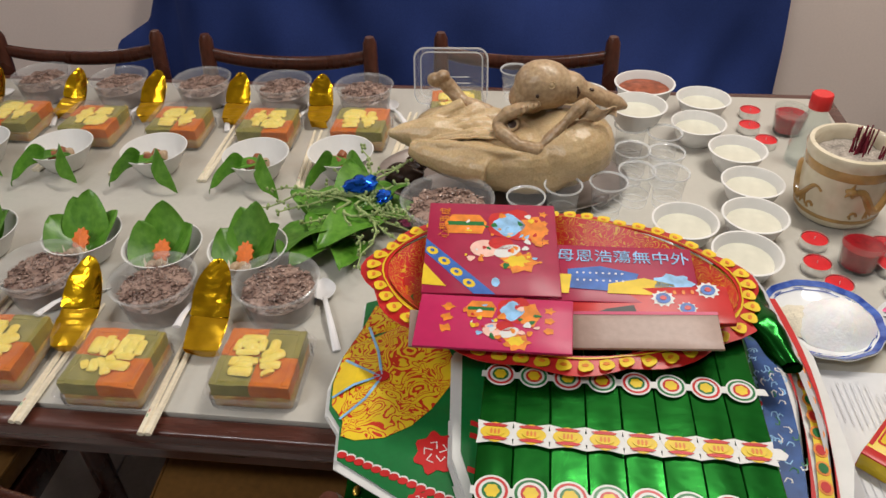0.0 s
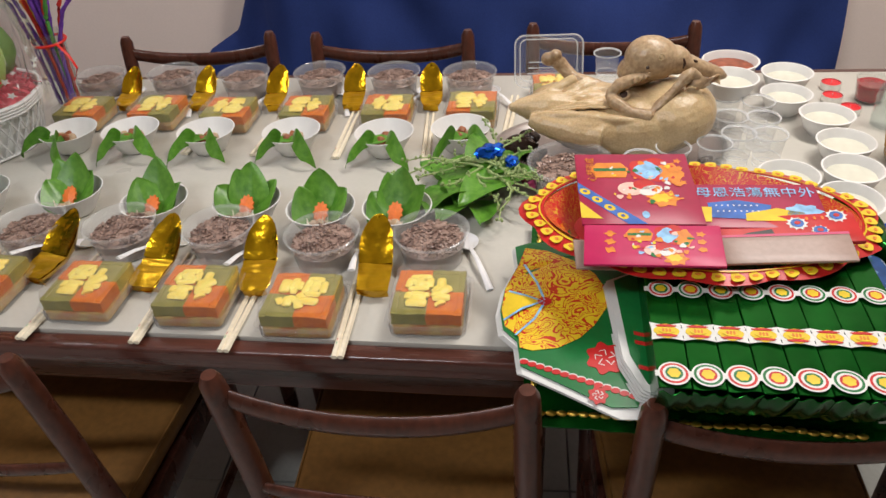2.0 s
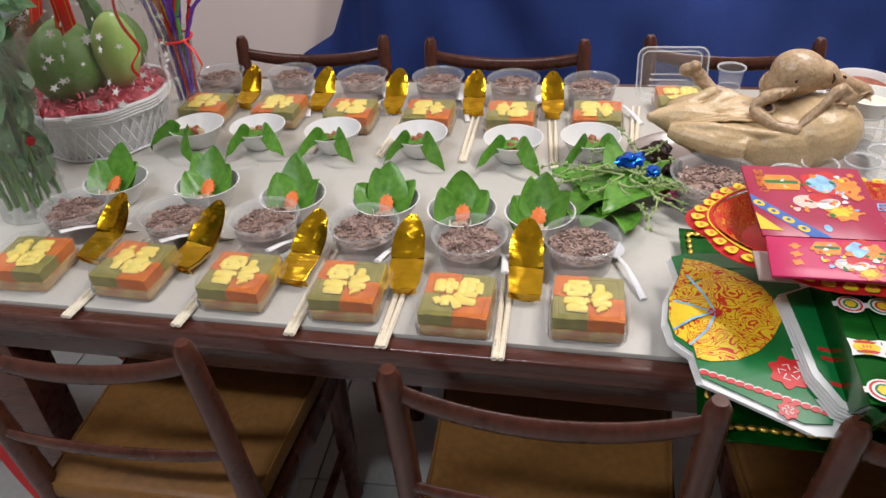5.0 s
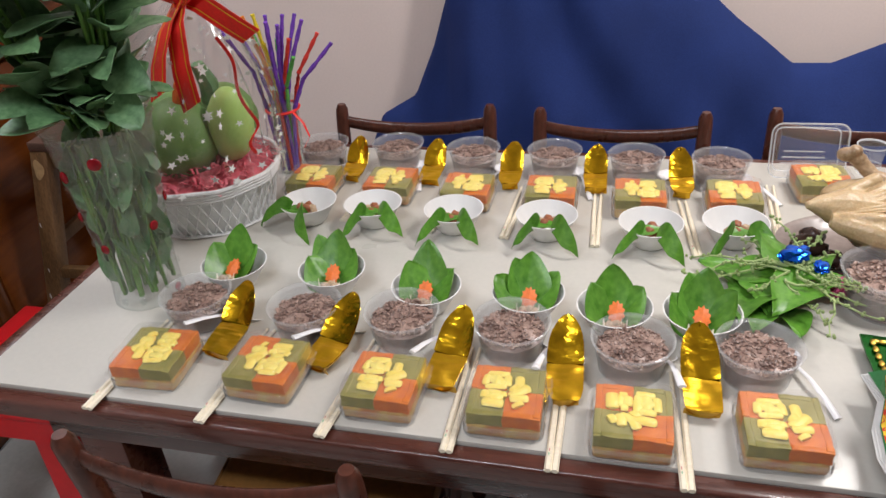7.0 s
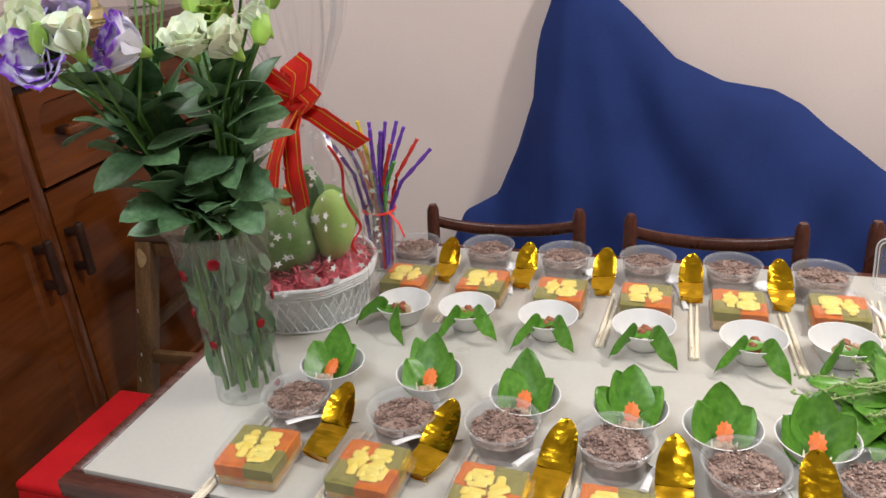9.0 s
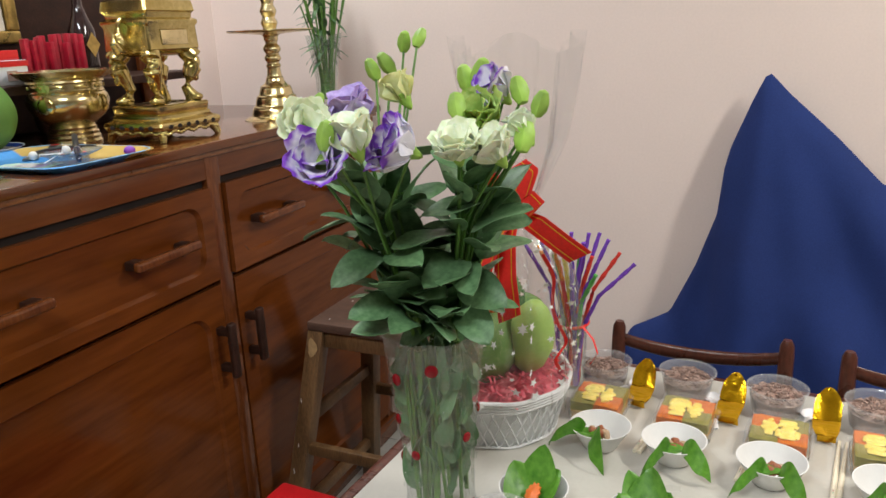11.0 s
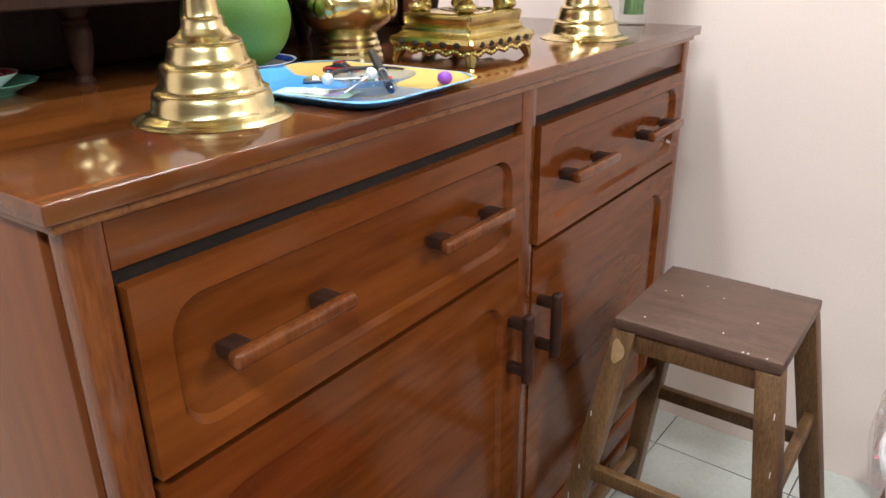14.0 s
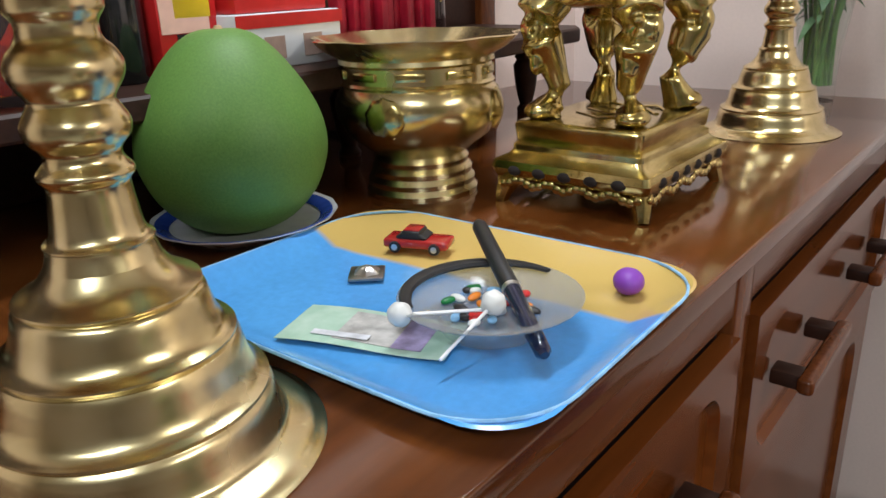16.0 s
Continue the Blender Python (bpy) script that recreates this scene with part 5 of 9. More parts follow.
for u, v in ((1.828, 0.736), (1.845, 0.682), (1.846, 0.389), (1.834, 0.332), (1.850, 0.288), (1.940, 0.384), (1.934, 0.335), (1.928, 0.285)):
    copy_thing(tc, on_table(u, v, u * 900))


def glass_candle():
    t = thing("glass_candle", "small clear glass filled with shiny red candle wax", "candle", group="red glass candles")
    g = part("glass", lathe([(0, 0.0), (0.023, 0.0), (0.025, 0.003), (0.030, 0.046), (0.0305, 0.0475), (0.029, 0.0475), (0.0235, 0.006), (0, 0.006)], 36), M_GLASS, t, "clear glass cup")
    g.visible_shadow = False
    part("wax", lathe([(0, 0.0055), (0.0236, 0.0055), (0.0276, 0.0365), (0.020, 0.0352), (0, 0.0358)], 32), M_REDGEL, t)
    return t


gc = glass_candle()
gc.matrix_basis = on_table(1.896, 0.738)
copy_thing(gc, on_table(1.893, 0.345))


def liquor_bottle():
    t = thing("liquor_bottle", "small clear glass liquor bottle with a red screw cap", "bottle", on_table(1.895, 0.628))
    b = part("bottle", lathe([(0, 0), (0.029, 0), (0.031, 0.003), (0.031, 0.06), (0.028, 0.075), (0.017, 0.092), (0.0135, 0.1), (0.0135, 0.108), (0.012, 0.108), (0.012, 0.1), (0.026, 0.074), (0.029, 0.06), (0.029, 0.004), (0, 0.003)], 36), M_GLASS, t, "clear glass")
    b.visible_shadow = False
    w = part("liquor", lathe([(0, 0.004), (0.0285, 0.004), (0.0285, 0.056), (0, 0.056)], 32), M_WATERG, t)
    w.visible_shadow = False
    part("cap", lathe([(0, 0.103), (0.0165, 0.103), (0.017, 0.105), (0.0165, 0.126), (0.015, 0.128), (0, 0.128)], 36, lambda a, k: 1 + 0.02 * math.cos(24 * a)), M_REDCAP, t, "red ridged screw cap")


liquor_bottle()


def incense_urn():
    t = thing("incense_urn", "cream glazed ceramic incense urn with tan dragon relief", "incense urn", on_table(1.902, 0.485, 20))
    prof = [(0, 0), (0.050, 0), (0.056, 0.004), (0.060, 0.013), (0.060, 0.030), (0.0605, 0.085), (0.0605, 0.098), (0.0635, 0.103), (0.0645, 0.112), (0.062, 0.118), (0.056, 0.119), (0.0515, 0.113), (0.0515, 0.094), (0, 0.094)]
    part("pot", lathe(prof, 56), M_URN, t)
    part("tan_band", lathe([(0.0608, 0.084), (0.0614, 0.0855), (0.0614, 0.0995), (0.0608, 0.101)], 56), M_URNTAN, t)
    part("tan_band", lathe([(0.0603, 0.015), (0.0609, 0.016), (0.0609, 0.020), (0.0603, 0.021)], 56), M_URNTAN, t)
    rr = 0.0603
    for k in range(2):
        a0 = radians(180 * k - 120)
        on_pot = lambda q, z, out=0.0: ((rr + out) * math.cos(a0 + q), (rr + out) * math.sin(a0 + q), z)
        way = lambda s: (2.5 * s, 0.055 + 0.017 * math.sin(4.6 * math.pi * s + 0.5) - 0.008 * s)
        bm = tube([on_pot(*way(i / 47)) for i in range(48)], [0.0018 + 0.0055 * math.sin(math.pi * min(1, 0.10 + 0.95 * i / 47)) ** 0.7 for i in range(48)], 8)
        d = part("dragon_relief", bm, M_URNTAN, t, "raised tan dragon relief")
        hq, hz = way(0.02)
        hd = bmesh.new()
        merge(hd, ellipsoid(on_pot(hq - 0.06, hz + 0.004), (0.008, 0.008, 0.006)))
        for dq, dz in ((-0.20, 0.006), (-0.16, -0.006), (-0.02, 0.016)):
            merge(hd, tube([on_pot(hq - 0.06, hz + 0.004), on_pot(hq + dq, hz + dz)], [0.0045, 0.0012], 6))
        part("dragon_head", hd, M_URNTAN, d)
        for s in (0.22, 0.40, 0.62, 0.82):
            q, z = way(s)
            for dq, dz in ((0.10, -0.018), (-0.06, -0.020)):
                part("dragon_claw", tube([on_pot(q, z), on_pot(q + dq * 0.6, z + dz * 0.6), on_pot(q + dq * 1.3, z + dz)], [0.0034, 0.0026, 0.0012], 6), M_URNTAN, d)
        for i in range(6):
            q = 0.2 + 0.42 * i
            part("cloud_scroll", tube([on_pot(q + 0.08 * math.cos(w), 0.030 + 0.005 * math.sin(w)) for w in np.linspace(0, 4.5, 10)], [0.0022] * 9 + [0.001], 6), M_URNTAN, d)
    bm = lathe([(0, 0.099), (0.012, 0.0985), (0.025, 0.098), (0.038, 0.0975), (0.0512, 0.096), (0.0512, 0.09)], 40)
    for v in bm.verts:
        v.co.z += 0.004 * noise.noise(v.co * 120)
    part("ash", bm, M_ASH, t, "grey ash and stick stubs")
    r = random.Random(4)
    for k in range(30):
        cx, cy = (0.012, 0.0) if k < 24 else (0.03, -0.025)
        x, y = cx + r.gauss(0, 0.006), cy + r.gauss(0, 0.006)
        hgt = r.uniform(0.118, 0.145)
        part("incense_stub", tube([(x, y, 0.095), (x + r.uniform(-0.004, 0.004), y + r.uniform(-0.004, 0.004), hgt)], 0.0012, 6), M_INCENSE, t)


incense_urn()


def rice_salt_plate():
    t = thing("rice_and_salt_plate", "blue-rimmed white china plate holding raw rice and salt", "plate", on_table(1.802, 0.207, 10))
    R = 0.074
    wv = lambda a, k: 1 + (0.012 * math.cos(12 * a) if k > 3 else 0)
    part("china", lathe([(0, 0.0), (0.036, 0.0), (0.037, 0.003), (0.055, 0.009), (R, 0.021), (R, 0.0225), (0.054, 0.0115), (0.035, 0.0055), (0, 0.0055)], 60, wv), M_CHINA, t)
    band = lambda r0, r1: lathe([(r, 0.0128 + 0.0110 * (r - 0.054) / 0.020) for r in np.linspace(r0, r1, 4)], 60, lambda a, k: 1 + 0.012 * math.cos(12 * a))
    part("blue_rim_band", band(0.0655, 0.0730), M_BLUEWASH, t, "blue painted rim")
    part("blue_rim_line", band(0.0605, 0.0615), M_BLUEWASH, t)
    for k in range(12):
        a = radians(30 * k)
        part("blue_scroll", tube([(0.0632 * math.cos(a + 0.10 * q) + 0.0, 0.0632 * math.sin(a + 0.10 * q), 0.0182 + 0.0004 * math.sin(q)) for q in np.linspace(-1.2, 1.2, 7)], [0.0003, 0.0008, 0.0011, 0.0006, 0.0011, 0.0008, 0.0003], 5, 0.3), M_BLUEWASH, t)
    for nm, x, y, s, m, hh in (("salt", 0.020, -0.006, 0.052, M_SALT, 0.040), ("raw_rice", -0.02, 0.012, 0.034, M_RAWRICE, 0.014)):
        bm = lathe([(0, hh), (0.3, hh * 0.92), (0.6, hh * 0.65), (0.85, hh * 0.3), (1.0, 0.0)], 36)
        for v in bm.verts:
            v.co.x, v.co.y = v.co.x * s + x, v.co.y * s * 0.9 + y
            v.co += noise.noise_vector(v.co * 110) * 0.003
            v.co.z = max(v.co.z, 0) + 0.007
        part(nm, bm, m, t)


rice_salt_plate()


def tea_plate():
    t = thing("tea_plate", "small white china saucer heaped with dry tea leaves", "saucer", on_table(1.925, 0.205, 0))
    part("china", lathe([(0, 0.0), (0.026, 0.0), (0.04, 0.006), (0.055, 0.016), (0.055, 0.0175), (0.039, 0.008), (0, 0.005)], 44), M_CHINA, t)
    bm = bmesh.new()
    r = random.Random(8)
    for _ in range(260):
        q, a = 0.041 * math.sqrt(r.random()), r.uniform(0, 6.28)
        x, y, z = q * math.cos(a), q * math.sin(a), 0.009 + 0.014 * (1 - (q / 0.043) ** 2) + r.uniform(-0.002, 0.003)
        b, ln = r.uniform(0, 6.28), r.uniform(0.005, 0.010)
        merge(bm, tube([(x - ln * math.cos(b), y - ln * math.sin(b), z), (x, y, z + r.uniform(-0.002, 0.002)), (x + ln * math.cos(b), y + ln * math.sin(b), z + r.uniform(-0.003, 0.003))], [0.0006, 0.0012, 0.0006], 5))
    tagged(part("tea_leaf_heap", bm, M_TEA, t, "dark dry tea leaves"), kind="stuff")
    for k in range(4):
        a = radians(70 + 22 * k)
        part("pink_flower_mark", lathe([(0, 0.0005), (0.005, 0.0003), (0.0055, 0)], 12), M_PINKFOIL, t).matrix_basis = pose(0.049 * math.cos(a), 0.049 * math.sin(a), 0.0142, 0, 0, 0)


tea_plate()


# ---------------------------------------------------------------- printed sheet and incense box
def printed_sheet():
    t = thing("printed_sheet", "white paper sheet with lines of small grey print", "paper", on_table(1.85, 0.003, 0, TOP + 0.0004))
    part("sheet", sheet(lambda u, v: (-0.13 + 0.27 * u + 0.01 * v, -0.135 + 0.27 * v, 0.0012 + 0.0015 * math.sin(5 * u + 3 * v) - (0.02 * max(0, 0.1 - v) / 0.1)), 24, 24, 0.0003), M_PAPER, t)
    r = random.Random(5)
    for j in range(26):
        x = -0.075 + 0.0078 * j
        for a, b in ((0.045, 0.118), (-0.12, -0.005)):
            y0, y1 = a + r.uniform(0, 0.008), b - r.uniform(0, 0.02)
            part("print_line", box(0.0011, y1 - y0, 0.0002, 0, (x, (y0 + y1) / 2, 0.0034)), M_INK, t, smooth=False)


printed_sheet()


def incense_box():
    t = thing("incense_box", "flat yellow and red cardboard incense box with lotus print", "box", on_table(1.80, -0.02, -40, TOP + 0.004))
    w, L, h = 0.052, 0.21, 0.022
    part("carton", box(w, L, h, 0.0015, (0, L / 2, 0)), M_YELLOWPR, t)
    part("red_end_band", box(w + 0.0008, 0.014, h + 0.0008, 0.0015, (0, 0.0072, -0.0003)), M_REDPR, t)
    for x in (-0.0235, 0.0235):
        part("red_edge", box(0.004, L - 0.02, 0.0006, 0, (x, L / 2 + 0.008, h)), M_REDPR, t)
    part("label_panel", plate(rounded(0.036, 0.055, 0.002), 0.0006, z=h), M_YELLOWPR, t).matrix_basis = pose(0, 0.055, 0)
    part("label_frame", plate(rounded(0.040, 0.060, 0.003), 0.0003, z=h), M_REDPR, t).matrix_basis = pose(0, 0.055, 0)
    for k in range(7):
        a = radians(-60 + 20 * k)
        part("lotus_petal", plate([(0.0022 * math.cos(q), 0.0075 * math.sin(q)) for q in np.linspace(0, 6.28, 12, endpoint=False)], 0.0004, z=h + 0.0006), M_PINKFOIL, t).matrix_basis = Matrix.Translation((0, 0.052, 0)) @ Matrix.Rotation(-a, 4, "Z") @ Matrix.Translation((0, 0.008, 0))
    part("leaf_print", plate([(0.014 * math.cos(q), 0.006 * math.sin(q)) for q in np.linspace(0, 6.28, 16, endpoint=False)], 0.0003, z=h + 0.0006), M_GREENPR, t).matrix_basis = pose(0, 0.047, 0)
    part("title_bar", box(0.024, 0.006, 0.0004, 0, (0, 0.077, h + 0.0006)), M_REDPR, t)
    part("name_bar", box(0.026, 0.003, 0.0004, 0, (0, 0.032, h + 0.0006)), M_BLACKPR, t)
    for k in range(5):
        part("sepia_panel", box(0.034, 0.016, 0.0005, 0, (0, 0.098 + 0.021 * k, h + 0.0002)), M_ORANGEPR, t)


incense_box()


# ---------------------------------------------------------------- pile of paper offerings
M_CRIMSON = mat("crimson_print", (0.34, 0.010, 0.055), rough=0.36, vary=0.1, scale=12, bump=0.05)


def print_on(parent, name, outline, x, y, z, material, turn=0.0, thick=0.0001, label=""):
    o = part(name, plate(outline, thick), material, parent, label, smooth=False)
    o.matrix_basis = pose(x, y, 0.0004 + 0.15 * (z - 0.0012), 0, 0, turn)
    return o


def foil_bag():
    t = thing("green_foil_bag", "shiny green foil paper packet edged with gold braid", "foil packet", on_table(1.245, -0.115, -2, TOP))
    W, L = 0.40, 0.39

    def f(u, v):
        z = 0.022 + 0.006 * noise.noise(Vector((u * 5, v * 5, 2))) + 0.002 * noise.noise(Vector((u * 22, v * 22, 5)))
        over = max(0, 0.115 - L * v) / 0.115
        z -= 0.028 * over ** 1.5
        return (W * u + 0.012 * (1 - v), L * v, z)

    part("packet", sheet(f, 60, 60, 0.004), M_GREENFOIL, t)
    for k in range(30):
        u = k / 29
        p = f(0.02 + 0.9 * u, 0.035)
        part("braid_bead", ellipsoid((0, 0, 0), (0.0065, 0.004, 0.003)), M_GOLDBRAID, t).matrix_basis = pose(p[0], p[1], p[2] + 0.003)
    for k in range(24):
        p = f(0.03, 0.05 + 0.9 * k / 23)
        part("braid_bead", ellipsoid((0, 0, 0), (0.004, 0.0065, 0.003)), M_GOLDBRAID, t).matrix_basis = pose(p[0], p[1], p[2] + 0.003)
    for k in range(8):
        p = f(0.04 + 0.16 * k / 7, 0.955)
        part("braid_bead", ellipsoid((0, 0, 0), (0.0065, 0.004, 0.003)), M_GOLDBRAID, t).matrix_basis = pose(p[0], p[1], p[2] + 0.003)


foil_bag()


def paper_robe():
    t = thing("paper_robe", "green printed paper robe with a large yellow phoenix pattern", "paper robe", on_table(1.222, -0.15, 0, TOP + 0.047))
    shape = [(0.01, 0.315), (0.075, 0.322), (0.17, 0.30), (0.19, 0.15), (0.18, 0.05), (0.165, 0.01), (0.135, 0.008), (0.075, 0.040), (0.028, 0.064), (0.022, 0.105), (0.002, 0.134), (-0.004, 0.172), (0.0, 0.216), (0.016, 0.262)]

    def warp(bm, z0):
        for v in bm.verts:
            x, y = v.co.x, v.co.y
            v.co.z += 0.018 * max(0, 0.16 - y) * -0.9 + 0.006 * math.sin(9 * y) - 0.012 * max(0, 0.03 - x) / 0.03

    def layer(name, outline, z, m, label="", thick=0.0012):
        bm = plate(outline, thick, z=z)
        bmesh.ops.triangulate(bm, faces=bm.faces[:])
        bmesh.ops.subdivide_edges(bm, edges=[e for e in bm.edges if e.calc_length() > 0.03], cuts=2)
        warp(bm, z)
        return part(name, bm, m, t, label, smooth=False)

    cx, cy = 0.085, 0.165
    inset = [(cx + (x - cx) * 0.93, cy + (y - cy) * 0.955) for x, y in shape]
    for k in range(4):
        layer("paper_layer", [(x + 0.002 * k, y - 0.002 * k) for x, y in shape], -0.004 + 0.0018 * k, M_WHITEPR, "white paper edge")
    layer("green_face", inset, 0.0042, M_GREENPR)
    big = [(0.030, 0.296), (0.060, 0.290), (0.095, 0.268), (0.122, 0.240), (0.136, 0.205), (0.134, 0.170), (0.118, 0.138), (0.100, 0.115), (0.075, 0.098), (0.045, 0.092), (0.030, 0.096), (0.028, 0.115), (0.010, 0.140), (0.004, 0.172), (0.007, 0.214), (0.022, 0.258)]
    layer("yellow_motif", big, 0.0057, M_PHOENIX, "large yellow phoenix ornament", 0.0006)

    def inked(name, pts, rad, m, z=0.0066, flat=0.2):
        bm = tube(pts, rad, 5, flat)
        bmesh.ops.translate(bm, vec=(0, 0, z), verts=bm.verts)
        warp(bm, 0)
        part(name, bm, m, t)

    layer("plain_yellow_border", [(0.005, 0.170), (0.008, 0.150), (0.030, 0.163), (0.054, 0.178), (0.030, 0.190), (0.010, 0.205)], 0.0066, M_YELLOWPR, thick=0.0003)
    # wrapped collar with blue outlines
    for a, b, c in (((0.012, 0.205), (0.030, 0.190), (0.056, 0.178)), ((0.008, 0.150), (0.030, 0.163), (0.056, 0.178)), ((0.030, 0.255), (0.048, 0.215), (0.058, 0.180)), ((0.024, 0.118), (0.046, 0.145), (0.058, 0.176))):
        inked("blue_line", [(*a, 0), (*b, 0), (*c, 0)], 0.0017, M_LTBLUE, 0.0070, 0.25)
    layer("red_jewel", [(0.058 + x, 0.178 + y) for x, y in blob(0.009, 0.008, 16)], 0.0067, M_REDPR, thick=0.0006)
    for cx2, cy2, s in ((0.128, 0.085, 0.020), (0.118, 0.030, 0.010)):
        layer("red_cloud", [(cx2 + x, cy2 + y) for x, y in blob(s, s * 1.15, 36, 0.14, 7)], 0.0057, M_REDPR, "red cloud ornament", 0.0006)
        for k in range(5):
            a = k * 1.25
            bm = tube([(cx2 + s * 0.2 * math.cos(a), cy2 + s * 0.2 * math.sin(a), 0), (cx2 + s * 0.6 * math.cos(a + 0.3), cy2 + s * 0.6 * math.sin(a + 0.3), 0), (cx2 + s * 0.55 * math.cos(a + 0.9), cy2 + s * 0.6 * math.sin(a + 0.9), 0)], 0.0007, 5, 0.3)
            bmesh.ops.translate(bm, vec=(0, 0, 0.0066), verts=bm.verts)
            warp(bm, 0)
            part("white_curl", bm, M_WHITEPR, t)
    for k in range(15):
        x, y = 0.036 + 0.0092 * k, 0.074 - 0.0033 * k
        layer("scallop", [(x + a, y + b) for a, b in blob(0.0052, 0.0038, 10)], 0.0056, M_REDPR, thick=0.0006)
        layer("scallop_edge", [(x + a, y + 0.0022 + b) for a, b in blob(0.0055, 0.0038, 10)], 0.0052, M_WHITEPR, thick=0.0005)


paper_robe()


def inner_robe():
    """A second folded paper robe, standing on its edge between the first and the foil box."""
    t = thing("folded_paper_robe", "folded green paper robe with red bands and white edges", "paper robe", on_table(1.35, -0.14, 0, TOP + 0.052))
    shape = [(0.0, 0.20), (0.012, 0.06), (0.03, 0.015), (0.06, 0.0), (0.07, 0.16), (0.07, 0.24)]
    for k in range(5):
        o = part("paper_layer", plate([(x + 0.0016 * k, y) for x, y in shape], 0.0012, z=0.004 * k), M_WHITEPR, t, smooth=False)
    part("green_face", plate([(0.016 + (x - 0.0) * 0.85, 0.01 + y * 0.95) for x, y in shape], 0.001, z=0.0176), M_GREENPR, t, smooth=False)
    for y in (0.045, 0.085, 0.1):
        part("red_band", plate([(0.034 - 0.02 * (y - 0.04), y), (0.073, y - 0.012), (0.073, y - 0.006), (0.034 - 0.02 * (y - 0.04), y + 0.006)], 0.0005, z=0.0187), M_REDPR, t, smooth=False)


inner_robe()


def foil_ingot_box():
    t = thing("green_foil_ingots", "row of green foil paper bars with white medallion stickers", "paper offering", on_table(1.393, -0.165, -0.5, TOP + 0.04))
    n, W, L, H = 8, 0.262, 0.24, 0.0755
    for k in range(n):
        w = W / n
        bm = box(w - 0.0005, L, H, 0.0008, (0, L / 2, 0), 1)
        bmesh.ops.subdivide_edges(bm, edges=[e for e in bm.edges if e.calc_length() > 0.02], cuts=5, use_grid_fill=True)
        for v in bm.verts:
            v.co.z += 0.0016 * noise.noise(Vector((v.co.x * 40 + k * 7, v.co.y * 18, 1)))
            v.co.y += 0.0035 * noise.noise(Vector((v.co.x * 50 + k * 5, v.co.z * 40, 4))) if v.co.y < 0.02 else 0
        for v in bm.verts:
            v.co.y += 0.055 * max(0, 1 - v.co.z / H) * max(0, 1 - v.co.y / L)
        part("foil_bar", bm, M_GREENFOIL, t).matrix_basis = pose(w * (k + 0.5), 0, 0)
    # flared foil pleats along the front
    for k in range(n):
        w = W / n
        bm = sheet(lambda u, v: (w * u, -0.003 + 0.045 * v - 0.006 * math.sin(math.pi * v) * (1 + 0.4 * math.sin(3.14 * u)) + 0.003 * abs(u - 0.5), (H - 0.004) * (1 - v) + 0.003 * math.sin(12 * u + k)), 8, 8, 0.001)
        part("foil_pleat", bm, M_GREENFOIL, t).matrix_basis = pose(w * k, 0, 0)
    z = H + 0.0022
    for y, name in ((0.152, "far"), (0.018, "near")):
        part("sticker_strip", plate([(x, y + s) for x, s in ((-0.002, -0.004), (W + 0.008, -0.004), (W + 0.006, 0.004), (-0.002, 0.004))], 0.0005, z=z), M_WHITEPR, t, smooth=False)
        for k in range(n):
            x = W / n * (k + 0.5)
            s = 1.0 if name == "near" else 0.92
            m = part("medallion", plate(blob(0.0158 * s, 0.0158 * s, 30), 0.0005, z=0.0003), M_WHITEPR, t, "round white sticker with rings", smooth=False)
            m.matrix_basis = pose(x, y, z, 0, 0, 3 * k)
            a, b = (M_REDPR, M_GREENPR) if k % 2 == 0 else (M_GREENPR, M_REDPR)
            for rr, mt in ((0.0138, a), (0.0112, M_WHITEPR), (0.0086, b), (0.0062, M_YELLOWPR)):
                part("ring", plate(blob(rr * s, rr * s, 30, 0.08 if rr < 0.007 else 0, 6), 0.0004, z=0.0004 + (0.016 - rr) * 0.07), mt, m, smooth=False)
    part("sticker_strip", plate([(0.0, 0.074), (W + 0.006, 0.074), (W + 0.010, 0.080), (W + 0.004, 0.086), (0.0, 0.086)], 0.0005, z=z), M_WHITEPR, t, smooth=False)
    for k in range(n):
        x = W / n * (k + 0.5) - 0.001
        m = part("ornament", plate([(0.0165 * a, 0.0135 * b) for a, b in ((-1, 1), (-0.3, 0.8), (0.3, 0.8), (1, 1), (0.9, 0.0), (1, -1), (0.3, -0.8), (-0.3, -0.8), (-1, -1), (-0.9, 0))], 0.0005, z=0.0003), M_WHITEPR, t, "white sticker with gold ornament", smooth=False)
        m.matrix_basis = pose(x, 0.080, z)
        part("gold_field", plate(blob(0.0125, 0.0105, 24, 0.08, 4), 0.0004, z=0.0010), M_YELLOWPR, m, smooth=False)
        for s in (-1, 1):
            part("red_wing", plate([(0.0115 * a, 0.0075 * s + 0.0022 * b) for a, b in ((-1, 0.3), (-0.4, 1), (0.4, 1), (1, 0.3), (0.7, -0.7), (-0.7, -0.7))], 0.0004, z=0.0015), M_REDPR, m, smooth=False)
        part("gold_core", plate(blob(0.0085, 0.0050, 16), 0.0004, z=0.0018), M_YELLOWPR, m, smooth=False)
        for s in (-1, 0, 1):
            part("brown_mark", plate(blob(0.0012, 0.003, 8), 0.0004, z=0.0022), M_ORANGEPR, m, smooth=False).matrix_basis = pose(0.0034 * s, 0, 0)


foil_ingot_box()


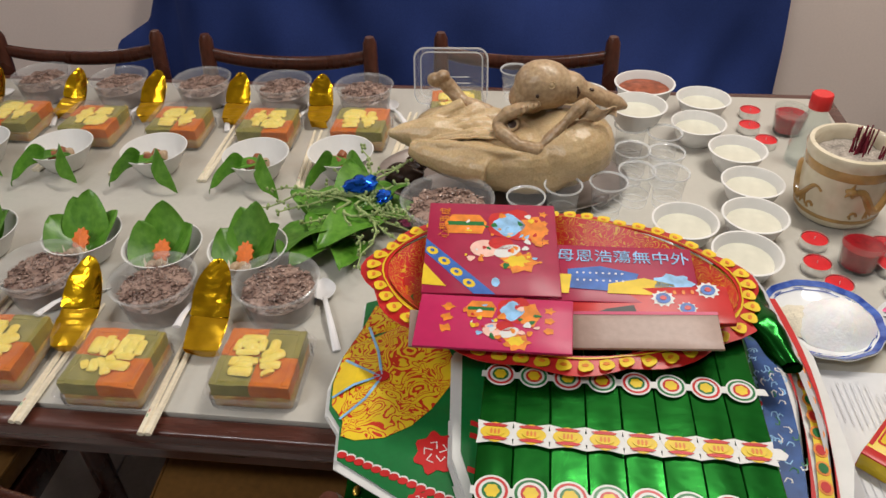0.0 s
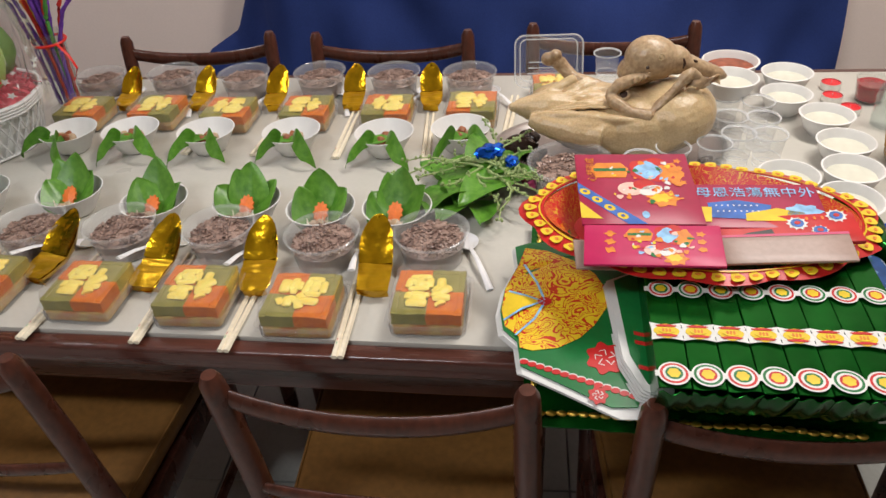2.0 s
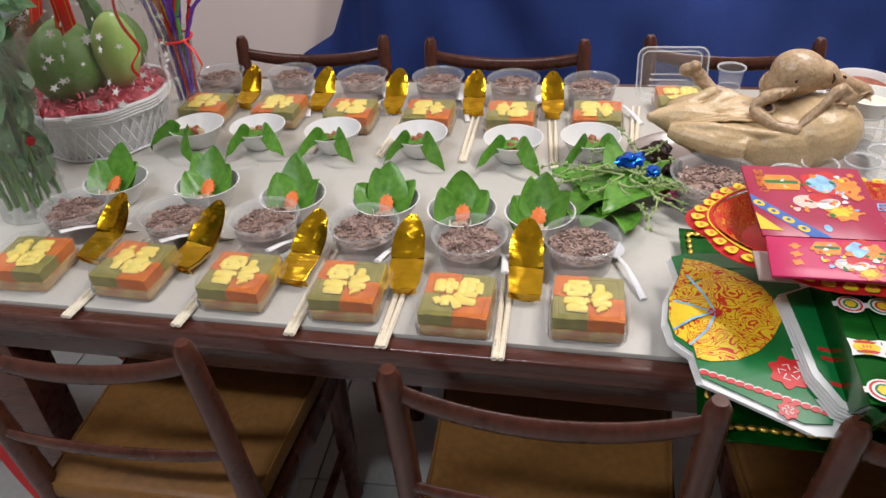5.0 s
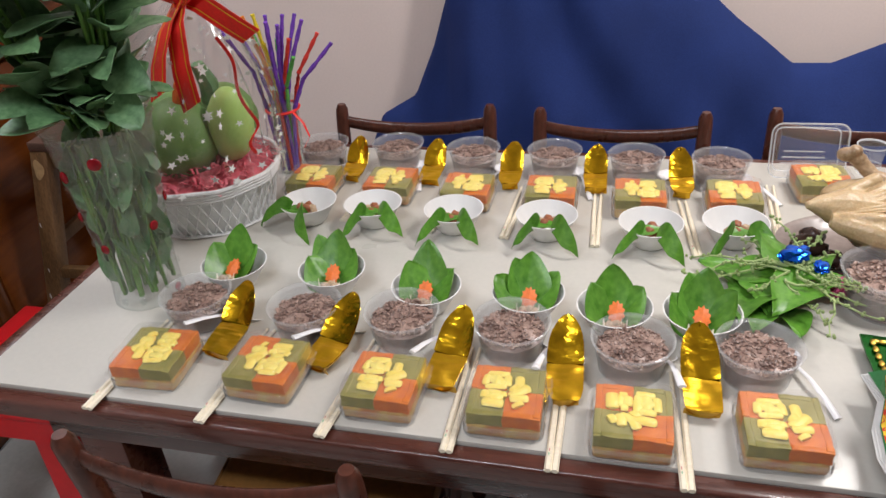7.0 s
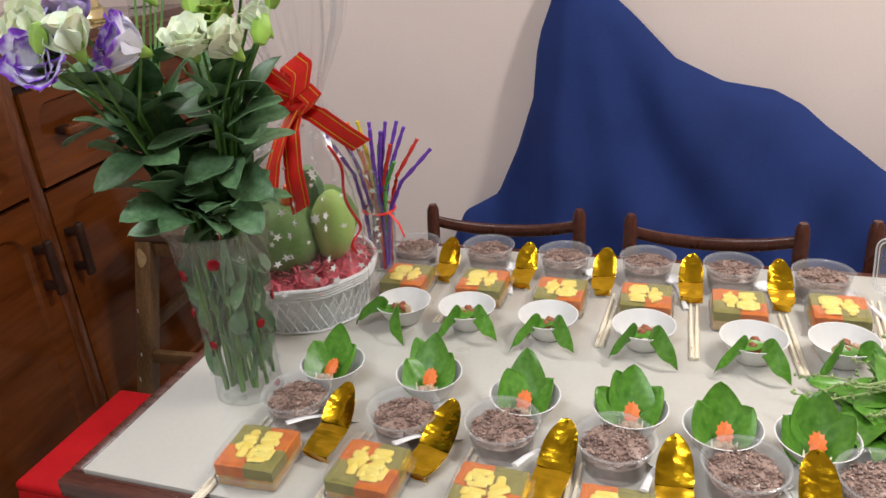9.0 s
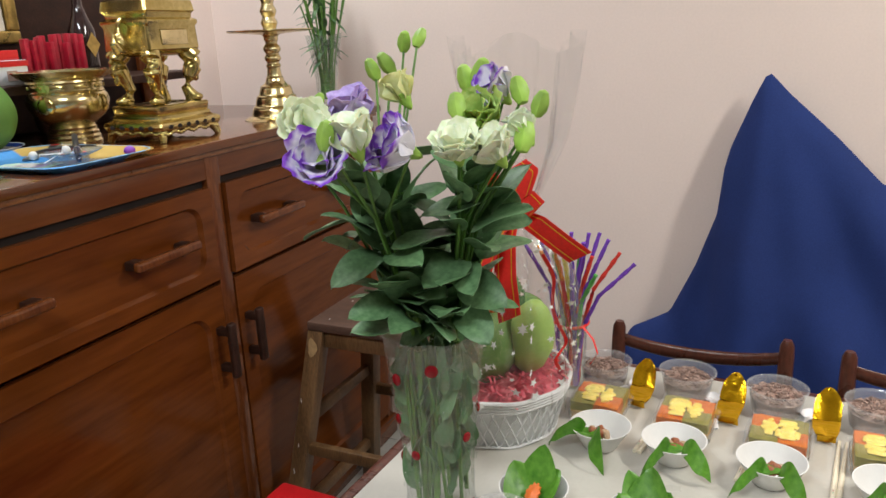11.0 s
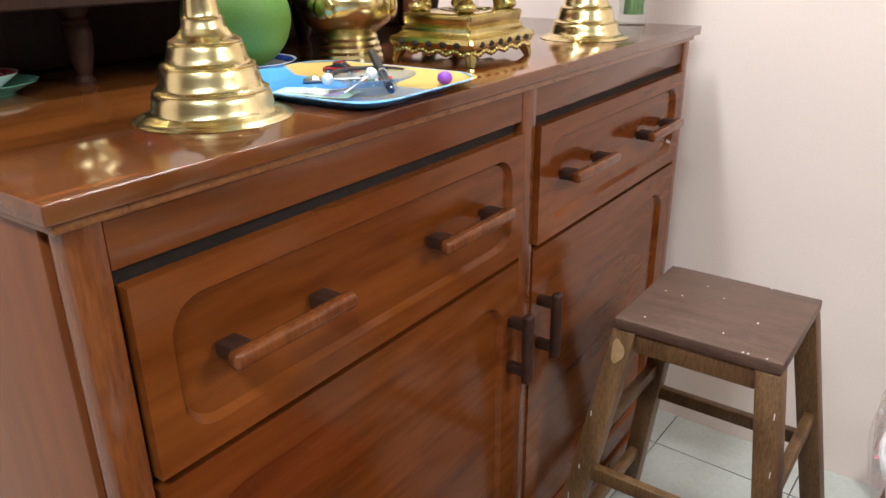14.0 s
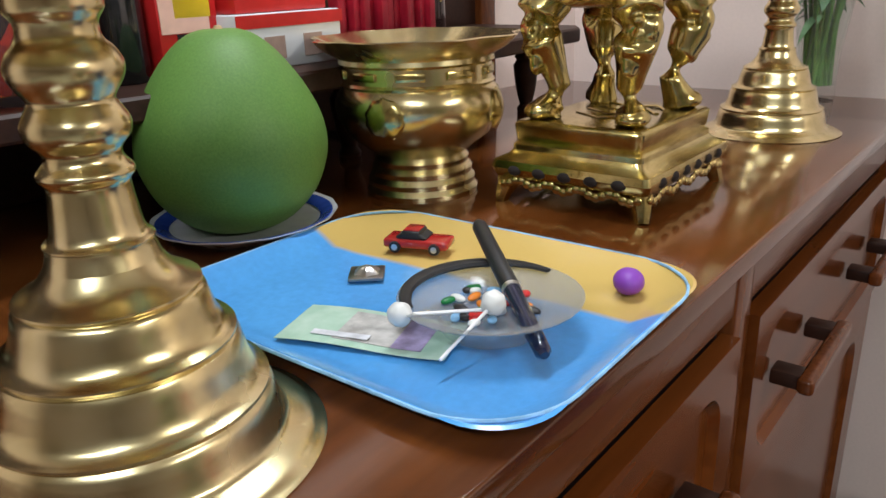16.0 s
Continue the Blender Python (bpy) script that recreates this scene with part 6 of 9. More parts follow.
def side_garment():
    """Green printed paper garment with a blue wave panel, beside the foil bars."""
    t = thing("printed_paper_garment", "green paper garment with blue wave panel and gold-ringed border", "paper garment", on_table(1.62, -0.14, -3, TOP + 0.058))
    for k in range(5):
        part("paper_layer", plate([(x + 0.0015 * k, y) for x, y in ((0.0, 0.0), (0.095, 0.012), (0.118, 0.10), (0.112, 0.24), (0.075, 0.345), (0.0, 0.34))], 0.0014, z=-0.006 + 0.0025 * k), M_WHITEPR, t, "white paper edge", smooth=False)
    part("green_face", plate([(0.0, 0.002), (0.05, 0.008), (0.06, 0.12), (0.045, 0.335), (0.0, 0.338)], 0.0012, z=0.007), M_GREENPR, t, smooth=False)
    arc = lambda u, a, b: [(a + 0.026 * math.sin(2.6 * q) - 0.01 * q, 0.012 + 0.318 * q) for q in np.linspace(0, 1, u)] + [(b + 0.026 * math.sin(2.6 * q) - 0.025 * q, 0.012 + 0.318 * q) for q in np.linspace(1, 0, u)]
    part("blue_panel", plate(arc(12, 0.030, 0.066), 0.0010, z=0.0084), M_NAVYPR, t, "dark blue wave panel", smooth=False)
    part("red_panel", plate(arc(12, 0.067, 0.073), 0.0010, z=0.0084), M_REDPR, t, smooth=False)
    part("yellow_panel", plate(arc(12, 0.0735, 0.089), 0.0010, z=0.0084), M_YELLOWPR, t, smooth=False)
    part("red_panel", plate(arc(12, 0.0895, 0.094), 0.0010, z=0.0084), M_REDPR, t, smooth=False)
    for k in range(15):
        q = 0.03 + 0.94 * k / 14
        x, y = 0.0812 + 0.026 * math.sin(2.6 * q) - 0.018 * q, 0.012 + 0.318 * q
        o = part("gold_ring", plate(blob(0.0068, 0.0085, 14), 0.0005, z=0.0095), M_ORANGEPR, t, smooth=False)
        o.matrix_basis = pose(x, y, 0)
        part("ring_field", plate(blob(0.0045, 0.006, 12), 0.0004, z=0.0101), M_GREENPR if k % 2 else M_REDPR, o, smooth=False)
    r = random.Random(3)
    for k in range(64):
        q = r.random()
        x, y = 0.049 + 0.026 * math.sin(2.6 * q) - 0.015 * q + r.uniform(-0.018, 0.014), 0.02 + 0.30 * q
        ph = r.uniform(0, 6.28)
        pts = [(x + 0.006 * s * math.cos(ph + 4 * s), y + 0.008 * s * math.sin(ph + 4 * s), 0.0098) for s in (0, 0.25, 0.5, 0.75, 1)]
        part("wave_curl", tube(pts, [0.0004, 0.0008, 0.0010, 0.0008, 0.0004], 5, 0.25), (M_LTBLUE, M_WHITEPR, M_LTBLUE, M_GREENPR)[k % 4], t)
    for y in (0.11, 0.14, 0.17):
        o = part("blue_flower", plate(blob(0.007, 0.009, 24, 0.22, 8), 0.0006, z=0.0086), M_LTBLUE, t, smooth=False)
        o.matrix_basis = pose(0.047 - 0.008 * (y - 0.11) / 0.06, y + 0.05, 0)
        part("flower_heart", plate(blob(0.003, 0.004, 10), 0.0005, z=0.0093), M_REDPR, o, smooth=False)


side_garment()


def leaning_paper():
    t = thing("leaning_paper", "white folded paper sheet leaning along the pile", "paper", on_table(1.0, 0.0, 0, 0))
    pts = [(1.712, 0.205, 0.842), (1.728, 0.10, 0.835), (1.735, 0.0, 0.826), (1.735, -0.06, 0.815), (1.728, -0.125, 0.80)]

    def f(u, v):
        k = min(int(u * 4), 3)
        s = u * 4 - k
        a, b = Vector(pts[k]), Vector(pts[k + 1])
        p = a + (b - a) * s
        return (p.x - 1.0 + 0.042 * v * (0.5 + u) - 0.012, p.y, p.z - 0.062 * v * (0.4 + 0.6 * u))

    part("sheet", sheet(f, 24, 8, 0.0005), M_PAPER, t)


leaning_paper()


def ornate_tray():
    t = thing("paper_offering_tray", "red scalloped paper tray with gold petals and yellow sides", "paper tray", on_table(1.467, 0.119, -3, TOP + 0.105))
    rx, ry, n = 0.150, 0.120, 72
    sc = lambda a: 1 + 0.045 * abs(math.sin(3.5 * a + 0.3))
    # sides slope outward from the floor to the rim
    def side(u, v):
        a = 2 * math.pi * u
        k = 0.80 + 0.22 * v
        return (rx * k * math.cos(a) * (1 + 0.25 * abs(math.cos(a)) ** 3), ry * k * math.sin(a), 0.030 * v)
    part("red_lining", sheet(side, n, 4, 0.0008), M_BROCADE, t, "red printed lining")
    def outside(u, v):
        p = side(u, v)
        return (p[0] * 1.022, p[1] * 1.03, p[2] - 0.002)
    part("yellow_side", sheet(outside, n, 4, 0.0008), M_YELLOWPR, t, "yellow printed side")
    def rim(u, v):
        a = 2 * math.pi * u
        k = 1.02 + (0.10 + 0.075 * abs(math.sin(5.5 * a))) * v
        return (rx * k * math.cos(a) * (1 + 0.25 * abs(math.cos(a)) ** 3), ry * k * math.sin(a), 0.030 - 0.006 * v + 0.004 * math.sin(3 * a))
    part("red_rim", sheet(rim, n, 3, 0.0012), M_REDPR, t, "red scalloped rim")
    part("floor", plate([(rx * 0.81 * math.cos(a) * (1 + 0.25 * abs(math.cos(a)) ** 3), ry * 0.81 * math.sin(a)) for a in np.linspace(0, 6.283, 40, endpoint=False)], 0.0015), M_REDPR, t)
    for k in range(50):
        u = k / 50
        p = rim(u, 0.55)
        o = part("gold_petal", plate(blob(0.0074, 0.0084, 18, 0.13, 3, 1), 0.0008), M_YELLOWPR, t, smooth=False)
        o.matrix_basis = pose(p[0], p[1], p[2] + 0.0024, 0, 0, math.degrees(2 * math.pi * u) + 90)
        part("petal_heart", plate(blob(0.0035, 0.0022, 8), 0.0005, z=0.0009), M_ORANGEPR, o, smooth=False)
    def line(u, v):
        p = rim(u, 0.14 + 0.07 * v)
        return (p[0], p[1], p[2] + 0.0022)
    part("gold_line", sheet(line, n, 1, 0.0006), M_YELLOWPR, t)
    r = random.Random(2)
    for k in range(26):
        a = math.pi * (1.04 + 0.9 * k / 25)
        k2 = 0.93
        x, y = rx * k2 * math.cos(a) * (1 + 0.25 * abs(math.cos(a)) ** 3), ry * k2 * math.sin(a) - 0.004
        o = part("side_ornament", plate(blob(r.uniform(0.006, 0.011), 0.006, 12, 0.25, 5, k), 0.0006), (M_REDPR, M_ORANGEPR, M_GREENPR)[k % 3], t, smooth=False)
        o.matrix_basis = Matrix.Translation((x, y, 0.017)) @ Matrix.Rotation(a + math.pi / 2, 4, "Z") @ Matrix.Rotation(radians(52), 4, "X")
    for k, a in enumerate((0.06, -0.12, 3.0, 3.2)):
        for q in range(3):
            x, y = rx * 0.98 * math.cos(a) * 1.25 - 0.016 * (1 if math.cos(a) > 0 else -1), ry * 0.98 * math.sin(a) - 0.014 + 0.016 * q
            print_on(t, "blue_mark", [(-0.005, -0.005), (0.005, -0.004), (0.004, 0.005), (0.001, 0.001), (-0.004, 0.005)], x, y, 0.028, M_LTBLUE, 30 * q)


ornate_tray()


def small_figure(t, x, y, z, s, turn):
    """Plain coloured shapes of a printed scene: vessel, round forms and fan tails."""
    m = lambda name, out, dx, dy, mt, k=0, a=0: print_on(t, name, [(p * s, q * s) for p, q in out], x + s * (dx * math.cos(turn) - dy * math.sin(turn)), y + s * (dx * math.sin(turn) + dy * math.cos(turn)), z + 0.0004 * k, mt, math.degrees(turn) + a)
    m("vessel_shape", [(-1.1, -0.9), (1.1, -0.9), (1.4, 0.2), (0.9, 1.0), (-0.9, 1.0), (-1.4, 0.2)], -2.2, 1.6, M_ORANGEPR, 0)
    m("vessel_band", [(-1.2, -0.2), (1.2, -0.2), (1.2, 0.2), (-1.2, 0.2)], -2.2, 1.7, M_GREENPR, 1)
    m("robe_shape", blob(1.7, 1.5, 18, 0.1, 5), 0.9, 1.7, M_REDPR, 0)
    m("robe_shape", blob(1.0, 1.1, 16, 0.12, 4), 0.6, 1.6, M_LTBLUE, 1)
    m("robe_shape", blob(0.9, 1.3, 16, 0.15, 5), 2.2, 1.2, M_ORANGEPR, 1)
    m("round_shape", blob(0.95, 0.8, 18), -0.9, -0.7, M_FLESHPR, 1)
    m("round_shape", blob(0.9, 0.55, 16), 0.5, -0.9, M_WHITEPR, 2, 25)
    m("round_shape", blob(0.8, 0.6, 16), 0.1, -0.2, M_REDPR, 2)
    m("fan_shape", blob(1.1, 0.9, 20, 0.22, 7), 1.2, -1.9, M_ORANGEPR, 1)
    m("fan_shape", blob(0.7, 0.5, 16, 0.22, 6), 1.1, -1.8, M_YELLOWPR, 2)


def confetti(t, x, y, z, sx, sy, n, seed):
    """Small bright shapes of a busy print."""
    r = random.Random(seed)
    for k in range(n):
        mt = (M_ORANGEPR, M_YELLOWPR, M_WHITEPR, M_REDPR, M_LTBLUE, M_ORANGEPR, M_GREENPR, M_FLESHPR)[k % 8]
        w = r.uniform(0.0018, 0.0048)
        print_on(t, "print_fleck", blob(w, w * r.uniform(0.4, 1.0), 9, 0.2, 3, k), x + sx * (r.random() - 0.5), y + sy * (r.random() - 0.5), z + 0.00003 * k, mt, r.uniform(0, 180))


def packet(name, label, w, h, at, tip, turn, material, thick=0.004):
    t = thing(name, label, "paper packet", TABLE @ pose(*at, *tip, turn), group="paper packets")
    bm = box(w, h, thick, 0.0012, (w / 2, h / 2, -thick))
    bmesh.ops.subdivide_edges(bm, edges=[e for e in bm.edges if e.calc_length() > 0.03], cuts=3, use_grid_fill=True)
    for v in bm.verts:
        v.co.z += 0.0003 * noise.noise(v.co * 22 + Vector(at))
    part("packet_body", bm, material, t)
    return t


def glyph_text(t, text, x, y, z, size, material, turn=0.0):
    cu = bpy.data.curves.new("printed_characters", "FONT")
    cu.body, cu.size, cu.extrude = text, size, 0.0002
    tmp = bpy.data.objects.new("printed_characters", cu)
    me = bpy.data.meshes.new_from_object(tmp)
    bpy.data.objects.remove(tmp)
    me.materials.append(material)
    o = new("printed_characters", me)
    o.parent, o.matrix_basis = t, pose(x, y, z, 0, 0, turn)
    return o


p1 = packet("pink_paper_packet", "magenta printed paper packet with gold and blue pictures", 0.147, 0.15, (1.323, 0.060, 0.906), (5, 1), 3, M_CRIMSON)
small_figure(p1, 0.082, 0.083, 0.0016, 0.0175, 0.0)
confetti(p1, 0.085, 0.085, 0.0030, 0.085, 0.085, 44, 3)
print_on(p1, "blue_stripe", [(0.0, 0.085), (0.0, 0.062), (0.055, 0.0), (0.078, 0.0)], 0.0, 0.0, 0.0012, M_BLUEPR)
print_on(p1, "yellow_corner", [(0.0, 0.045), (0.0, 0.012), (0.026, 0.01)], 0.0, 0.0, 0.0012, M_YELLOWPR)
for k in range(4):
    o = print_on(p1, "coin_print", blob(0.0075, 0.0055, 14), 0.008 + 0.014 * k, 0.065 - 0.0165 * k, 0.0018, M_YELLOWPR, -40)
    part("coin_hole", plate(blob(0.0028, 0.002, 8), 0.0004, z=0.0005), M_BLUEPR, o, smooth=False)
for k in range(4):
    print_on(p1, "gold_mark", blob(0.0045, 0.0045, 10, 0.3, 5, k), 0.133, 0.132 - 0.016 * k, 0.0014, M_ORANGEPR)
glyph_text(p1, "\u5fc3\u60f3\u4e8b\u6210", 0.024, 0.086, 0.0008, 0.0135, M_ORANGEPR, 90)
print_on(p1, "grey_tag", blob(0.0045, 0.007, 14), 0.078, 0.018, 0.0014, M_LTBLUE)

p2 = packet("pink_paper_packet", "bright pink printed paper packet lying on top", 0.155, 0.068, (1.323, -0.012, 0.900), (7, -2), -2, M_PINKPR)
small_figure(p2, 0.088, 0.032, 0.0016, 0.0112, 0.0)
confetti(p2, 0.085, 0.032, 0.0030, 0.075, 0.048, 32, 8)
for k in range(3):
    print_on(p2, "gold_mark", blob(0.006, 0.005, 10, 0.3, 4, k), 0.03, 0.052 - 0.014 * k, 0.0014, M_ORANGEPR)
    print_on(p2, "gold_mark", blob(0.005, 0.004, 10, 0.3, 5, k), 0.132, 0.052 - 0.013 * k, 0.0014, M_ORANGEPR)

p3 = packet("pink_paper_packet", "dark pink paper packet printed with blue characters", 0.155, 0.085, (1.457, 0.066, 0.900), (6, 0), 1, M_CRIMSON)
glyph_text(p3, "\u6bcd\u6069\u6d69\u8569\u7121\u4e2d\u5916", 0.008, 0.060, 0.0008, 0.0205, M_LTBLUE)
for out, x, y, mt, k in (([(-0.035, -0.016), (0.03, -0.02), (0.04, 0.008), (0.0, 0.018), (-0.035, 0.012)], 0.055, 0.034, M_BLUEPR, 1),
                         ([(-0.03, -0.012), (0.045, -0.012), (0.04, 0.004), (0.01, 0.012), (-0.028, 0.002)], 0.09, 0.024, M_YELLOWPR, 2),
                         (blob(0.02, 0.013, 24, 0.16, 7), 0.13, 0.03, M_LTBLUE, 2), (blob(0.010, 0.010, 16), -0.008, 0.022, M_FLESHPR, 2),
                         (blob(0.009, 0.008, 14), -0.02, 0.03, M_BLACKPR, 3), (blob(0.007, 0.007, 14), -0.024, 0.018, M_BLACKPR, 3), ([(-0.008, -0.014), (0.006, -0.014), (0.01, 0.014), (-0.004, 0.014)], 0.014, 0.024, M_YELLOWPR, 3)):
    print_on(p3, "printed_shape", out, x, y, 0.0024 + 0.0005 * k, mt)
for k in range(16):
    print_on(p3, "dot_print", blob(0.0014, 0.0014, 6), 0.03 + 0.0068 * (k % 8), 0.030 + 0.011 * (k // 8), 0.0046, M_WHITEPR)

p4 = packet("red_paper_packet", "red printed paper packet with a black and blue pattern", 0.175, 0.05, (1.468, 0.034, 0.893), (8, -2), 4, M_REDPR, 0.006)
print_on(p4, "white_patch", [(0, 0), (0.014, 0), (0.014, 0.022), (0, 0.022)], -0.006, 0.012, 0.0014, M_WHITEPR)
print_on(p4, "black_shape", [(-0.03, -0.006), (0.025, -0.01), (0.022, 0.008), (-0.005, 0.004)], 0.055, 0.018, 0.0014, M_BLACKPR)
for k, (x, y) in enumerate(((0.108, 0.034), (0.155, 0.044), (0.13, 0.02))):
    o = print_on(p4, "flower_print", blob(0.011 - 0.002 * (k > 1), 0.010 - 0.002 * (k > 1), 30, 0.16, 10), x, y, 0.0014, M_WHITEPR)
    part("flower_field", plate(blob(0.0075, 0.007, 20), 0.0004, z=0.0005), M_BLUEPR, o, smooth=False)
    part("flower_heart", plate(blob(0.0035, 0.003, 10), 0.0004, z=0.001), M_REDPR, o, smooth=False)
for k in range(10):
    print_on(p4, "gold_drop", blob(0.0018, 0.003, 8), 0.112 + 0.009 * (k % 5), 0.012 + 0.03 * (k // 5), 0.0014, M_ORANGEPR)

# stands for a translucent pinkish plastic flap, built as an opaque packet
p5 = packet("grey_card_sleeve", "pinkish-brown plastic flap shown as a plain opaque sleeve", 0.150, 0.046, (1.474, 0.006, 0.891), (10, -3), 1, M_PINKBROWN, 0.004)
print_on(p5, "pink_edge", [(0, 0), (0.15, 0), (0.15, 0.004), (0, 0.004)], 0.0, 0.041, 0.001, M_PINKPR)
p7 = packet("grey_card_sleeve", "plain grey-brown folded card in the tray", 0.060, 0.045, (1.316, 0.006, 0.880), (14, 5), 6, M_PINKBROWN, 0.003)


def foil_roll():
    t = thing("green_foil_roll", "rolled green foil wrapper lying over the pile", "foil wrapper", on_table(1.0, 0.0, 0, 0))

    def f(u, v):
        a = 2 * math.pi * v
        c = Vector((0.655, 0.172, 0.872)) + Vector((0.042, -0.145, -0.008)) * u + Vector((0.004 * math.sin(7 * u), 0, 0.003 * math.sin(11 * u)))
        r = 0.008 + 0.013 * math.sin(math.pi * (0.10 + 0.80 * u)) ** 1.3
        r *= 1 + 0.22 * noise.noise(Vector((math.cos(a) * 1.3, math.sin(a) * 1.3, u * 6))) + 0.07 * noise.noise(Vector((math.cos(a) * 4, math.sin(a) * 4, u * 16)))
        return (c.x + r * math.cos(a), c.y, c.z + 0.72 * r * math.sin(a))

    part("wrapper", sheet(f, 40, 28, 0.0), M_GREENFOIL, t)


foil_roll()


# ---------------------------------------------------------------- bunch of betel leaves and areca blossom
def betel_bunch():
    t = thing("betel_and_areca_bunch", "bunch of green betel leaves with pale areca blossom stems", "herb bunch", on_table(1.165, 0.365, 0, TOP + 0.003))
    r = random.Random(21)
    for k in range(13):
        a = r.uniform(0, 360)
        o = part("betel_leaf", leaf_mesh(r.uniform(0.075, 0.11), r.uniform(0.06, 0.085), r.uniform(0.0, 0.25), 0.15, 0.06, k), M_LEAF, t)
        o.matrix_basis = pose(r.uniform(-0.045, 0.05), r.uniform(-0.035, 0.05), 0.004 + 0.0035 * k, r.uniform(-2, 18), r.uniform(-14, 14), a)
    for k in range(22):
        a0 = r.uniform(60, 200) if k < 10 else r.uniform(-150, 40)
        x, y, z = r.uniform(-0.02, 0.03), r.uniform(-0.02, 0.03), 0.045 + r.uniform(0, 0.02)
        pts, a = [], radians(a0)
        ln = r.uniform(0.08, 0.15)
        for i in range(7):
            pts.append((x, y, max(z, 0.012)))
            a += r.uniform(-0.45, 0.45)
            x, y, z = x + ln / 6 * math.cos(a), y + ln / 6 * math.sin(a), z + r.uniform(-0.008, 0.005)
        st = part("blossom_stem", tube(pts, [0.0022, 0.002, 0.0018, 0.0016, 0.0014, 0.0012, 0.001], 6), M_SAGE, t)
        bm = bmesh.new()
        for p in pts[2:]:
            for _ in range(3):
                merge(bm, ellipsoid((p[0] + r.uniform(-0.005, 0.005), p[1] + r.uniform(-0.005, 0.005), p[2] + r.uniform(-0.002, 0.005)), (0.0022, 0.0022, 0.003)))
        tagged(part("bud_spray", bm, M_SAGE, st), kind="stuff")


betel_bunch()


def crinkled_sweet(name, label, at, material, s):
    t = thing(name, label, "wrapped sweet", on_table(*at))
    bm = bmesh.new()
    bmesh.ops.create_icosphere(bm, subdivisions=3, radius=1)
    for v in bm.verts:
        n = noise.noise(v.co * 2.3 + Vector((at[0] * 30, 0, 0)))
        v.co = Vector((v.co.x * 1.5, v.co.y, v.co.z * 0.7)) * (1 + 0.5 * n)
        v.co *= s
        v.co.z += 0.6 * s
    part("wrapper", bm, material, t)
    return t


crinkled_sweet("foil_wrapped_sweet", "crinkled shiny blue foil wrapped sweet", (1.185, 0.395, 30, TOP + 0.062), M_BLUEFOIL, 0.016)
crinkled_sweet("foil_wrapped_sweet", "small crinkled blue foil wrapped sweet", (1.222, 0.380, 80, TOP + 0.055), M_BLUEFOIL, 0.011)
crinkled_sweet("pink_wrapped_packet", "crinkled pink and clear wrapped packet", (1.262, 0.402, 30, TOP + 0.004), M_PINKFOIL, 0.018)


# ---------------------------------------------------------------- open food box behind the duck
def open_food_box():
    """A clear lid standing on edge, with a bright rim and pressed ribs."""
    t = thing("open_lid_box", "clear plastic food box lid standing open behind the table edge", "plastic box", on_table(1.278, 0.80, 2, TOP + 0.002))
    stand = Matrix.Translation((0, 0.03, 0.052)) @ Matrix.Rotation(radians(76), 4, "X")
    o = part("lid", pan(0.122, 0.088, 0.020, 0.014, 0.0008, 0.005, 0.004), M_CLEAR2, t, "thin clear lid")
    edge = rounded(0.141, 0.107, 0.020, 6)
    e = part("rim", tube([(x, y, 0.0195) for x, y in edge + edge[:1]], 0.0017, 6), M_CUPRIM, t, "bright rolled rim")
    inner = rounded(0.120, 0.086, 0.014, 6)
    f = part("fold_line", tube([(x, y, 0.0008) for x, y in inner + inner[:1]], 0.0012, 6), M_CUPRIM, t)
    ribs = [part("pressed_rib", tube([(-0.045 + 0.002 * k, -0.028 + 0.012 * k, -0.0006), (0.040 - 0.003 * k, -0.028 + 0.012 * k, -0.0006)], 0.0013, 6, 0.5), M_CUPRIM, t) for k in range(3)]
    for ob in [o, e, f] + ribs:
        ob.matrix_basis = stand
        ob.visible_shadow = False


open_food_box()


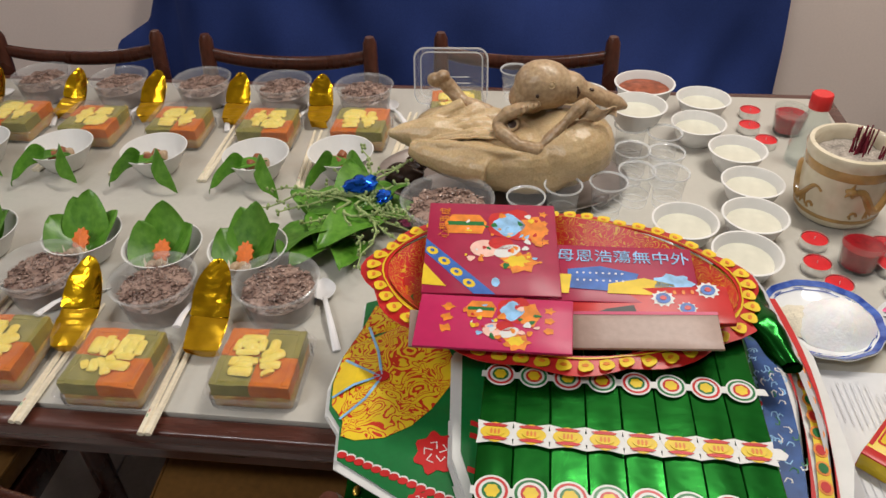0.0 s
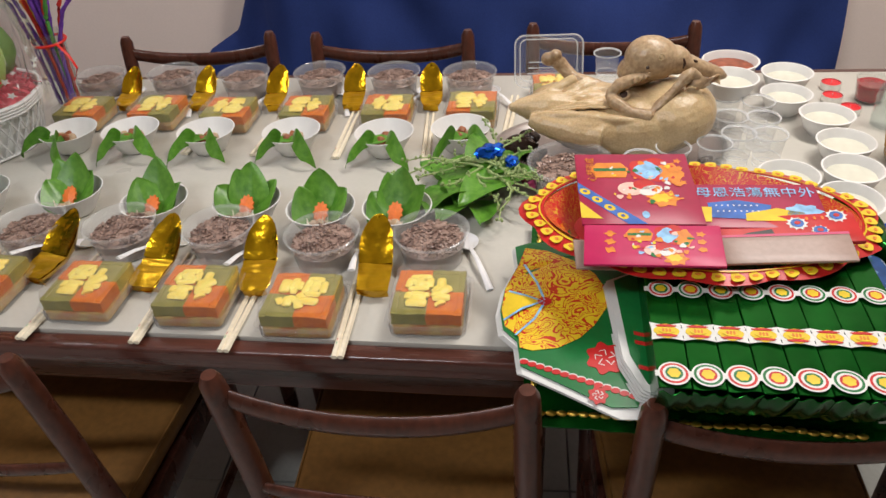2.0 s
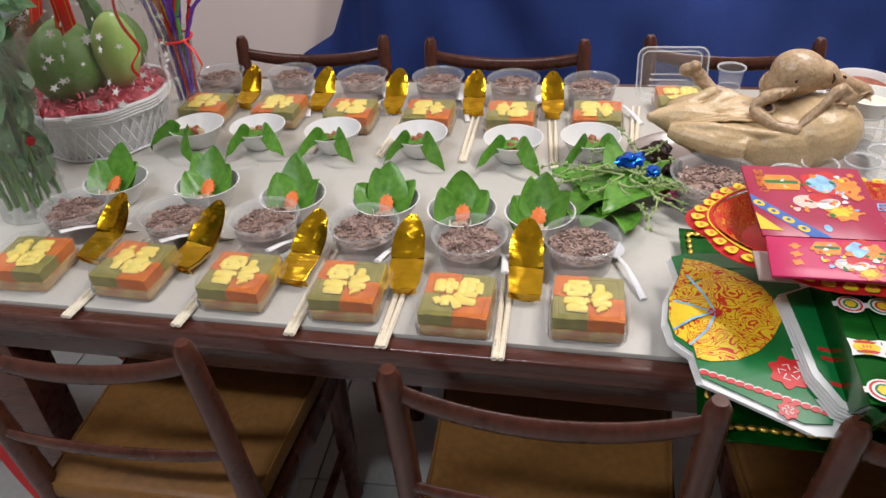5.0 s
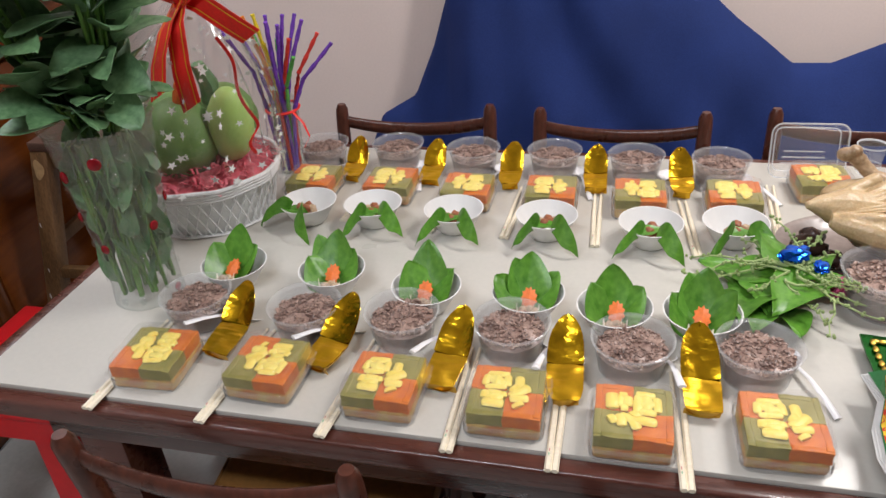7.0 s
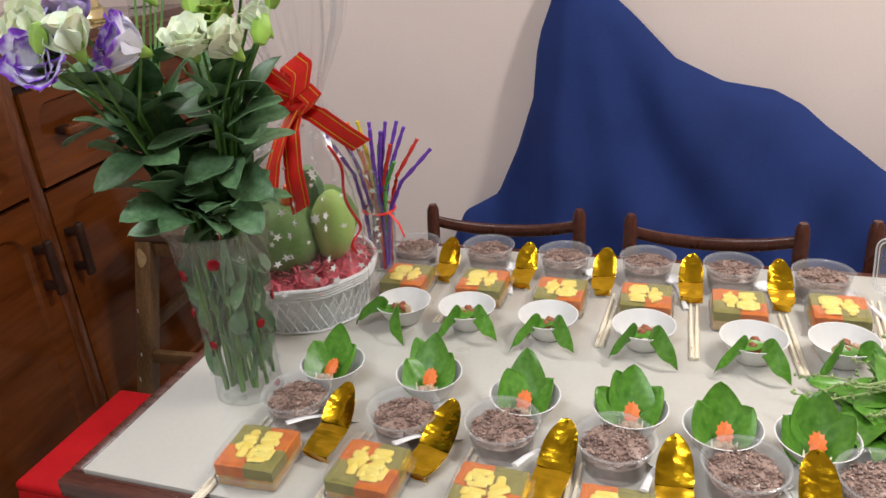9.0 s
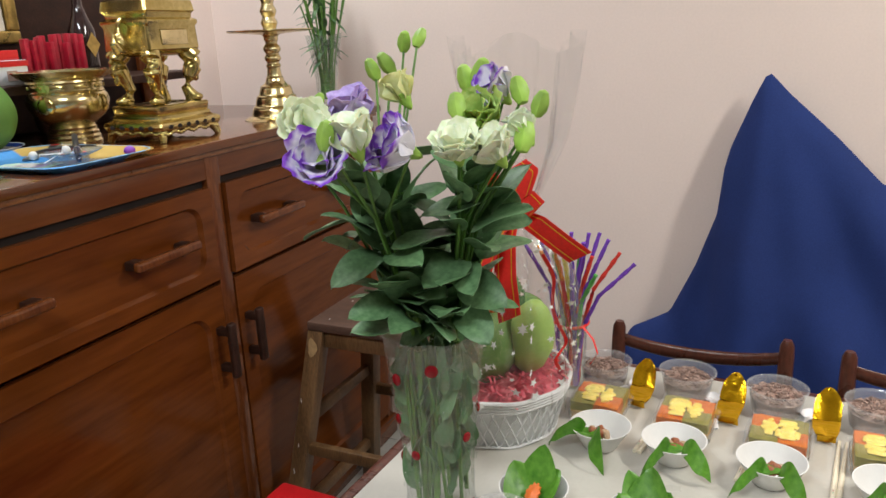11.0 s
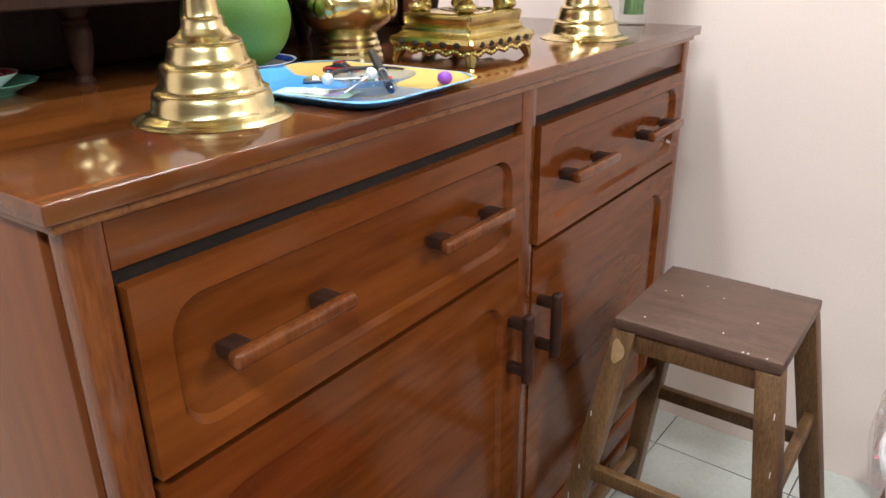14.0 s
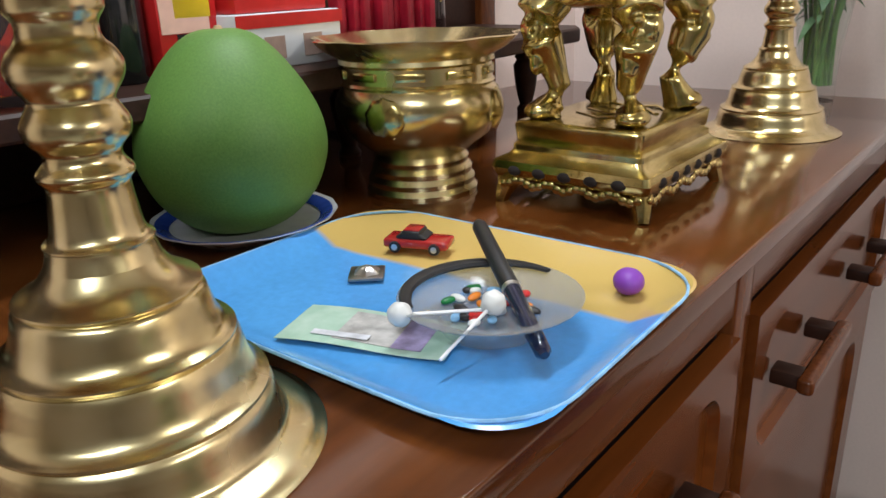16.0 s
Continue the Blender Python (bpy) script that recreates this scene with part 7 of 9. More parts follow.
# ---------------------------------------------------------------- exercise bike beyond the table's end
def exercise_bike():
    t = thing("exercise_bike", "exercise bike with a pale grey shroud and black handlebar", "exercise bike", pose(1.62, 2.42, 0, 0, 0, 8))
    grey = mat("bike_grey_paint", (0.16, 0.165, 0.17), rough=0.35, vary=0.12, scale=10)
    shroud = mat("bike_pale_plastic", (0.55, 0.56, 0.58), rough=0.35, vary=0.06, scale=10)
    wire = mat("brown_wire", (0.06, 0.032, 0.022), rough=0.4, vary=0.2, scale=20)
    for y in (-0.32, 0.34):
        part("foot_bar", tube([(-0.24, y, 0.03), (0.24, y, 0.03)], 0.03, 14), grey, t)
    part("frame_tube", tube([(-0.02, -0.30, 0.05), (-0.04, -0.12, 0.35), (-0.06, -0.02, 0.62)], 0.032, 14), grey, t)
    part("frame_tube", tube([(0.0, 0.34, 0.05), (0.0, 0.10, 0.32), (-0.02, -0.02, 0.50)], 0.03, 14), grey, t)
    bm = plate([(0.26 * math.cos(a) * (1 + 0.12 * math.cos(2 * a)), 0.21 * math.sin(a)) for a in np.linspace(0, 2 * math.pi, 40)[:-1]], 0.11, 0.02)
    sh = part("shroud", bm, shroud, t, "pale grey plastic shroud")
    sh.matrix_basis = pose(-0.20, 0.02, 0.38, 90, 0, 0)
    for k in range(4):
        part("lettering_bar", box(0.018, 0.0016, 0.020, 0.0, (-0.20 + 0.028 * k, -0.1115, 0.525 + 0.006 * k)), M_BLACKPL, sh, "black printed bar").matrix_basis = pose(0, 0, 0, -90, 0, 0) @ pose(0.20, -0.02, -0.38)
    part("handlebar", tube([(-0.42, -0.10, 0.615), (-0.30, -0.14, 0.625), (-0.12, -0.15, 0.65), (0.02, -0.10, 0.67), (0.16, -0.12, 0.66)], [0.024, 0.027, 0.027, 0.025, 0.024], 14), M_BLACKPL, t, "thick black padded handlebar")
    part("bottle_holder", tube([(-0.335, -0.13, 0.675), (-0.29, -0.14, 0.68), (-0.275, -0.14, 0.71), (-0.335, -0.13, 0.72), (-0.30, -0.13, 0.745), (-0.27, -0.12, 0.765), (-0.23, -0.11, 0.74), (-0.24, -0.12, 0.66)], 0.0045, 8), wire, t, "bent brown wire holder")
    part("saddle_post", tube([(0.0, 0.26, 0.20), (0.10, 0.30, 0.52), (0.15, 0.33, 0.80)], [0.022, 0.024, 0.022], 12), grey, t)
    part("saddle", ellipsoid((0.17, 0.34, 0.83), (0.10, 0.13, 0.04)), M_BLACKPL, t, "black padded saddle")


exercise_bike()


# ---------------------------------------------------------------- flower vase
M_CRYSTAL = glassy("pressed_glass", (0.92, 0.94, 0.93), 0.015, 2.3, 0.03, 0.9, 85)
M_BOSS = glassy("glass_boss_gloss", (0.97, 0.98, 0.98), 0.0, 1.9, 0.03, 0.4, 60)
M_CELLO = glassy("cellophane", (0.985, 0.985, 0.985), 0.025, 1.5, 0.03)
M_REDGLASS = mat("red_glass_bead", (0.20, 0.006, 0.01), rough=0.08, vary=0.2, scale=40)
M_STEM = mat("green_stem", (0.10, 0.22, 0.04), rough=0.45, vary=0.25, scale=30, bump=0.1)
M_FOLIAGE = mat("dark_foliage", (0.095, 0.21, 0.085), second=(0.18, 0.32, 0.15), rough=0.46, vary=0.3, scale=18, fine=120, bump=0.2, rnd=0.25)
M_PETALW = mat("cream_petal", (0.80, 0.89, 0.56), second=(0.92, 0.95, 0.80), rough=0.55, vary=0.1, scale=30, fine=120, bump=0.15, subs=0.2)
M_PETALG = mat("lime_petal", (0.36, 0.55, 0.10), second=(0.55, 0.70, 0.24), rough=0.5, vary=0.15, scale=30, fine=120, bump=0.15, subs=0.15)
M_PETALP = two_tone("picotee_petal", (0.80, 0.77, 0.86), (0.19, 0.045, 0.52), 0.027, 0.040, 0.55, 2, 1.5, 42)
M_PETALL = mat("lilac_petal", (0.46, 0.34, 0.72), second=(0.62, 0.52, 0.82), rough=0.55, vary=0.15, scale=35, fine=140, bump=0.2, subs=0.15)
M_PETALY = mat("yellow_cream_petal", (0.70, 0.70, 0.26), second=(0.78, 0.78, 0.42), rough=0.55, vary=0.1, scale=30, fine=120, bump=0.15, subs=0.2)
M_BUD = mat("green_bud", (0.30, 0.48, 0.08), rough=0.5, vary=0.2, scale=40, bump=0.1, rnd=0.15)
VASE = (0.15, 0.255)


def vase_of_flowers():
    t = thing("vase_of_flowers", "pressed glass vase with red beads holding purple and cream flowers", "flower vase", on_table(*VASE, 0))
    prof = [(0, 0.0), (0.052, 0.0), (0.057, 0.006), (0.055, 0.03), (0.056, 0.08), (0.060, 0.14), (0.066, 0.20), (0.073, 0.26), (0.079, 0.305), (0.081, 0.312), (0.077, 0.312),
            (0.071, 0.285), (0.068, 0.262)]
    hammered = lathe(flowing(prof, 4), 96, lambda a, k: 1 + (0.05 * math.cos(8 * a) if 34 <= k <= 42 else 0))
    for vtx in hammered.verts:
        if 0.012 < vtx.co.z < 0.28:
            d = Vector((vtx.co.x, vtx.co.y, 0)).normalized()
            vtx.co += d * 0.0022 * noise.noise(Vector((d.x * 5.5, d.y * 5.5, vtx.co.z * 75)))
    g = part("glass", hammered, M_CRYSTAL, t, "clear pressed glass with scalloped rim")
    g.visible_shadow = False
    r = random.Random(6)
    rad = lambda z: np.interp(z, [0, 0.08, 0.14, 0.2, 0.26, 0.31], [0.0565, 0.0565, 0.0605, 0.0665, 0.0735, 0.080])
    bead = boss = None
    for j in range(11):
        for i in range(11):
            z = 0.018 + 0.0255 * j
            a = 2 * math.pi * (i + 0.5 * (j % 2)) / 11
            q = float(rad(z)) + 0.0008
            isred = (i * 3 + j * 5) % 11 == 0 or (i + 4 * j) % 31 == 0
            if not isred and (i * 7 + j * 4) % 9 > 3:
                continue
            m = pose(q * math.cos(a), q * math.sin(a), z, 0, 0, math.degrees(a)) @ Matrix.Scale(q / 0.062, 4)
            if isred and bead is None or not isred and boss is None:
                s = 0.0082 if isred else 0.0064
                o = part("red_bead" if isred else "glass_boss", ellipsoid((0, 0, 0), (0.0035, s, s)), M_REDGLASS if isred else M_BOSS, t, "dark red bead" if isred else "")
                o.matrix_basis = m
                bead, boss = (o, boss) if isred else (bead, o)
            else:
                o = part_again(bead if isred else boss, m, t)
            o.visible_shadow = isred
    for k in range(24):
        a, q = r.uniform(0, 6.28), 0.044 * math.sqrt(r.random())
        b, q2 = a + r.uniform(-0.8, 0.8), 0.060 * math.sqrt(r.random())
        part("stem", tube([(q * math.cos(a), q * math.sin(a), 0.018), (0.5 * (q * math.cos(a) + q2 * math.cos(b)), 0.5 * (q * math.sin(a) + q2 * math.sin(b)), 0.17), (q2 * math.cos(b), q2 * math.sin(b), 0.295)], r.uniform(0.0026, 0.0042), 6), M_STEM, t)
    for k in range(170):
        a, z = r.uniform(0, 6.28), 0.05 + 0.225 * r.random() ** 0.5
        q = (0.040 + 0.080 * z) * math.sqrt(r.random())
        o = part("wet_leaf", leaf_mesh(r.uniform(0.045, 0.085), r.uniform(0.020, 0.036), 0.2, 0.2, 0.05, k, 8, 4), M_FOLIAGE, t)
        o.matrix_basis = pose(q * math.cos(a), q * math.sin(a), z - 0.03, r.uniform(62, 96), r.uniform(-16, 16), math.degrees(a) + 90 + r.uniform(-90, 90))
    return t


vase_of_flowers()


def petal(w, h, cup, seed, ruffle=0.045):
    """A broad ruffled petal rising from its claw and curling outwards at the lip."""
    def f(u, v):
        s = 2 * v - 1
        ww = w * 1.30 * (0.22 + 0.78 * math.sin(0.5 * math.pi * min(1, u * 1.35)) ** 0.8) * (1 - 0.30 * max(0, u - 0.7) * 3.3 * abs(s) ** 2)
        y = cup * (u ** 0.6) + 0.14 * w * max(0, u - 0.6) ** 1.5 * 3 + ruffle * w * math.sin(5.5 * s + seed) * u ** 3 + 0.035 * w * math.sin(13 * s + 3 * seed) * u ** 7
        return (s * ww * 0.5, y - 0.34 * w * s * s * u, h * u * (1 - 0.12 * u) * (1 - 0.30 * s * s * u) + 0.018 * h * math.sin(5 * s + 2 * seed) * u ** 2)
    return f


def bloom(t, at, size, material, tilt, turn, full=True, seed=0):
    """A ruffled cup of overlapping petals on a green calyx, tilted to face outwards."""
    r = random.Random(seed)
    c = part("bloom", lathe([(0, -0.016), (0.004, -0.012), (0.009, 0.0), (0.011, 0.010), (0.007, 0.012), (0, 0.012)], 10), M_BUD, t)
    c.matrix_basis = Matrix.Translation(at) @ Matrix.Rotation(radians(turn - 180), 4, "Z") @ Matrix.Rotation(radians(tilt), 4, "X")
    rings = ((3, 0.30, 0.96), (4, 0.62, 1.0), (5, 0.98, 0.92)) if full else ((3, 0.34, 1.0), (4, 0.58, 0.96))
    for n, cup, hh in rings:
        for k in range(n):
            o = part("petal", sheet(petal(size * r.uniform(0.6, 0.72), size * 0.76 * hh * r.uniform(0.92, 1.05), size * 0.40 * cup * r.uniform(0.85, 1.15), 1.9 * k + seed), 9, 12, 0.0004), material, c)
            o.matrix_basis = Matrix.Rotation(2 * math.pi * (k + 0.5 * (n % 2)) / n + r.uniform(-0.2, 0.2), 4, "Z") @ Matrix.Translation((0, 0.06 * size * cup, 0))


def bouquet(name, label, base, head, seed, blooms, buds, leaves):
    """A spray of stems from the vase's mouth, with broad clasping leaves, buds and flowers."""
    t = thing(name, label, "cut flowers", on_table(*VASE, 0), group="sprays in the vase")
    r = random.Random(seed)
    hd, bs = Vector(head), Vector(base)
    tops = [Vector(b[0]) for b in blooms] + [Vector(b[0]) for b in buds]
    for k, tp in enumerate(tops):
        mid = bs.lerp(hd, 0.6).lerp(tp, 0.35) + Vector((r.uniform(-0.012, 0.012), r.uniform(-0.012, 0.012), 0))
        part("stem", tube([tuple(bs + Vector((r.uniform(-0.015, 0.015), r.uniform(-0.015, 0.015), 0))), tuple(bs.lerp(mid, 0.5)), tuple(mid), tuple(tp)], [0.0032, 0.003, 0.0025, 0.0018], 6), M_STEM, t)
    for at, size, m, tilt, turn, full in blooms:
        bloom(t, at, size, m, tilt, turn, full, int(at[0] * 1000) + seed)
    for at, s in buds:
        part("bud", lathe([(0, -0.008), (0.006, -0.006), (0.0105, 0.004), (0.010, 0.015), (0.006, 0.025), (0, 0.028)], 14, lambda a, k: 1 + 0.07 * math.cos(5 * a)), M_BUD, t).matrix_basis = Matrix.Translation(at) @ Matrix.Rotation(r.uniform(-0.5, 0.5), 4, "X") @ Matrix.Rotation(r.uniform(-0.4, 0.4), 4, "Y") @ Matrix.Scale(s, 4)
    for k in range(leaves):
        f = 0.10 + 0.90 * (k + r.random()) / leaves
        axis = bs.lerp(hd, 0.93 * f) + Vector((0, 0, 0.012))
        tp = tops[k % len(tops)]
        c = axis.lerp(bs.lerp(tp, 0.85 * f), 0.45)
        a = 2.4 * k + r.uniform(-0.5, 0.5)
        ln = r.uniform(0.074, 0.100) * (1.0 - 0.28 * f) * min(1.0, 0.64 + 0.8 * f)
        o = part("leaf", broad_leaf(ln * 1.10, ln * r.uniform(0.62, 0.82), r.uniform(0.05, 0.45), k), M_FOLIAGE, t)
        q = r.uniform(0.002, 0.014)
        o.matrix_basis = Matrix.Translation(c + Vector((q * math.cos(a), q * math.sin(a), 0))) @ Matrix.Rotation(a - math.pi / 2, 4, "Z") @ Matrix.Rotation(radians(r.uniform(34, 72) if f < 0.30 else r.uniform(-6, 72)), 4, "X") @ Matrix.Rotation(radians(r.uniform(-40, 40)), 4, "Y")
    for k in range(leaves // 3):
        f = 0.02 + 0.26 * r.random()
        c = bs.lerp(hd, f)
        a = 2.4 * k + r.uniform(-0.5, 0.5)
        ln = r.uniform(0.050, 0.074)
        q = r.uniform(0.012, 0.034)
        o = part("leaf", broad_leaf(ln, ln * r.uniform(0.55, 0.75), r.uniform(0.1, 0.5), k + 90), M_FOLIAGE, t)
        o.matrix_basis = Matrix.Translation(c + Vector((q * math.cos(a), q * math.sin(a), 0.012))) @ Matrix.Rotation(a - math.pi / 2, 4, "Z") @ Matrix.Rotation(radians(r.uniform(-20, 62)), 4, "X") @ Matrix.Rotation(radians(r.uniform(-40, 40)), 4, "Y")


def broad_leaf(length, width, bend, seed):
    """An ovate leaf with a round base, a shallow fold along the rib and a wavy edge."""
    def f(u, v):
        s = 2 * v - 1
        w = width * 0.5 * (math.sin(math.pi * min(1.0, 0.06 + 0.94 * u) ** 0.85) ** 0.55 + 0.01)
        return (s * w, length * u, 0.16 * abs(s) * w + 0.05 * width * math.sin(6 * u + seed + 2 * s) * abs(s) - bend * length * u * u)
    return sheet(f, 14, 6, 0.0007)


# heights are measured from the table top; left and right as seen along +y
W_, G_, P_, L_ = M_PETALW, M_PETALG, M_PETALP, M_PETALL
bouquet("lisianthus_spray", "tall spray of purple and cream lisianthus with dark leaves", (-0.012, -0.020, 0.30), (-0.030, -0.110, 0.565), 5,
        [((-0.085, -0.160, 0.628), 0.070, W_, 62, 225, True), ((0.000, -0.240, 0.604), 0.068, P_, 64, 205, True), ((0.026, -0.205, 0.645), 0.068, L_, 20, 175, False),
         ((0.046, -0.235, 0.620), 0.066, W_, 18, 165, False), ((0.080, -0.175, 0.610), 0.072, P_, 62, 140, True), ((-0.015, -0.020, 0.655), 0.062, M_PETALY, 30, 110, False)],
        [((-0.150, 0.120, 0.680), 1.1), ((-0.115, 0.110, 0.690), 1.15), ((-0.095, 0.120, 0.722), 1.0), ((-0.065, 0.110, 0.728), 0.95), ((0.022, -0.262, 0.630), 1.0), ((-0.147, -0.127, 0.632), 0.6), ((-0.128, -0.075, 0.650), 0.8),
         ((-0.165, -0.040, 0.600), 0.5)], 58)
bouquet("lisianthus_spray", "tall spray of cream and lime lisianthus with dark leaves", (0.030, 0.0, 0.30), (0.105, -0.070, 0.560), 9,
        [((0.118, -0.128, 0.598), 0.062, W_, 30, 190, True), ((0.162, -0.105, 0.594), 0.058, W_, 36, 140, True), ((0.136, -0.028, 0.660), 0.066, P_, 48, 150, False),
         ((0.120, -0.052, 0.632), 0.064, G_, 50, 175, True), ((0.178, -0.055, 0.615), 0.052, W_, 30, 110, False)],
        [((0.084, -0.02, 0.672), 1.15), ((0.102, -0.03, 0.680), 1.15), ((0.165, -0.04, 0.660), 1.1), ((0.178, -0.07, 0.605), 1.2), ((0.100, -0.09, 0.645), 1.1), ((0.190, -0.05, 0.645), 1.0)], 48)


# ---------------------------------------------------------------- wrapped fruit basket
M_BASKET = mat("white_woven_basket", (0.72, 0.72, 0.72), rough=0.55, vary=0.06, scale=30, bump=0.1)
M_MELON = mat("green_pomelo_skin", (0.10, 0.21, 0.05), second=(0.18, 0.31, 0.08), rough=0.5, vary=0.15, scale=16, fine=260, bump=0.25)
M_LIME = mat("pale_green_skin", (0.36, 0.55, 0.14), rough=0.45, vary=0.15, scale=16, fine=260, bump=0.2)
M_SHRED = mat("pink_shredded_paper", (0.62, 0.06, 0.10), second=(0.75, 0.18, 0.22), rough=0.45, vary=0.3, scale=40, bump=0.2, rnd=0.3, island=True)
M_RIBBON = mat("red_ribbon", (0.76, 0.025, 0.018), rough=0.35, vary=0.12, scale=20, fine=200, bump=0.1)
M_STAR = mat("white_star_print", (0.82, 0.83, 0.82), rough=0.5, vary=0.03, scale=20)
BASKET = (0.118, 0.548)


def fruit_basket():
    t = thing("wrapped_fruit_basket", "white woven basket of green pomelos wrapped in starred cellophane", "gift basket", on_table(*BASKET, 0) @ Matrix.Diagonal((1.22, 1.20, 1.0, 1)))
    bm = bmesh.new()
    rb = lambda z: 0.099 + 0.022 * (z / 0.105)
    for k in range(40):
        a0 = 2 * math.pi * k / 40
        for sg in (-1, 1):
            pts = [(rb(z) * math.cos(a0 + sg * 3.2 * z), rb(z) * math.sin(a0 + sg * 3.2 * z), z) for z in np.linspace(0.004, 0.085, 8)]
            merge(bm, tube(pts, 0.0017, 5))
    part("woven_wall", bm, M_BASKET, t, "white diamond-woven wall")
    bm = bmesh.new()
    for z in (0.004, 0.086, 0.0925, 0.099, 0.105):
        pts = [(rb(z) * math.cos(a), rb(z) * math.sin(a), z + 0.0015 * math.sin(9 * a)) for a in np.linspace(0, 2 * math.pi, 49)]
        merge(bm, tube(pts, 0.0042 if z > 0.01 else 0.003, 7))
    part("rim_band", bm, M_BASKET, t, "thick white woven rim")
    part("base", lathe([(0, 0.0005), (0.098, 0.0005), (0.098, 0.004), (0, 0.004)], 30), M_BASKET, t)
    part("liner", lathe([(0.095, 0.004), (0.114, 0.094), (0.1125, 0.094), (0.093, 0.005)], 30), M_STAR, t)
    r = random.Random(4)
    bm = bmesh.new()
    for _ in range(560):
        a, q = r.uniform(0, 6.28), 0.113 * math.sqrt(r.random())
        z = 0.100 + 0.030 * (1 - (q / 0.12) ** 2) + r.uniform(-0.008, 0.01)
        b = r.uniform(0, 6.28)
        x, y = q * math.cos(a), q * math.sin(a)
        pts = [(x, y, z), (x + 0.008 * math.cos(b), y + 0.008 * math.sin(b), z + r.uniform(0, 0.008)), (x + 0.015 * math.cos(b + 0.7), y + 0.015 * math.sin(b + 0.7), z - 0.002)]
        merge(bm, tube(pts, 0.0018, 4, 0.25))
    merge(bm, lathe([(0, 0.118), (0.06, 0.112), (0.111, 0.096), (0.111, 0.09)], 24))
    tagged(part("shredded_paper", bm, M_SHRED, t, "pink shredded paper filling"), kind="stuff")
    for at, s, m, tl in (((-0.010, -0.030, 0.172), (0.062, 0.062, 0.080), M_MELON, 6), ((0.066, -0.005, 0.190), (0.036, 0.038, 0.078), M_LIME, 8), ((-0.055, 0.035, 0.165), (0.054, 0.055, 0.070), M_MELON, 0), ((0.03, 0.055, 0.18), (0.05, 0.045, 0.065), M_MELON, 0)):
        b = lathe([(0, -1.0), (0.35, -0.95), (0.72, -0.72), (0.98, -0.25), (1.0, 0.05), (0.86, 0.45), (0.6, 0.78), (0.3, 0.96), (0, 1.0)], 28)
        o = part("fruit", b, m, t, "green pomelo")
        o.matrix_basis = pose(*at, tl, tl, 0) @ Matrix.Diagonal((*s, 1))
    part("fruit_stalk", tube([(0.030, 0.02, 0.225), (0.036, 0.010, 0.265), (0.030, 0.0, 0.305)], [0.016, 0.015, 0.010], 8), M_FOLIAGE, t, "dark green stalk")
    part("fruit_stalk", tube([(0.010, -0.035, 0.248), (0.014, -0.035, 0.262), (0.016, -0.038, 0.285)], [0.012, 0.013, 0.007], 8), M_CARROT, t, "small orange fruit")

    # cellophane: bag round the basket, gathered by the ribbon, flaring out above it
    def cello(u, v):
        a = 2 * math.pi * u
        zz = [0.06, 0.12, 0.20, 0.27, 0.34, 0.40, 0.43, 0.47, 0.56, 0.66, 0.72]
        rr = [0.124, 0.131, 0.128, 0.112, 0.080, 0.040, 0.022, 0.036, 0.066, 0.080, 0.086]
        z = 0.06 + 0.66 * v
        q = float(np.interp(z, zz, rr))
        pl = 1 + 0.14 * math.sin(11 * a + 2.0 * v) * min(1, max(0, (z - 0.15) / 0.2)) + 0.05 * math.sin(23 * a + 9 * v)
        return (q * pl * math.cos(a) + 0.044 * min(1.0, max(0.0, (z - 0.16) / 0.24)), q * pl * math.sin(a), z + 0.018 * math.sin(4 * a) * v)

    c = part("cellophane_wrap", sheet(cello, 110, 40, 0.0), M_CELLO, t, "clear crinkled cellophane with white stars")
    c.visible_shadow = False
    star = [((0.0052 if k % 2 == 0 else 0.0021) * math.sin(math.pi * k / 5), (0.0052 if k % 2 == 0 else 0.0021) * math.cos(math.pi * k / 5)) for k in range(10)]
    first_star = None
    for k in range(190):
        u, v = r.random(), r.uniform(0.03, 0.50)
        p, pa, pv = Vector(cello(u, v)), Vector(cello(u + 0.004, v)), Vector(cello(u, v + 0.01))
        nrm = (pa - p).cross(pv - p).normalized()
        m = Matrix.Translation(p + nrm * 0.0008) @ nrm.to_track_quat("Z", "Y").to_matrix().to_4x4() @ Matrix.Rotation(r.uniform(0, 6), 4, "Z") @ Matrix.Scale(r.choice((0.9, 1.2, 1.6)), 4)
        if first_star is None:
            first_star = part("star", plate(star, 0.0003), M_STAR, t, smooth=False)
            first_star.matrix_basis = m
        else:
            part_again(first_star, m, t, "star")

    # ribbon: knot, loops and tails
    rib = lambda pts, w: sheet(lambda u, v: tuple(Vector(np.array([np.interp(u, np.linspace(0, 1, len(pts)), [p[i] for p in pts]) for i in range(3)])) + Vector((w * (v - 0.5) * 0.75, -w * (v - 0.5) * 0.2, w * (v - 0.5) * 0.55))), 24, 4, 0.0006)
    knot = part("bow", ellipsoid((0.002, -0.018, 0.435), (0.022, 0.019, 0.020)), M_RIBBON, t, "red ribbon bow with gold lines")
    knot.matrix_basis = pose(0.044, 0, 0)
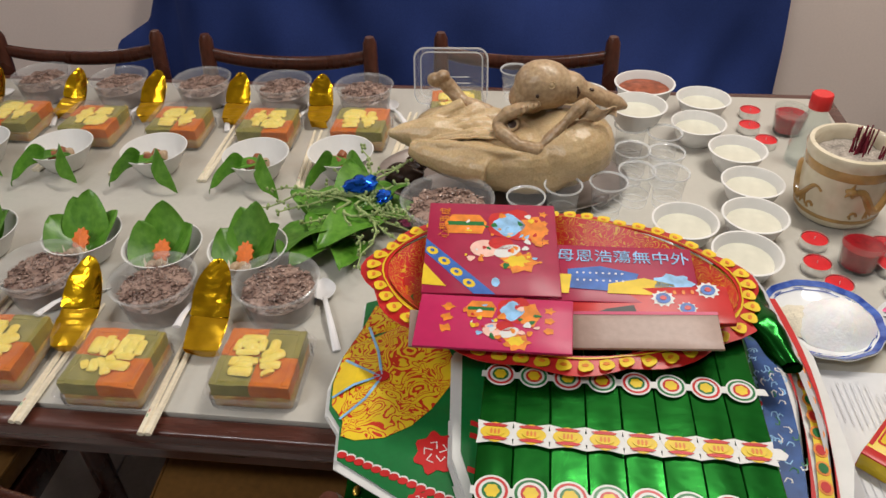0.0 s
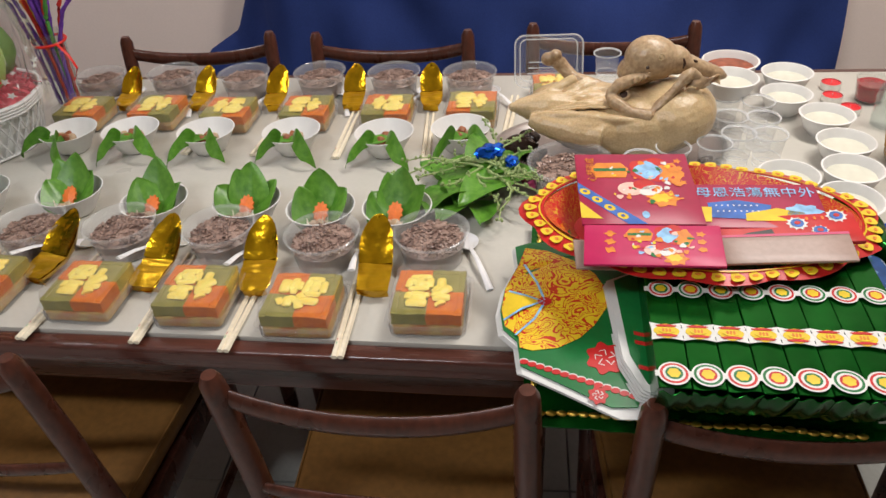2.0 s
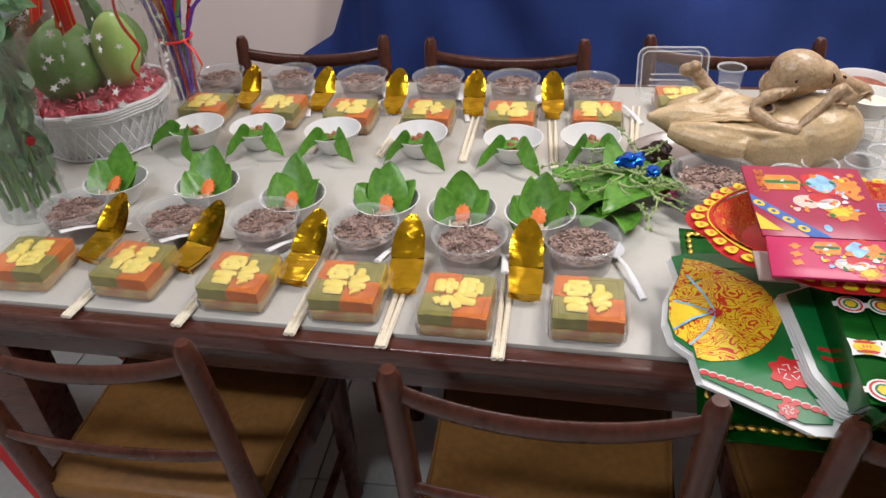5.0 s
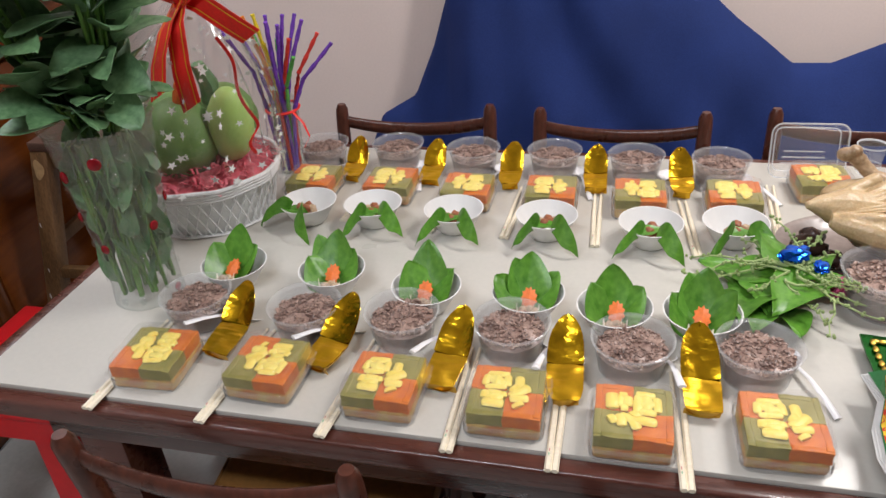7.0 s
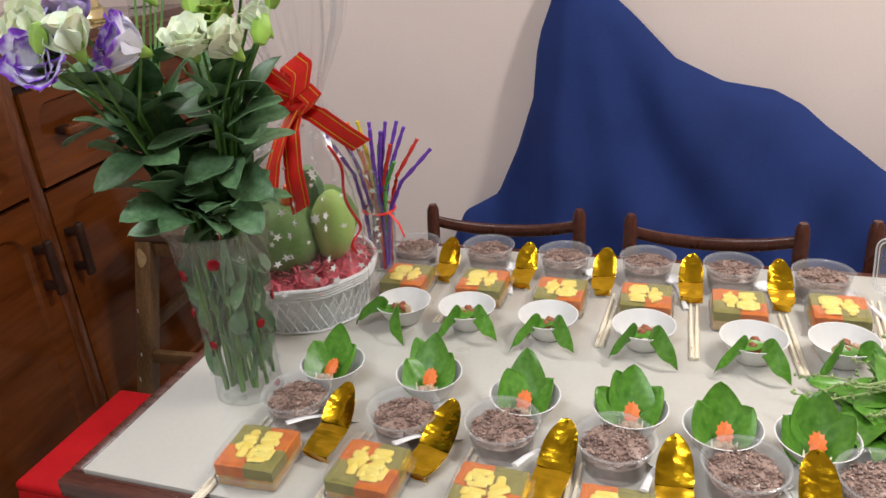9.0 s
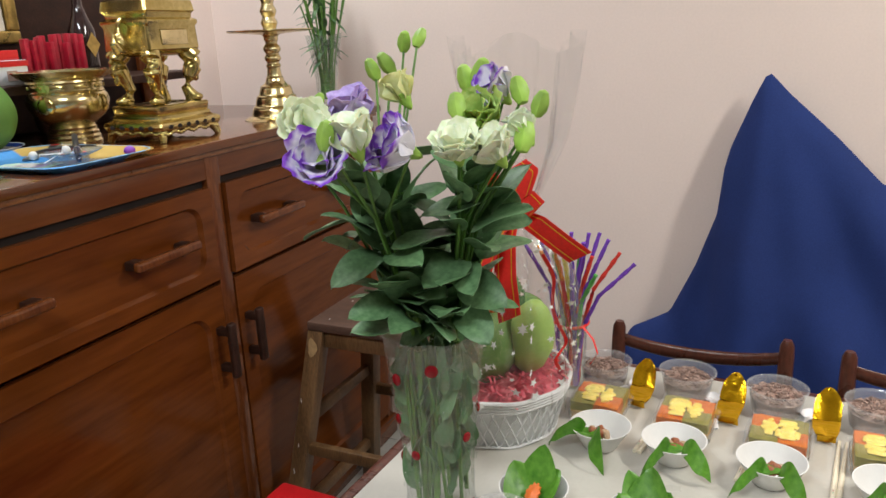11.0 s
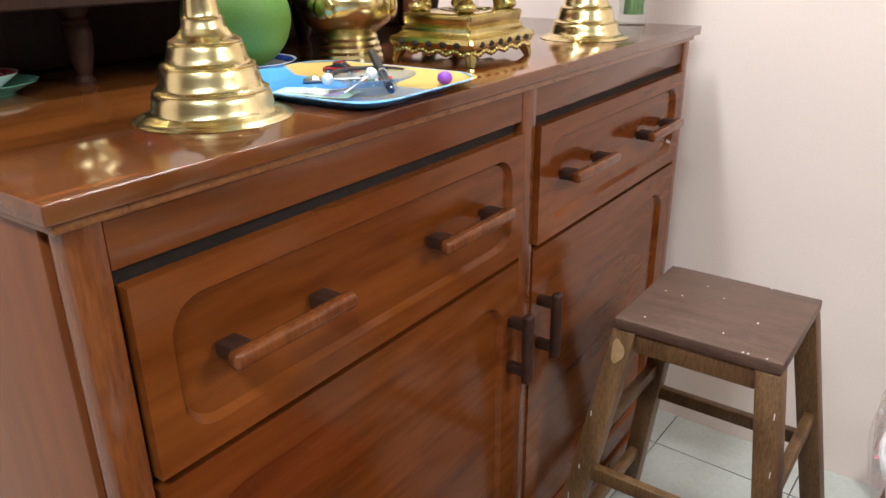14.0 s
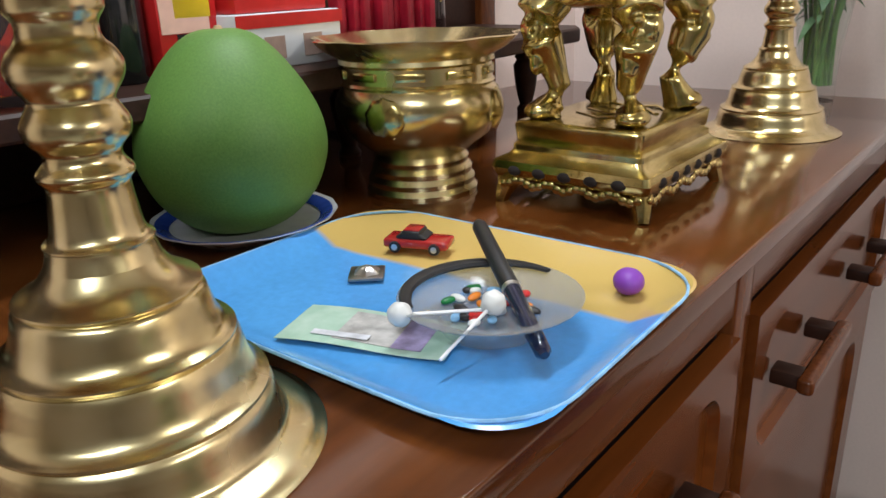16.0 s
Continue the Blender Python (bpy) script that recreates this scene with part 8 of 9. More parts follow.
    for pts, w in (([(0, -0.02, 0.43), (-0.02, -0.05, 0.455), (-0.045, -0.06, 0.475), (-0.035, -0.05, 0.500), (-0.015, -0.035, 0.47), (0, -0.02, 0.44)], 0.034),
                   ([(0, -0.02, 0.43), (0.022, -0.05, 0.46), (0.036, -0.055, 0.505), (0.012, -0.045, 0.520), (0.0, -0.03, 0.47), (0, -0.02, 0.44)], 0.036),
                   ([(0, -0.02, 0.43), (0.03, -0.055, 0.43), (0.05, -0.06, 0.455), (0.03, -0.05, 0.47), (0, -0.02, 0.44)], 0.028),
                   ([(0, -0.025, 0.43), (0.045, -0.05, 0.425), (0.085, -0.055, 0.395), (0.115, -0.06, 0.375)], 0.030),
                   ([(0, -0.025, 0.43), (-0.012, -0.06, 0.39), (-0.02, -0.085, 0.34), (-0.024, -0.10, 0.285)], 0.030),
                   ([(0, -0.025, 0.43), (0.006, -0.065, 0.39), (0.016, -0.09, 0.33), (0.028, -0.105, 0.27)], 0.032)):
        w *= 1.55
        b = part("ribbon_loop", rib(pts, w), M_RIBBON, knot)
        for off in (-0.3, 0.3):
            part("gold_thread", rib([(p[0] + 0.75 * w * off, p[1] - 0.0007 - 0.2 * w * off, p[2] + 0.55 * w * off + 0.0003) for p in pts], 0.0014), M_YELLOWPR, knot)
    for pts in ([(-0.03, -0.09, 0.33), (-0.05, -0.11, 0.26), (-0.07, -0.115, 0.20), (-0.085, -0.115, 0.15), (-0.09, -0.115, 0.10), (-0.085, -0.115, 0.05)],
                [(0.10, -0.05, 0.37), (0.115, -0.05, 0.30), (0.125, -0.04, 0.22), (0.13, -0.06, 0.19), (0.12, -0.055, 0.16)]):
        part("curling_ribbon", sheet(lambda u, v, pts=pts: (float(np.interp(u, np.linspace(0, 1, len(pts)), [p[0] for p in pts])) + 0.006 * math.sin(14 * u) + 0.005 * v, float(np.interp(u, np.linspace(0, 1, len(pts)), [p[1] for p in pts])) - 0.004 * math.cos(14 * u), float(np.interp(u, np.linspace(0, 1, len(pts)), [p[2] for p in pts])) + 0.003 * v), 40, 2, 0.0006), M_RIBBON, t, "curling red ribbon")


fruit_basket()


# ---------------------------------------------------------------- pipe cleaners in a glass
def pipe_cleaners():
    t = thing("pipe_cleaner_bunch", "bright fuzzy pipe cleaners standing in a dark glass", "craft bunch", on_table(0.215, 0.735, 0))
    g = part("glass", lathe([(0, 0), (0.026, 0), (0.028, 0.004), (0.033, 0.17), (0.031, 0.17), (0.026, 0.006), (0, 0.005)], 28), M_GLASS, t, "clear glass")
    g.visible_shadow = False
    cols = [mat("fuzz_%s" % n, c, rough=0.9, vary=0.3, scale=200, bump=0.6) for n, c in (("purple", (0.16, 0.05, 0.42)), ("red", (0.62, 0.04, 0.025)), ("yellow", (0.72, 0.55, 0.02)), ("green", (0.10, 0.36, 0.08)), ("orange", (0.72, 0.22, 0.02)))]
    r = random.Random(31)
    ends = [(-0.10, 0.32, 0), (-0.07, 0.365, 0), (-0.045, 0.345, 4), (-0.02, 0.35, 2), (0.0, 0.345, 0), (0.015, 0.34, 0), (0.03, 0.33, 0), (0.05, 0.34, 0), (0.075, 0.335, 0), (0.09, 0.30, 1), (0.125, 0.285, 0), (-0.03, 0.28, 1), (-0.01, 0.29, 2), (0.02, 0.30, 3), (0.06, 0.27, 3), (0.045, 0.30, 1), (-0.06, 0.31, 3), (-0.085, 0.30, 4), (0.035, 0.345, 0)]
    for x, z, c in ends:
        bx, by = 0.12 * x + r.uniform(-0.008, 0.008), r.uniform(-0.012, 0.012)
        ey = r.uniform(-0.03, 0.03)
        pts = [(bx, by, 0.008), (bx + 0.1 * x, by, 0.14), (0.45 * x, by + 0.4 * ey, 0.5 * (0.14 + z)), (x, by + ey, z)]
        bm = tube([tuple(Vector(pts[int(k / 8)]).lerp(Vector(pts[min(int(k / 8) + 1, 3)]), (k % 8) / 8)) for k in range(25)], [0.0042 + 0.0008 * math.sin(k * 2.1) for k in range(25)], 7)
        for v in bm.verts:
            v.co += noise.noise_vector(v.co * 400) * 0.0009
        part("pipe_cleaner", bm, cols[c], t)
    part("tie_ribbon", tube([(0.035 * math.cos(a), 0.035 * math.sin(a), 0.150 + 0.002 * math.sin(a)) for a in np.linspace(0, 6.283, 25)], 0.003, 6), M_RIBBON, t, "thin red ribbon")
    part("tie_ribbon", tube([(0.03, -0.02, 0.15), (0.055, -0.03, 0.13), (0.065, -0.03, 0.10), (0.05, -0.03, 0.075)], 0.0035, 6, 0.3), M_RIBBON, t, "thin red ribbon")


pipe_cleaners()


# ---------------------------------------------------------------- red plastic stool by the table
def red_stool():
    """Moulded stool: a square top, four broad splayed corner legs and arched aprons between them."""
    t = thing("red_plastic_stool", "bright red moulded plastic stool pushed under the table", "stool", on_table(-0.255, 0.350, 1, 0))
    m = mat("red_moulded_plastic", (0.52, 0.010, 0.014), rough=0.32, vary=0.08, scale=12, bump=0.04)
    A, H = 0.168, 0.48
    part("seat", box(2 * A, 2 * A, 0.024, 0.010, (0, 0, H - 0.024), 3), m, t)
    for side in range(4):
        def panel(u, v):
            # one side of the stool, with a round arch cut out of its lower part
            s = 2 * u - 1
            arch = 0.050 + (H - 0.070) * max(0.0, (abs(s) - 0.56) / 0.44) ** 0.45
            z = (H - 0.014) - arch * v
            out = A - 0.010 + 0.068 * (1 - z / H)
            return (s * out, -out, z)
        o = part("side_panel", sheet(panel, 40, 10, 0.005), m, t, "arched apron and legs")
        o.matrix_basis = pose(0, 0, 0, 0, 0, 90 * side)
    # dark disc on the solid seat paints the shade of its hole
    part("seat_hole", lathe([(0.0, 0.0), (0.016, 0.0), (0.018, 0.0006)], 20), M_GAP, t).matrix_basis = pose(0, 0, H + 0.0004)


red_stool()


# ---------------------------------------------------------------- altar things
M_BRASS = mat("polished_brass", (0.74, 0.61, 0.30), second=(0.84, 0.73, 0.43), rough=0.25, metal=1.0, vary=0.14, scale=9, fine=60, bump=0.05, rvary=0.10)
M_BRASS2 = mat("cast_brass", (0.56, 0.45, 0.15), second=(0.70, 0.58, 0.26), rough=0.2, metal=1.0, vary=0.2, scale=14, fine=90, bump=0.10, rvary=0.10)
M_POMELO = mat("smooth_green_skin", (0.10, 0.22, 0.04), second=(0.14, 0.28, 0.055), rough=0.55, vary=0.1, scale=5, fine=420, bump=0.08, subs=0.05)
M_TRAYBLUE = two_tone("printed_melamine", (0.10, 0.36, 0.80), (0.62, 0.43, 0.13), 0.045, 0.053, 0.2, 0, 0.5, 9, 0.5, 0.0)
M_PICTURE = mat("faded_print", (0.55, 0.50, 0.42), rough=0.4, vary=0.25, scale=6, fine=30)
M_GILT = mat("gilt_frame", (0.55, 0.38, 0.12), rough=0.3, metal=0.8, vary=0.2, scale=30, bump=0.2)
M_AMBER = glassy("amber_glass", (0.55, 0.18, 0.04), 0.05, 1.5, 0.02)
M_CELADON = mat("celadon_glaze", (0.16, 0.42, 0.34), rough=0.14, vary=0.12, scale=14, coat=0.4)
M_DARKRED = mat("dark_dates", (0.06, 0.008, 0.008), rough=0.2, vary=0.4, scale=60, bump=0.3)


def candlestick(at):
    t = thing("brass_candlestick", "tall turned brass candlestick with a wide drip dish", "candlestick", at, group="brass candlesticks")
    prof = [(0, 0.0), (0.094, 0.0), (0.097, 0.003), (0.092, 0.006), (0.084, 0.009), (0.079, 0.013), (0.075, 0.030), (0.0725, 0.034), (0.0735, 0.037), (0.066, 0.042), (0.061, 0.062), (0.0585, 0.065), (0.0595, 0.068), (0.052, 0.073), (0.047, 0.091),
            (0.0445, 0.094), (0.0455, 0.097), (0.038, 0.101), (0.033, 0.105), (0.028, 0.112), (0.0255, 0.121), (0.0265, 0.123), (0.0225, 0.127), (0.0205, 0.140), (0.0195, 0.151), (0.022, 0.155), (0.0225, 0.158), (0.0185, 0.163), (0.0185, 0.168), (0.0235, 0.174), (0.0245, 0.181),
            (0.021, 0.188), (0.0195, 0.192), (0.0245, 0.200), (0.026, 0.207), (0.023, 0.214), (0.0185, 0.219), (0.018, 0.226), (0.0215, 0.232), (0.0215, 0.240), (0.026, 0.246), (0.055, 0.250), (0.118, 0.2545), (0.127, 0.258), (0.127, 0.2605), (0.114, 0.2585), (0.05, 0.2555), (0.024, 0.254),
            (0.019, 0.262), (0.0215, 0.272), (0.0245, 0.280), (0.021, 0.290), (0.018, 0.296), (0.0225, 0.306), (0.0245, 0.315), (0.020, 0.326), (0.0175, 0.334), (0.021, 0.345), (0.0235, 0.356), (0.018, 0.37), (0.018, 0.40), (0.04, 0.41), (0.045, 0.425), (0.035, 0.43), (0.0, 0.43)]
    part("bell_base", lathe(flowing(prof[:20], 3), 72), M_BRASS, t, "stepped bell-shaped brass base")
    part("turned_stem", lathe(flowing(prof[19:41], 4), 64), M_BRASS, t)
    part("drip_dish", lathe(prof[40:48], 64), M_BRASS, t, "wide flat drip dish")
    part("upper_stem", lathe(flowing(prof[47:], 4), 64), M_BRASS, t)
    return t


cs = candlestick(on_cabinet(0.320, 0.172))
copy_thing(cs, on_cabinet(1.360, 0.148))


def pomelo():
    t = thing("china_saucer", "white china saucer with a dark blue rim", "saucer", on_cabinet(0.592, 0.436))
    part("china", lathe([(0, 0.0), (0.045, 0.0), (0.047, 0.004), (0.075, 0.009), (0.093, 0.019), (0.0935, 0.0205), (0.074, 0.0115), (0, 0.007)], 56, lambda a, k: 1 + 0.008 * math.cos(16 * a)), M_CHINA, t)
    part("blue_rim", lathe([(0.076, 0.0128), (0.089, 0.0190), (0.0885, 0.0196), (0.0755, 0.0134)], 56), M_BLUECHINA, t, "dark blue painted rim")
    g = thing("pomelo", "large smooth green pomelo standing on a saucer", "pomelo", on_cabinet(0.589, 0.437, 0, CTOP + 0.008))
    part("rind", lathe(flowing([(0, 0.0), (0.03, 0.001), (0.055, 0.012), (0.078, 0.036), (0.0905, 0.066), (0.0925, 0.090), (0.087, 0.115), (0.073, 0.143), (0.055, 0.168), (0.037, 0.185), (0.020, 0.193), (0, 0.194)], 5), 72), M_POMELO, g)
    part("stalk_scar", lathe([(0, 0.1975), (0.003, 0.1970), (0.0045, 0.1945), (0.0055, 0.1925), (0, 0.1925)], 16), M_BEAK, g, "dry brown stalk scar")


pomelo()


def brass_bowl():
    t = thing("brass_incense_bowl", "round polished brass incense bowl with a scalloped flared rim", "incense bowl", on_cabinet(0.817, 0.390))
    wv = lambda a, k: 1 + (0.05 * math.cos(9 * a) if k >= 21 else 0)
    prof = [(0, 0), (0.066, 0), (0.067, 0.006), (0.063, 0.012), (0.064, 0.018), (0.060, 0.024), (0.061, 0.030), (0.056, 0.036), (0.057, 0.042), (0.053, 0.048), (0.062, 0.055), (0.082, 0.070), (0.094, 0.092), (0.097, 0.106), (0.094, 0.120), (0.088, 0.127), (0.090, 0.130), (0.087, 0.133), (0.086, 0.150), (0.090, 0.153), (0.089, 0.158), (0.105, 0.168), (0.118, 0.180), (0.115, 0.181), (0.086, 0.165), (0.080, 0.150), (0, 0.145)]
    part("bowl", lathe(prof, 72, wv), M_BRASS, t)
    for k in range(4):
        a = radians(-90 + 90 * k + 18)
        m = part("round_boss", lathe([(0, 0.008), (0.010, 0.007), (0.017, 0.004), (0.021, 0.0025), (0.023, 0.0)], 24, lambda q, j: 1 + 0.05 * math.cos(10 * q)), M_BRASS2, t, "embossed round boss")
        m.matrix_basis = Matrix.Translation((0.094 * math.cos(a), 0.094 * math.sin(a), 0.100)) @ Matrix.Rotation(a, 4, "Z") @ Matrix.Rotation(radians(90), 4, "Y")
    for k in range(10):
        a = radians(36 * k)
        part("collar_relief", box(0.004, 0.032, 0.009, 0.0018, (0.0865, 0, 0.1375)), M_BRASS2, t).matrix_basis = pose(0, 0, 0, 0, 0, math.degrees(a))


brass_bowl()


def square_burner():
    t = thing("brass_incense_burner", "square brass incense burner on a stepped pierced base", "incense burner", on_cabinet(0.930, 0.196) @ Matrix.Diagonal((0.91, 0.91, 1.0, 1)))
    def stepped(rows, m, name, label=""):
        bm = bmesh.new()
        rings = []
        for hx, hy, z in rows:
            rings.append([bm.verts.new((x, y, z)) for x, y in rounded(2 * hx, 2 * hy, 0.008, 3)])
        k = len(rings[0])
        for a, b in zip(rings, rings[1:]):
            for i in range(k):
                bm.faces.new((a[i], a[(i + 1) % k], b[(i + 1) % k], b[i]))
        bm.faces.new(rings[0][::-1])
        bm.faces.new(rings[-1])
        bmesh.ops.recalc_face_normals(bm, faces=bm.faces)
        return part(name, bm, m, t, label)
    stepped([(0.102, 0.086, 0.022), (0.118, 0.100, 0.030), (0.123, 0.104, 0.040), (0.121, 0.102, 0.048), (0.108, 0.090, 0.053), (0.103, 0.085, 0.058), (0.103, 0.085, 0.064), (0.098, 0.080, 0.067), (0.100, 0.082, 0.070), (0.102, 0.084, 0.086), (0.099, 0.081, 0.089), (0.094, 0.076, 0.090)], M_BRASS2, "stepped_base", "stepped brass plinth")
    for sx in (-1, 1):
        for sy in (-1, 1):
            part("foot", tube([(sx * 0.100, sy * 0.084, 0.03), (sx * 0.108, sy * 0.091, 0.012), (sx * 0.112, sy * 0.094, 0.0)], [0.016, 0.011, 0.008], 8), M_BRASS2, t)
    # no holes are cut; dark blobs paint the shade of the piercing
    dark = M_GAP
    for k in range(6):
        x = -0.085 + 0.034 * k
        for sy in (-1, 1):
            part("pierced_slot", ellipsoid((0, 0, 0), (0.009, 0.004, 0.0055)), dark, t, "dark blob for the shade in a pierced opening").matrix_basis = pose(x, sy * 0.1025, 0.0385, 0, 0, 0)
    for k in range(5):
        y = -0.068 + 0.034 * k
        for sx in (-1, 1):
            part("pierced_slot", ellipsoid((0, 0, 0), (0.004, 0.009, 0.0055)), dark, t, "dark blob for the shade in a pierced opening").matrix_basis = pose(sx * 0.1215, y, 0.0385)
    skirt = bmesh.new()
    for k in range(22):
        u = k / 21
        for sy in (-1, 1):
            merge(skirt, ellipsoid((-0.105 + 0.21 * u, sy * 0.099, 0.024 + 0.003 * math.sin(5 * k)), (0.006, 0.003, 0.005)))
        for sx in (-1, 1):
            merge(skirt, ellipsoid((sx * 0.116, -0.088 + 0.176 * u, 0.024 + 0.003 * math.sin(5 * k)), (0.003, 0.006, 0.005)))
    tagged(part("scroll_skirt", skirt, M_BRASS2, t, "wavy cast brass skirt"), kind="stuff")
    for k in range(4):
        part("top_scroll", tube([(-0.05 + 0.03 * k, -0.05, 0.0905), (-0.03 + 0.03 * k, -0.03, 0.0915), (-0.045 + 0.03 * k, 0.0, 0.0905), (-0.02 + 0.03 * k, 0.04, 0.0905)], 0.004, 6, 0.35), M_BRASS2, t)
    for sx in (-1, 1):
        for sy in (-1, 1):
            bm = bmesh.new()
            x, y = sx * 0.062, sy * 0.048
            merge(bm, tube([(x + sx * 0.006, y + sy * 0.006, 0.092), (x + sx * 0.004, y + sy * 0.004, 0.105), (x - sx * 0.004, y - sy * 0.003, 0.125), (x + sx * 0.004, y + sy * 0.004, 0.150), (x + sx * 0.016, y + sy * 0.012, 0.175), (x + sx * 0.018, y + sy * 0.014, 0.200), (x, y, 0.222)], [0.023, 0.019, 0.0150, 0.019, 0.026, 0.028, 0.026], 14))
            merge(bm, ellipsoid((x + sx * 0.014, y + sy * 0.012, 0.099), (0.022, 0.020, 0.011)))
            merge(bm, ellipsoid((x + sx * 0.012, y + sy * 0.030, 0.186), (0.014, 0.010, 0.014)))
            merge(bm, ellipsoid((x + sx * 0.026, y + sy * 0.010, 0.150), (0.010, 0.009, 0.013)))
            for j in range(3):
                merge(bm, ellipsoid((x + sx * (0.022 + 0.004 * j), y + sy * 0.02, 0.165 + 0.015 * j), (0.008, 0.006, 0.006)))
            blended(part("lion_leg", bm, M_BRASS2, t, "cast brass animal-paw leg"), 0.0026, 12)
    stepped([(0.060, 0.045, 0.205), (0.088, 0.072, 0.212), (0.096, 0.080, 0.222), (0.094, 0.078, 0.275), (0.099, 0.083, 0.282), (0.099, 0.083, 0.290), (0.088, 0.072, 0.296), (0.090, 0.074, 0.306), (0.096, 0.080, 0.312), (0.092, 0.076, 0.335), (0.080, 0.064, 0.345)], M_BRASS2, "burner_body", "square brass body")
    part("panel_relief", box(0.10, 0.004, 0.036, 0.003, (0, -0.080, 0.231)), M_BRASS, t)
    for sx in (-1, 1):
        bm = bmesh.new()
        merge(bm, tube([(sx * 0.090, 0, 0.23), (sx * 0.118, -0.004, 0.235), (sx * 0.138, -0.010, 0.225), (sx * 0.148, -0.012, 0.240), (sx * 0.140, -0.006, 0.258)], [0.022, 0.020, 0.016, 0.012, 0.007], 12))
        merge(bm, ellipsoid((sx * 0.118, -0.004, 0.250), (0.018, 0.014, 0.014)))
        merge(bm, tube([(sx * 0.115, 0.0, 0.26), (sx * 0.112, 0, 0.285), (sx * 0.098, 0, 0.295)], [0.010, 0.008, 0.006], 8))
        blended(part("side_handle", bm, M_BRASS2, t, "cast brass scroll handle"), 0.0028, 3)
    lid = lathe([(0.07, 0.345), (0.065, 0.37), (0.045, 0.395), (0.03, 0.41), (0.034, 0.43), (0.0, 0.46)], 32)
    part("lid", lid, M_BRASS2, t)


square_burner()


def glass_of_greens():
    t = thing("glass_vase_of_greens", "clear glass vase packed with green stems and leaves", "flower vase", on_cabinet(1.682, 0.165))
    g = part("glass", lathe([(0, 0), (0.036, 0), (0.038, 0.004), (0.036, 0.025), (0.038, 0.09), (0.048, 0.17), (0.062, 0.24), (0.060, 0.24), (0.046, 0.17), (0.035, 0.09), (0.034, 0.03), (0, 0.025)], 40), M_GLASS, t, "clear glass with a heavy foot")
    g.visible_shadow = False
    r = random.Random(17)
    for k in range(34):
        a, q = r.uniform(0, 6.28), 0.028 * math.sqrt(r.random())
        b, q2 = a + r.uniform(-0.5, 0.5), 0.055 * math.sqrt(r.random())
        x2, y2 = q2 * math.cos(b), q2 * math.sin(b)
        zt = r.uniform(0.30, 0.42)
        part("stem", tube([(q * math.cos(a), q * math.sin(a), 0.028), (0.6 * x2, 0.6 * y2, 0.14), (x2, y2, 0.24), (1.7 * x2, 1.7 * y2, zt)], 0.003, 6), M_STEM, t)
    for k in range(70):
        b, q2, z = r.uniform(0, 6.28), r.uniform(0.01, 0.07), r.uniform(0.15, 0.42)
        q2 *= min(1, z / 0.25)
        o = part("leaf", leaf_mesh(r.uniform(0.04, 0.07), r.uniform(0.016, 0.026), 0.5, 0.25, 0.05, k, 8, 4), M_FOLIAGE, t)
        o.matrix_basis = Matrix.Translation((0.6 * q2 * math.cos(b), 0.6 * q2 * math.sin(b), z)) @ Matrix.Rotation(b - math.pi / 2, 4, "Z") @ Matrix.Rotation(radians(r.uniform(-30, 60)), 4, "X")


glass_of_greens()


def melamine_tray():
    t = thing("melamine_tray", "rectangular blue melamine tray with a sand-coloured end", "tray", on_cabinet(0.560, 0.170, 1))
    sx, sy = 0.285, 0.355
    part("tray", pan(sx - 0.05, sy - 0.05, 0.015, 0.045, 0.002, 0.025, 0.0, 9), M_TRAYBLUE, t)
    lip = rounded(sx, sy, 0.066, 10)
    part("rim", tube([(x, y, 0.0152) for x, y in lip + lip[:1]], 0.0013, 6), M_LTBLUE, t, "worn pale rim")
    return t


melamine_tray()
TR = lambda s, d, turn=0.0, z=0.0045: on_cabinet(s, d, turn, CTOP + z)


def toy_car():
    t = thing("toy_car", "small red die-cast toy sports car in the tray", "toy car", TR(0.640, 0.243, -70))
    red = mat("red_car_paint", (0.42, 0.02, 0.02), rough=0.2, vary=0.1, scale=20, coat=0.6)
    bm = box(0.062, 0.026, 0.009, 0.003, (0, 0, 0.004), 3)
    part("body", bm, red, t)
    cab = box(0.030, 0.022, 0.009, 0.003, (-0.004, 0, 0.0115), 3)
    for v in cab.verts:
        if v.co.z > 0.016:
            v.co.x = -0.004 + (v.co.x + 0.004) * 0.6
    part("cabin", cab, M_BLACKPL, t, "dark windows")
    part("roof", box(0.015, 0.018, 0.0015, 0.0006, (-0.004, 0, 0.0200)), red, t)
    for x in (-0.019, 0.019):
        for y in (-0.0125, 0.0125):
            w = part("wheel", lathe([(0, -0.002), (0.0052, -0.002), (0.0056, 0), (0.0052, 0.002), (0, 0.002)], 16), M_BLACKPL, t)
            w.matrix_basis = pose(x, y, 0.0056, 90, 0, 0)
            part("rim", lathe([(0, 0.0024), (0.003, 0.0022), (0.0034, 0.001)], 12), M_FOILCUP, w)


toy_car()


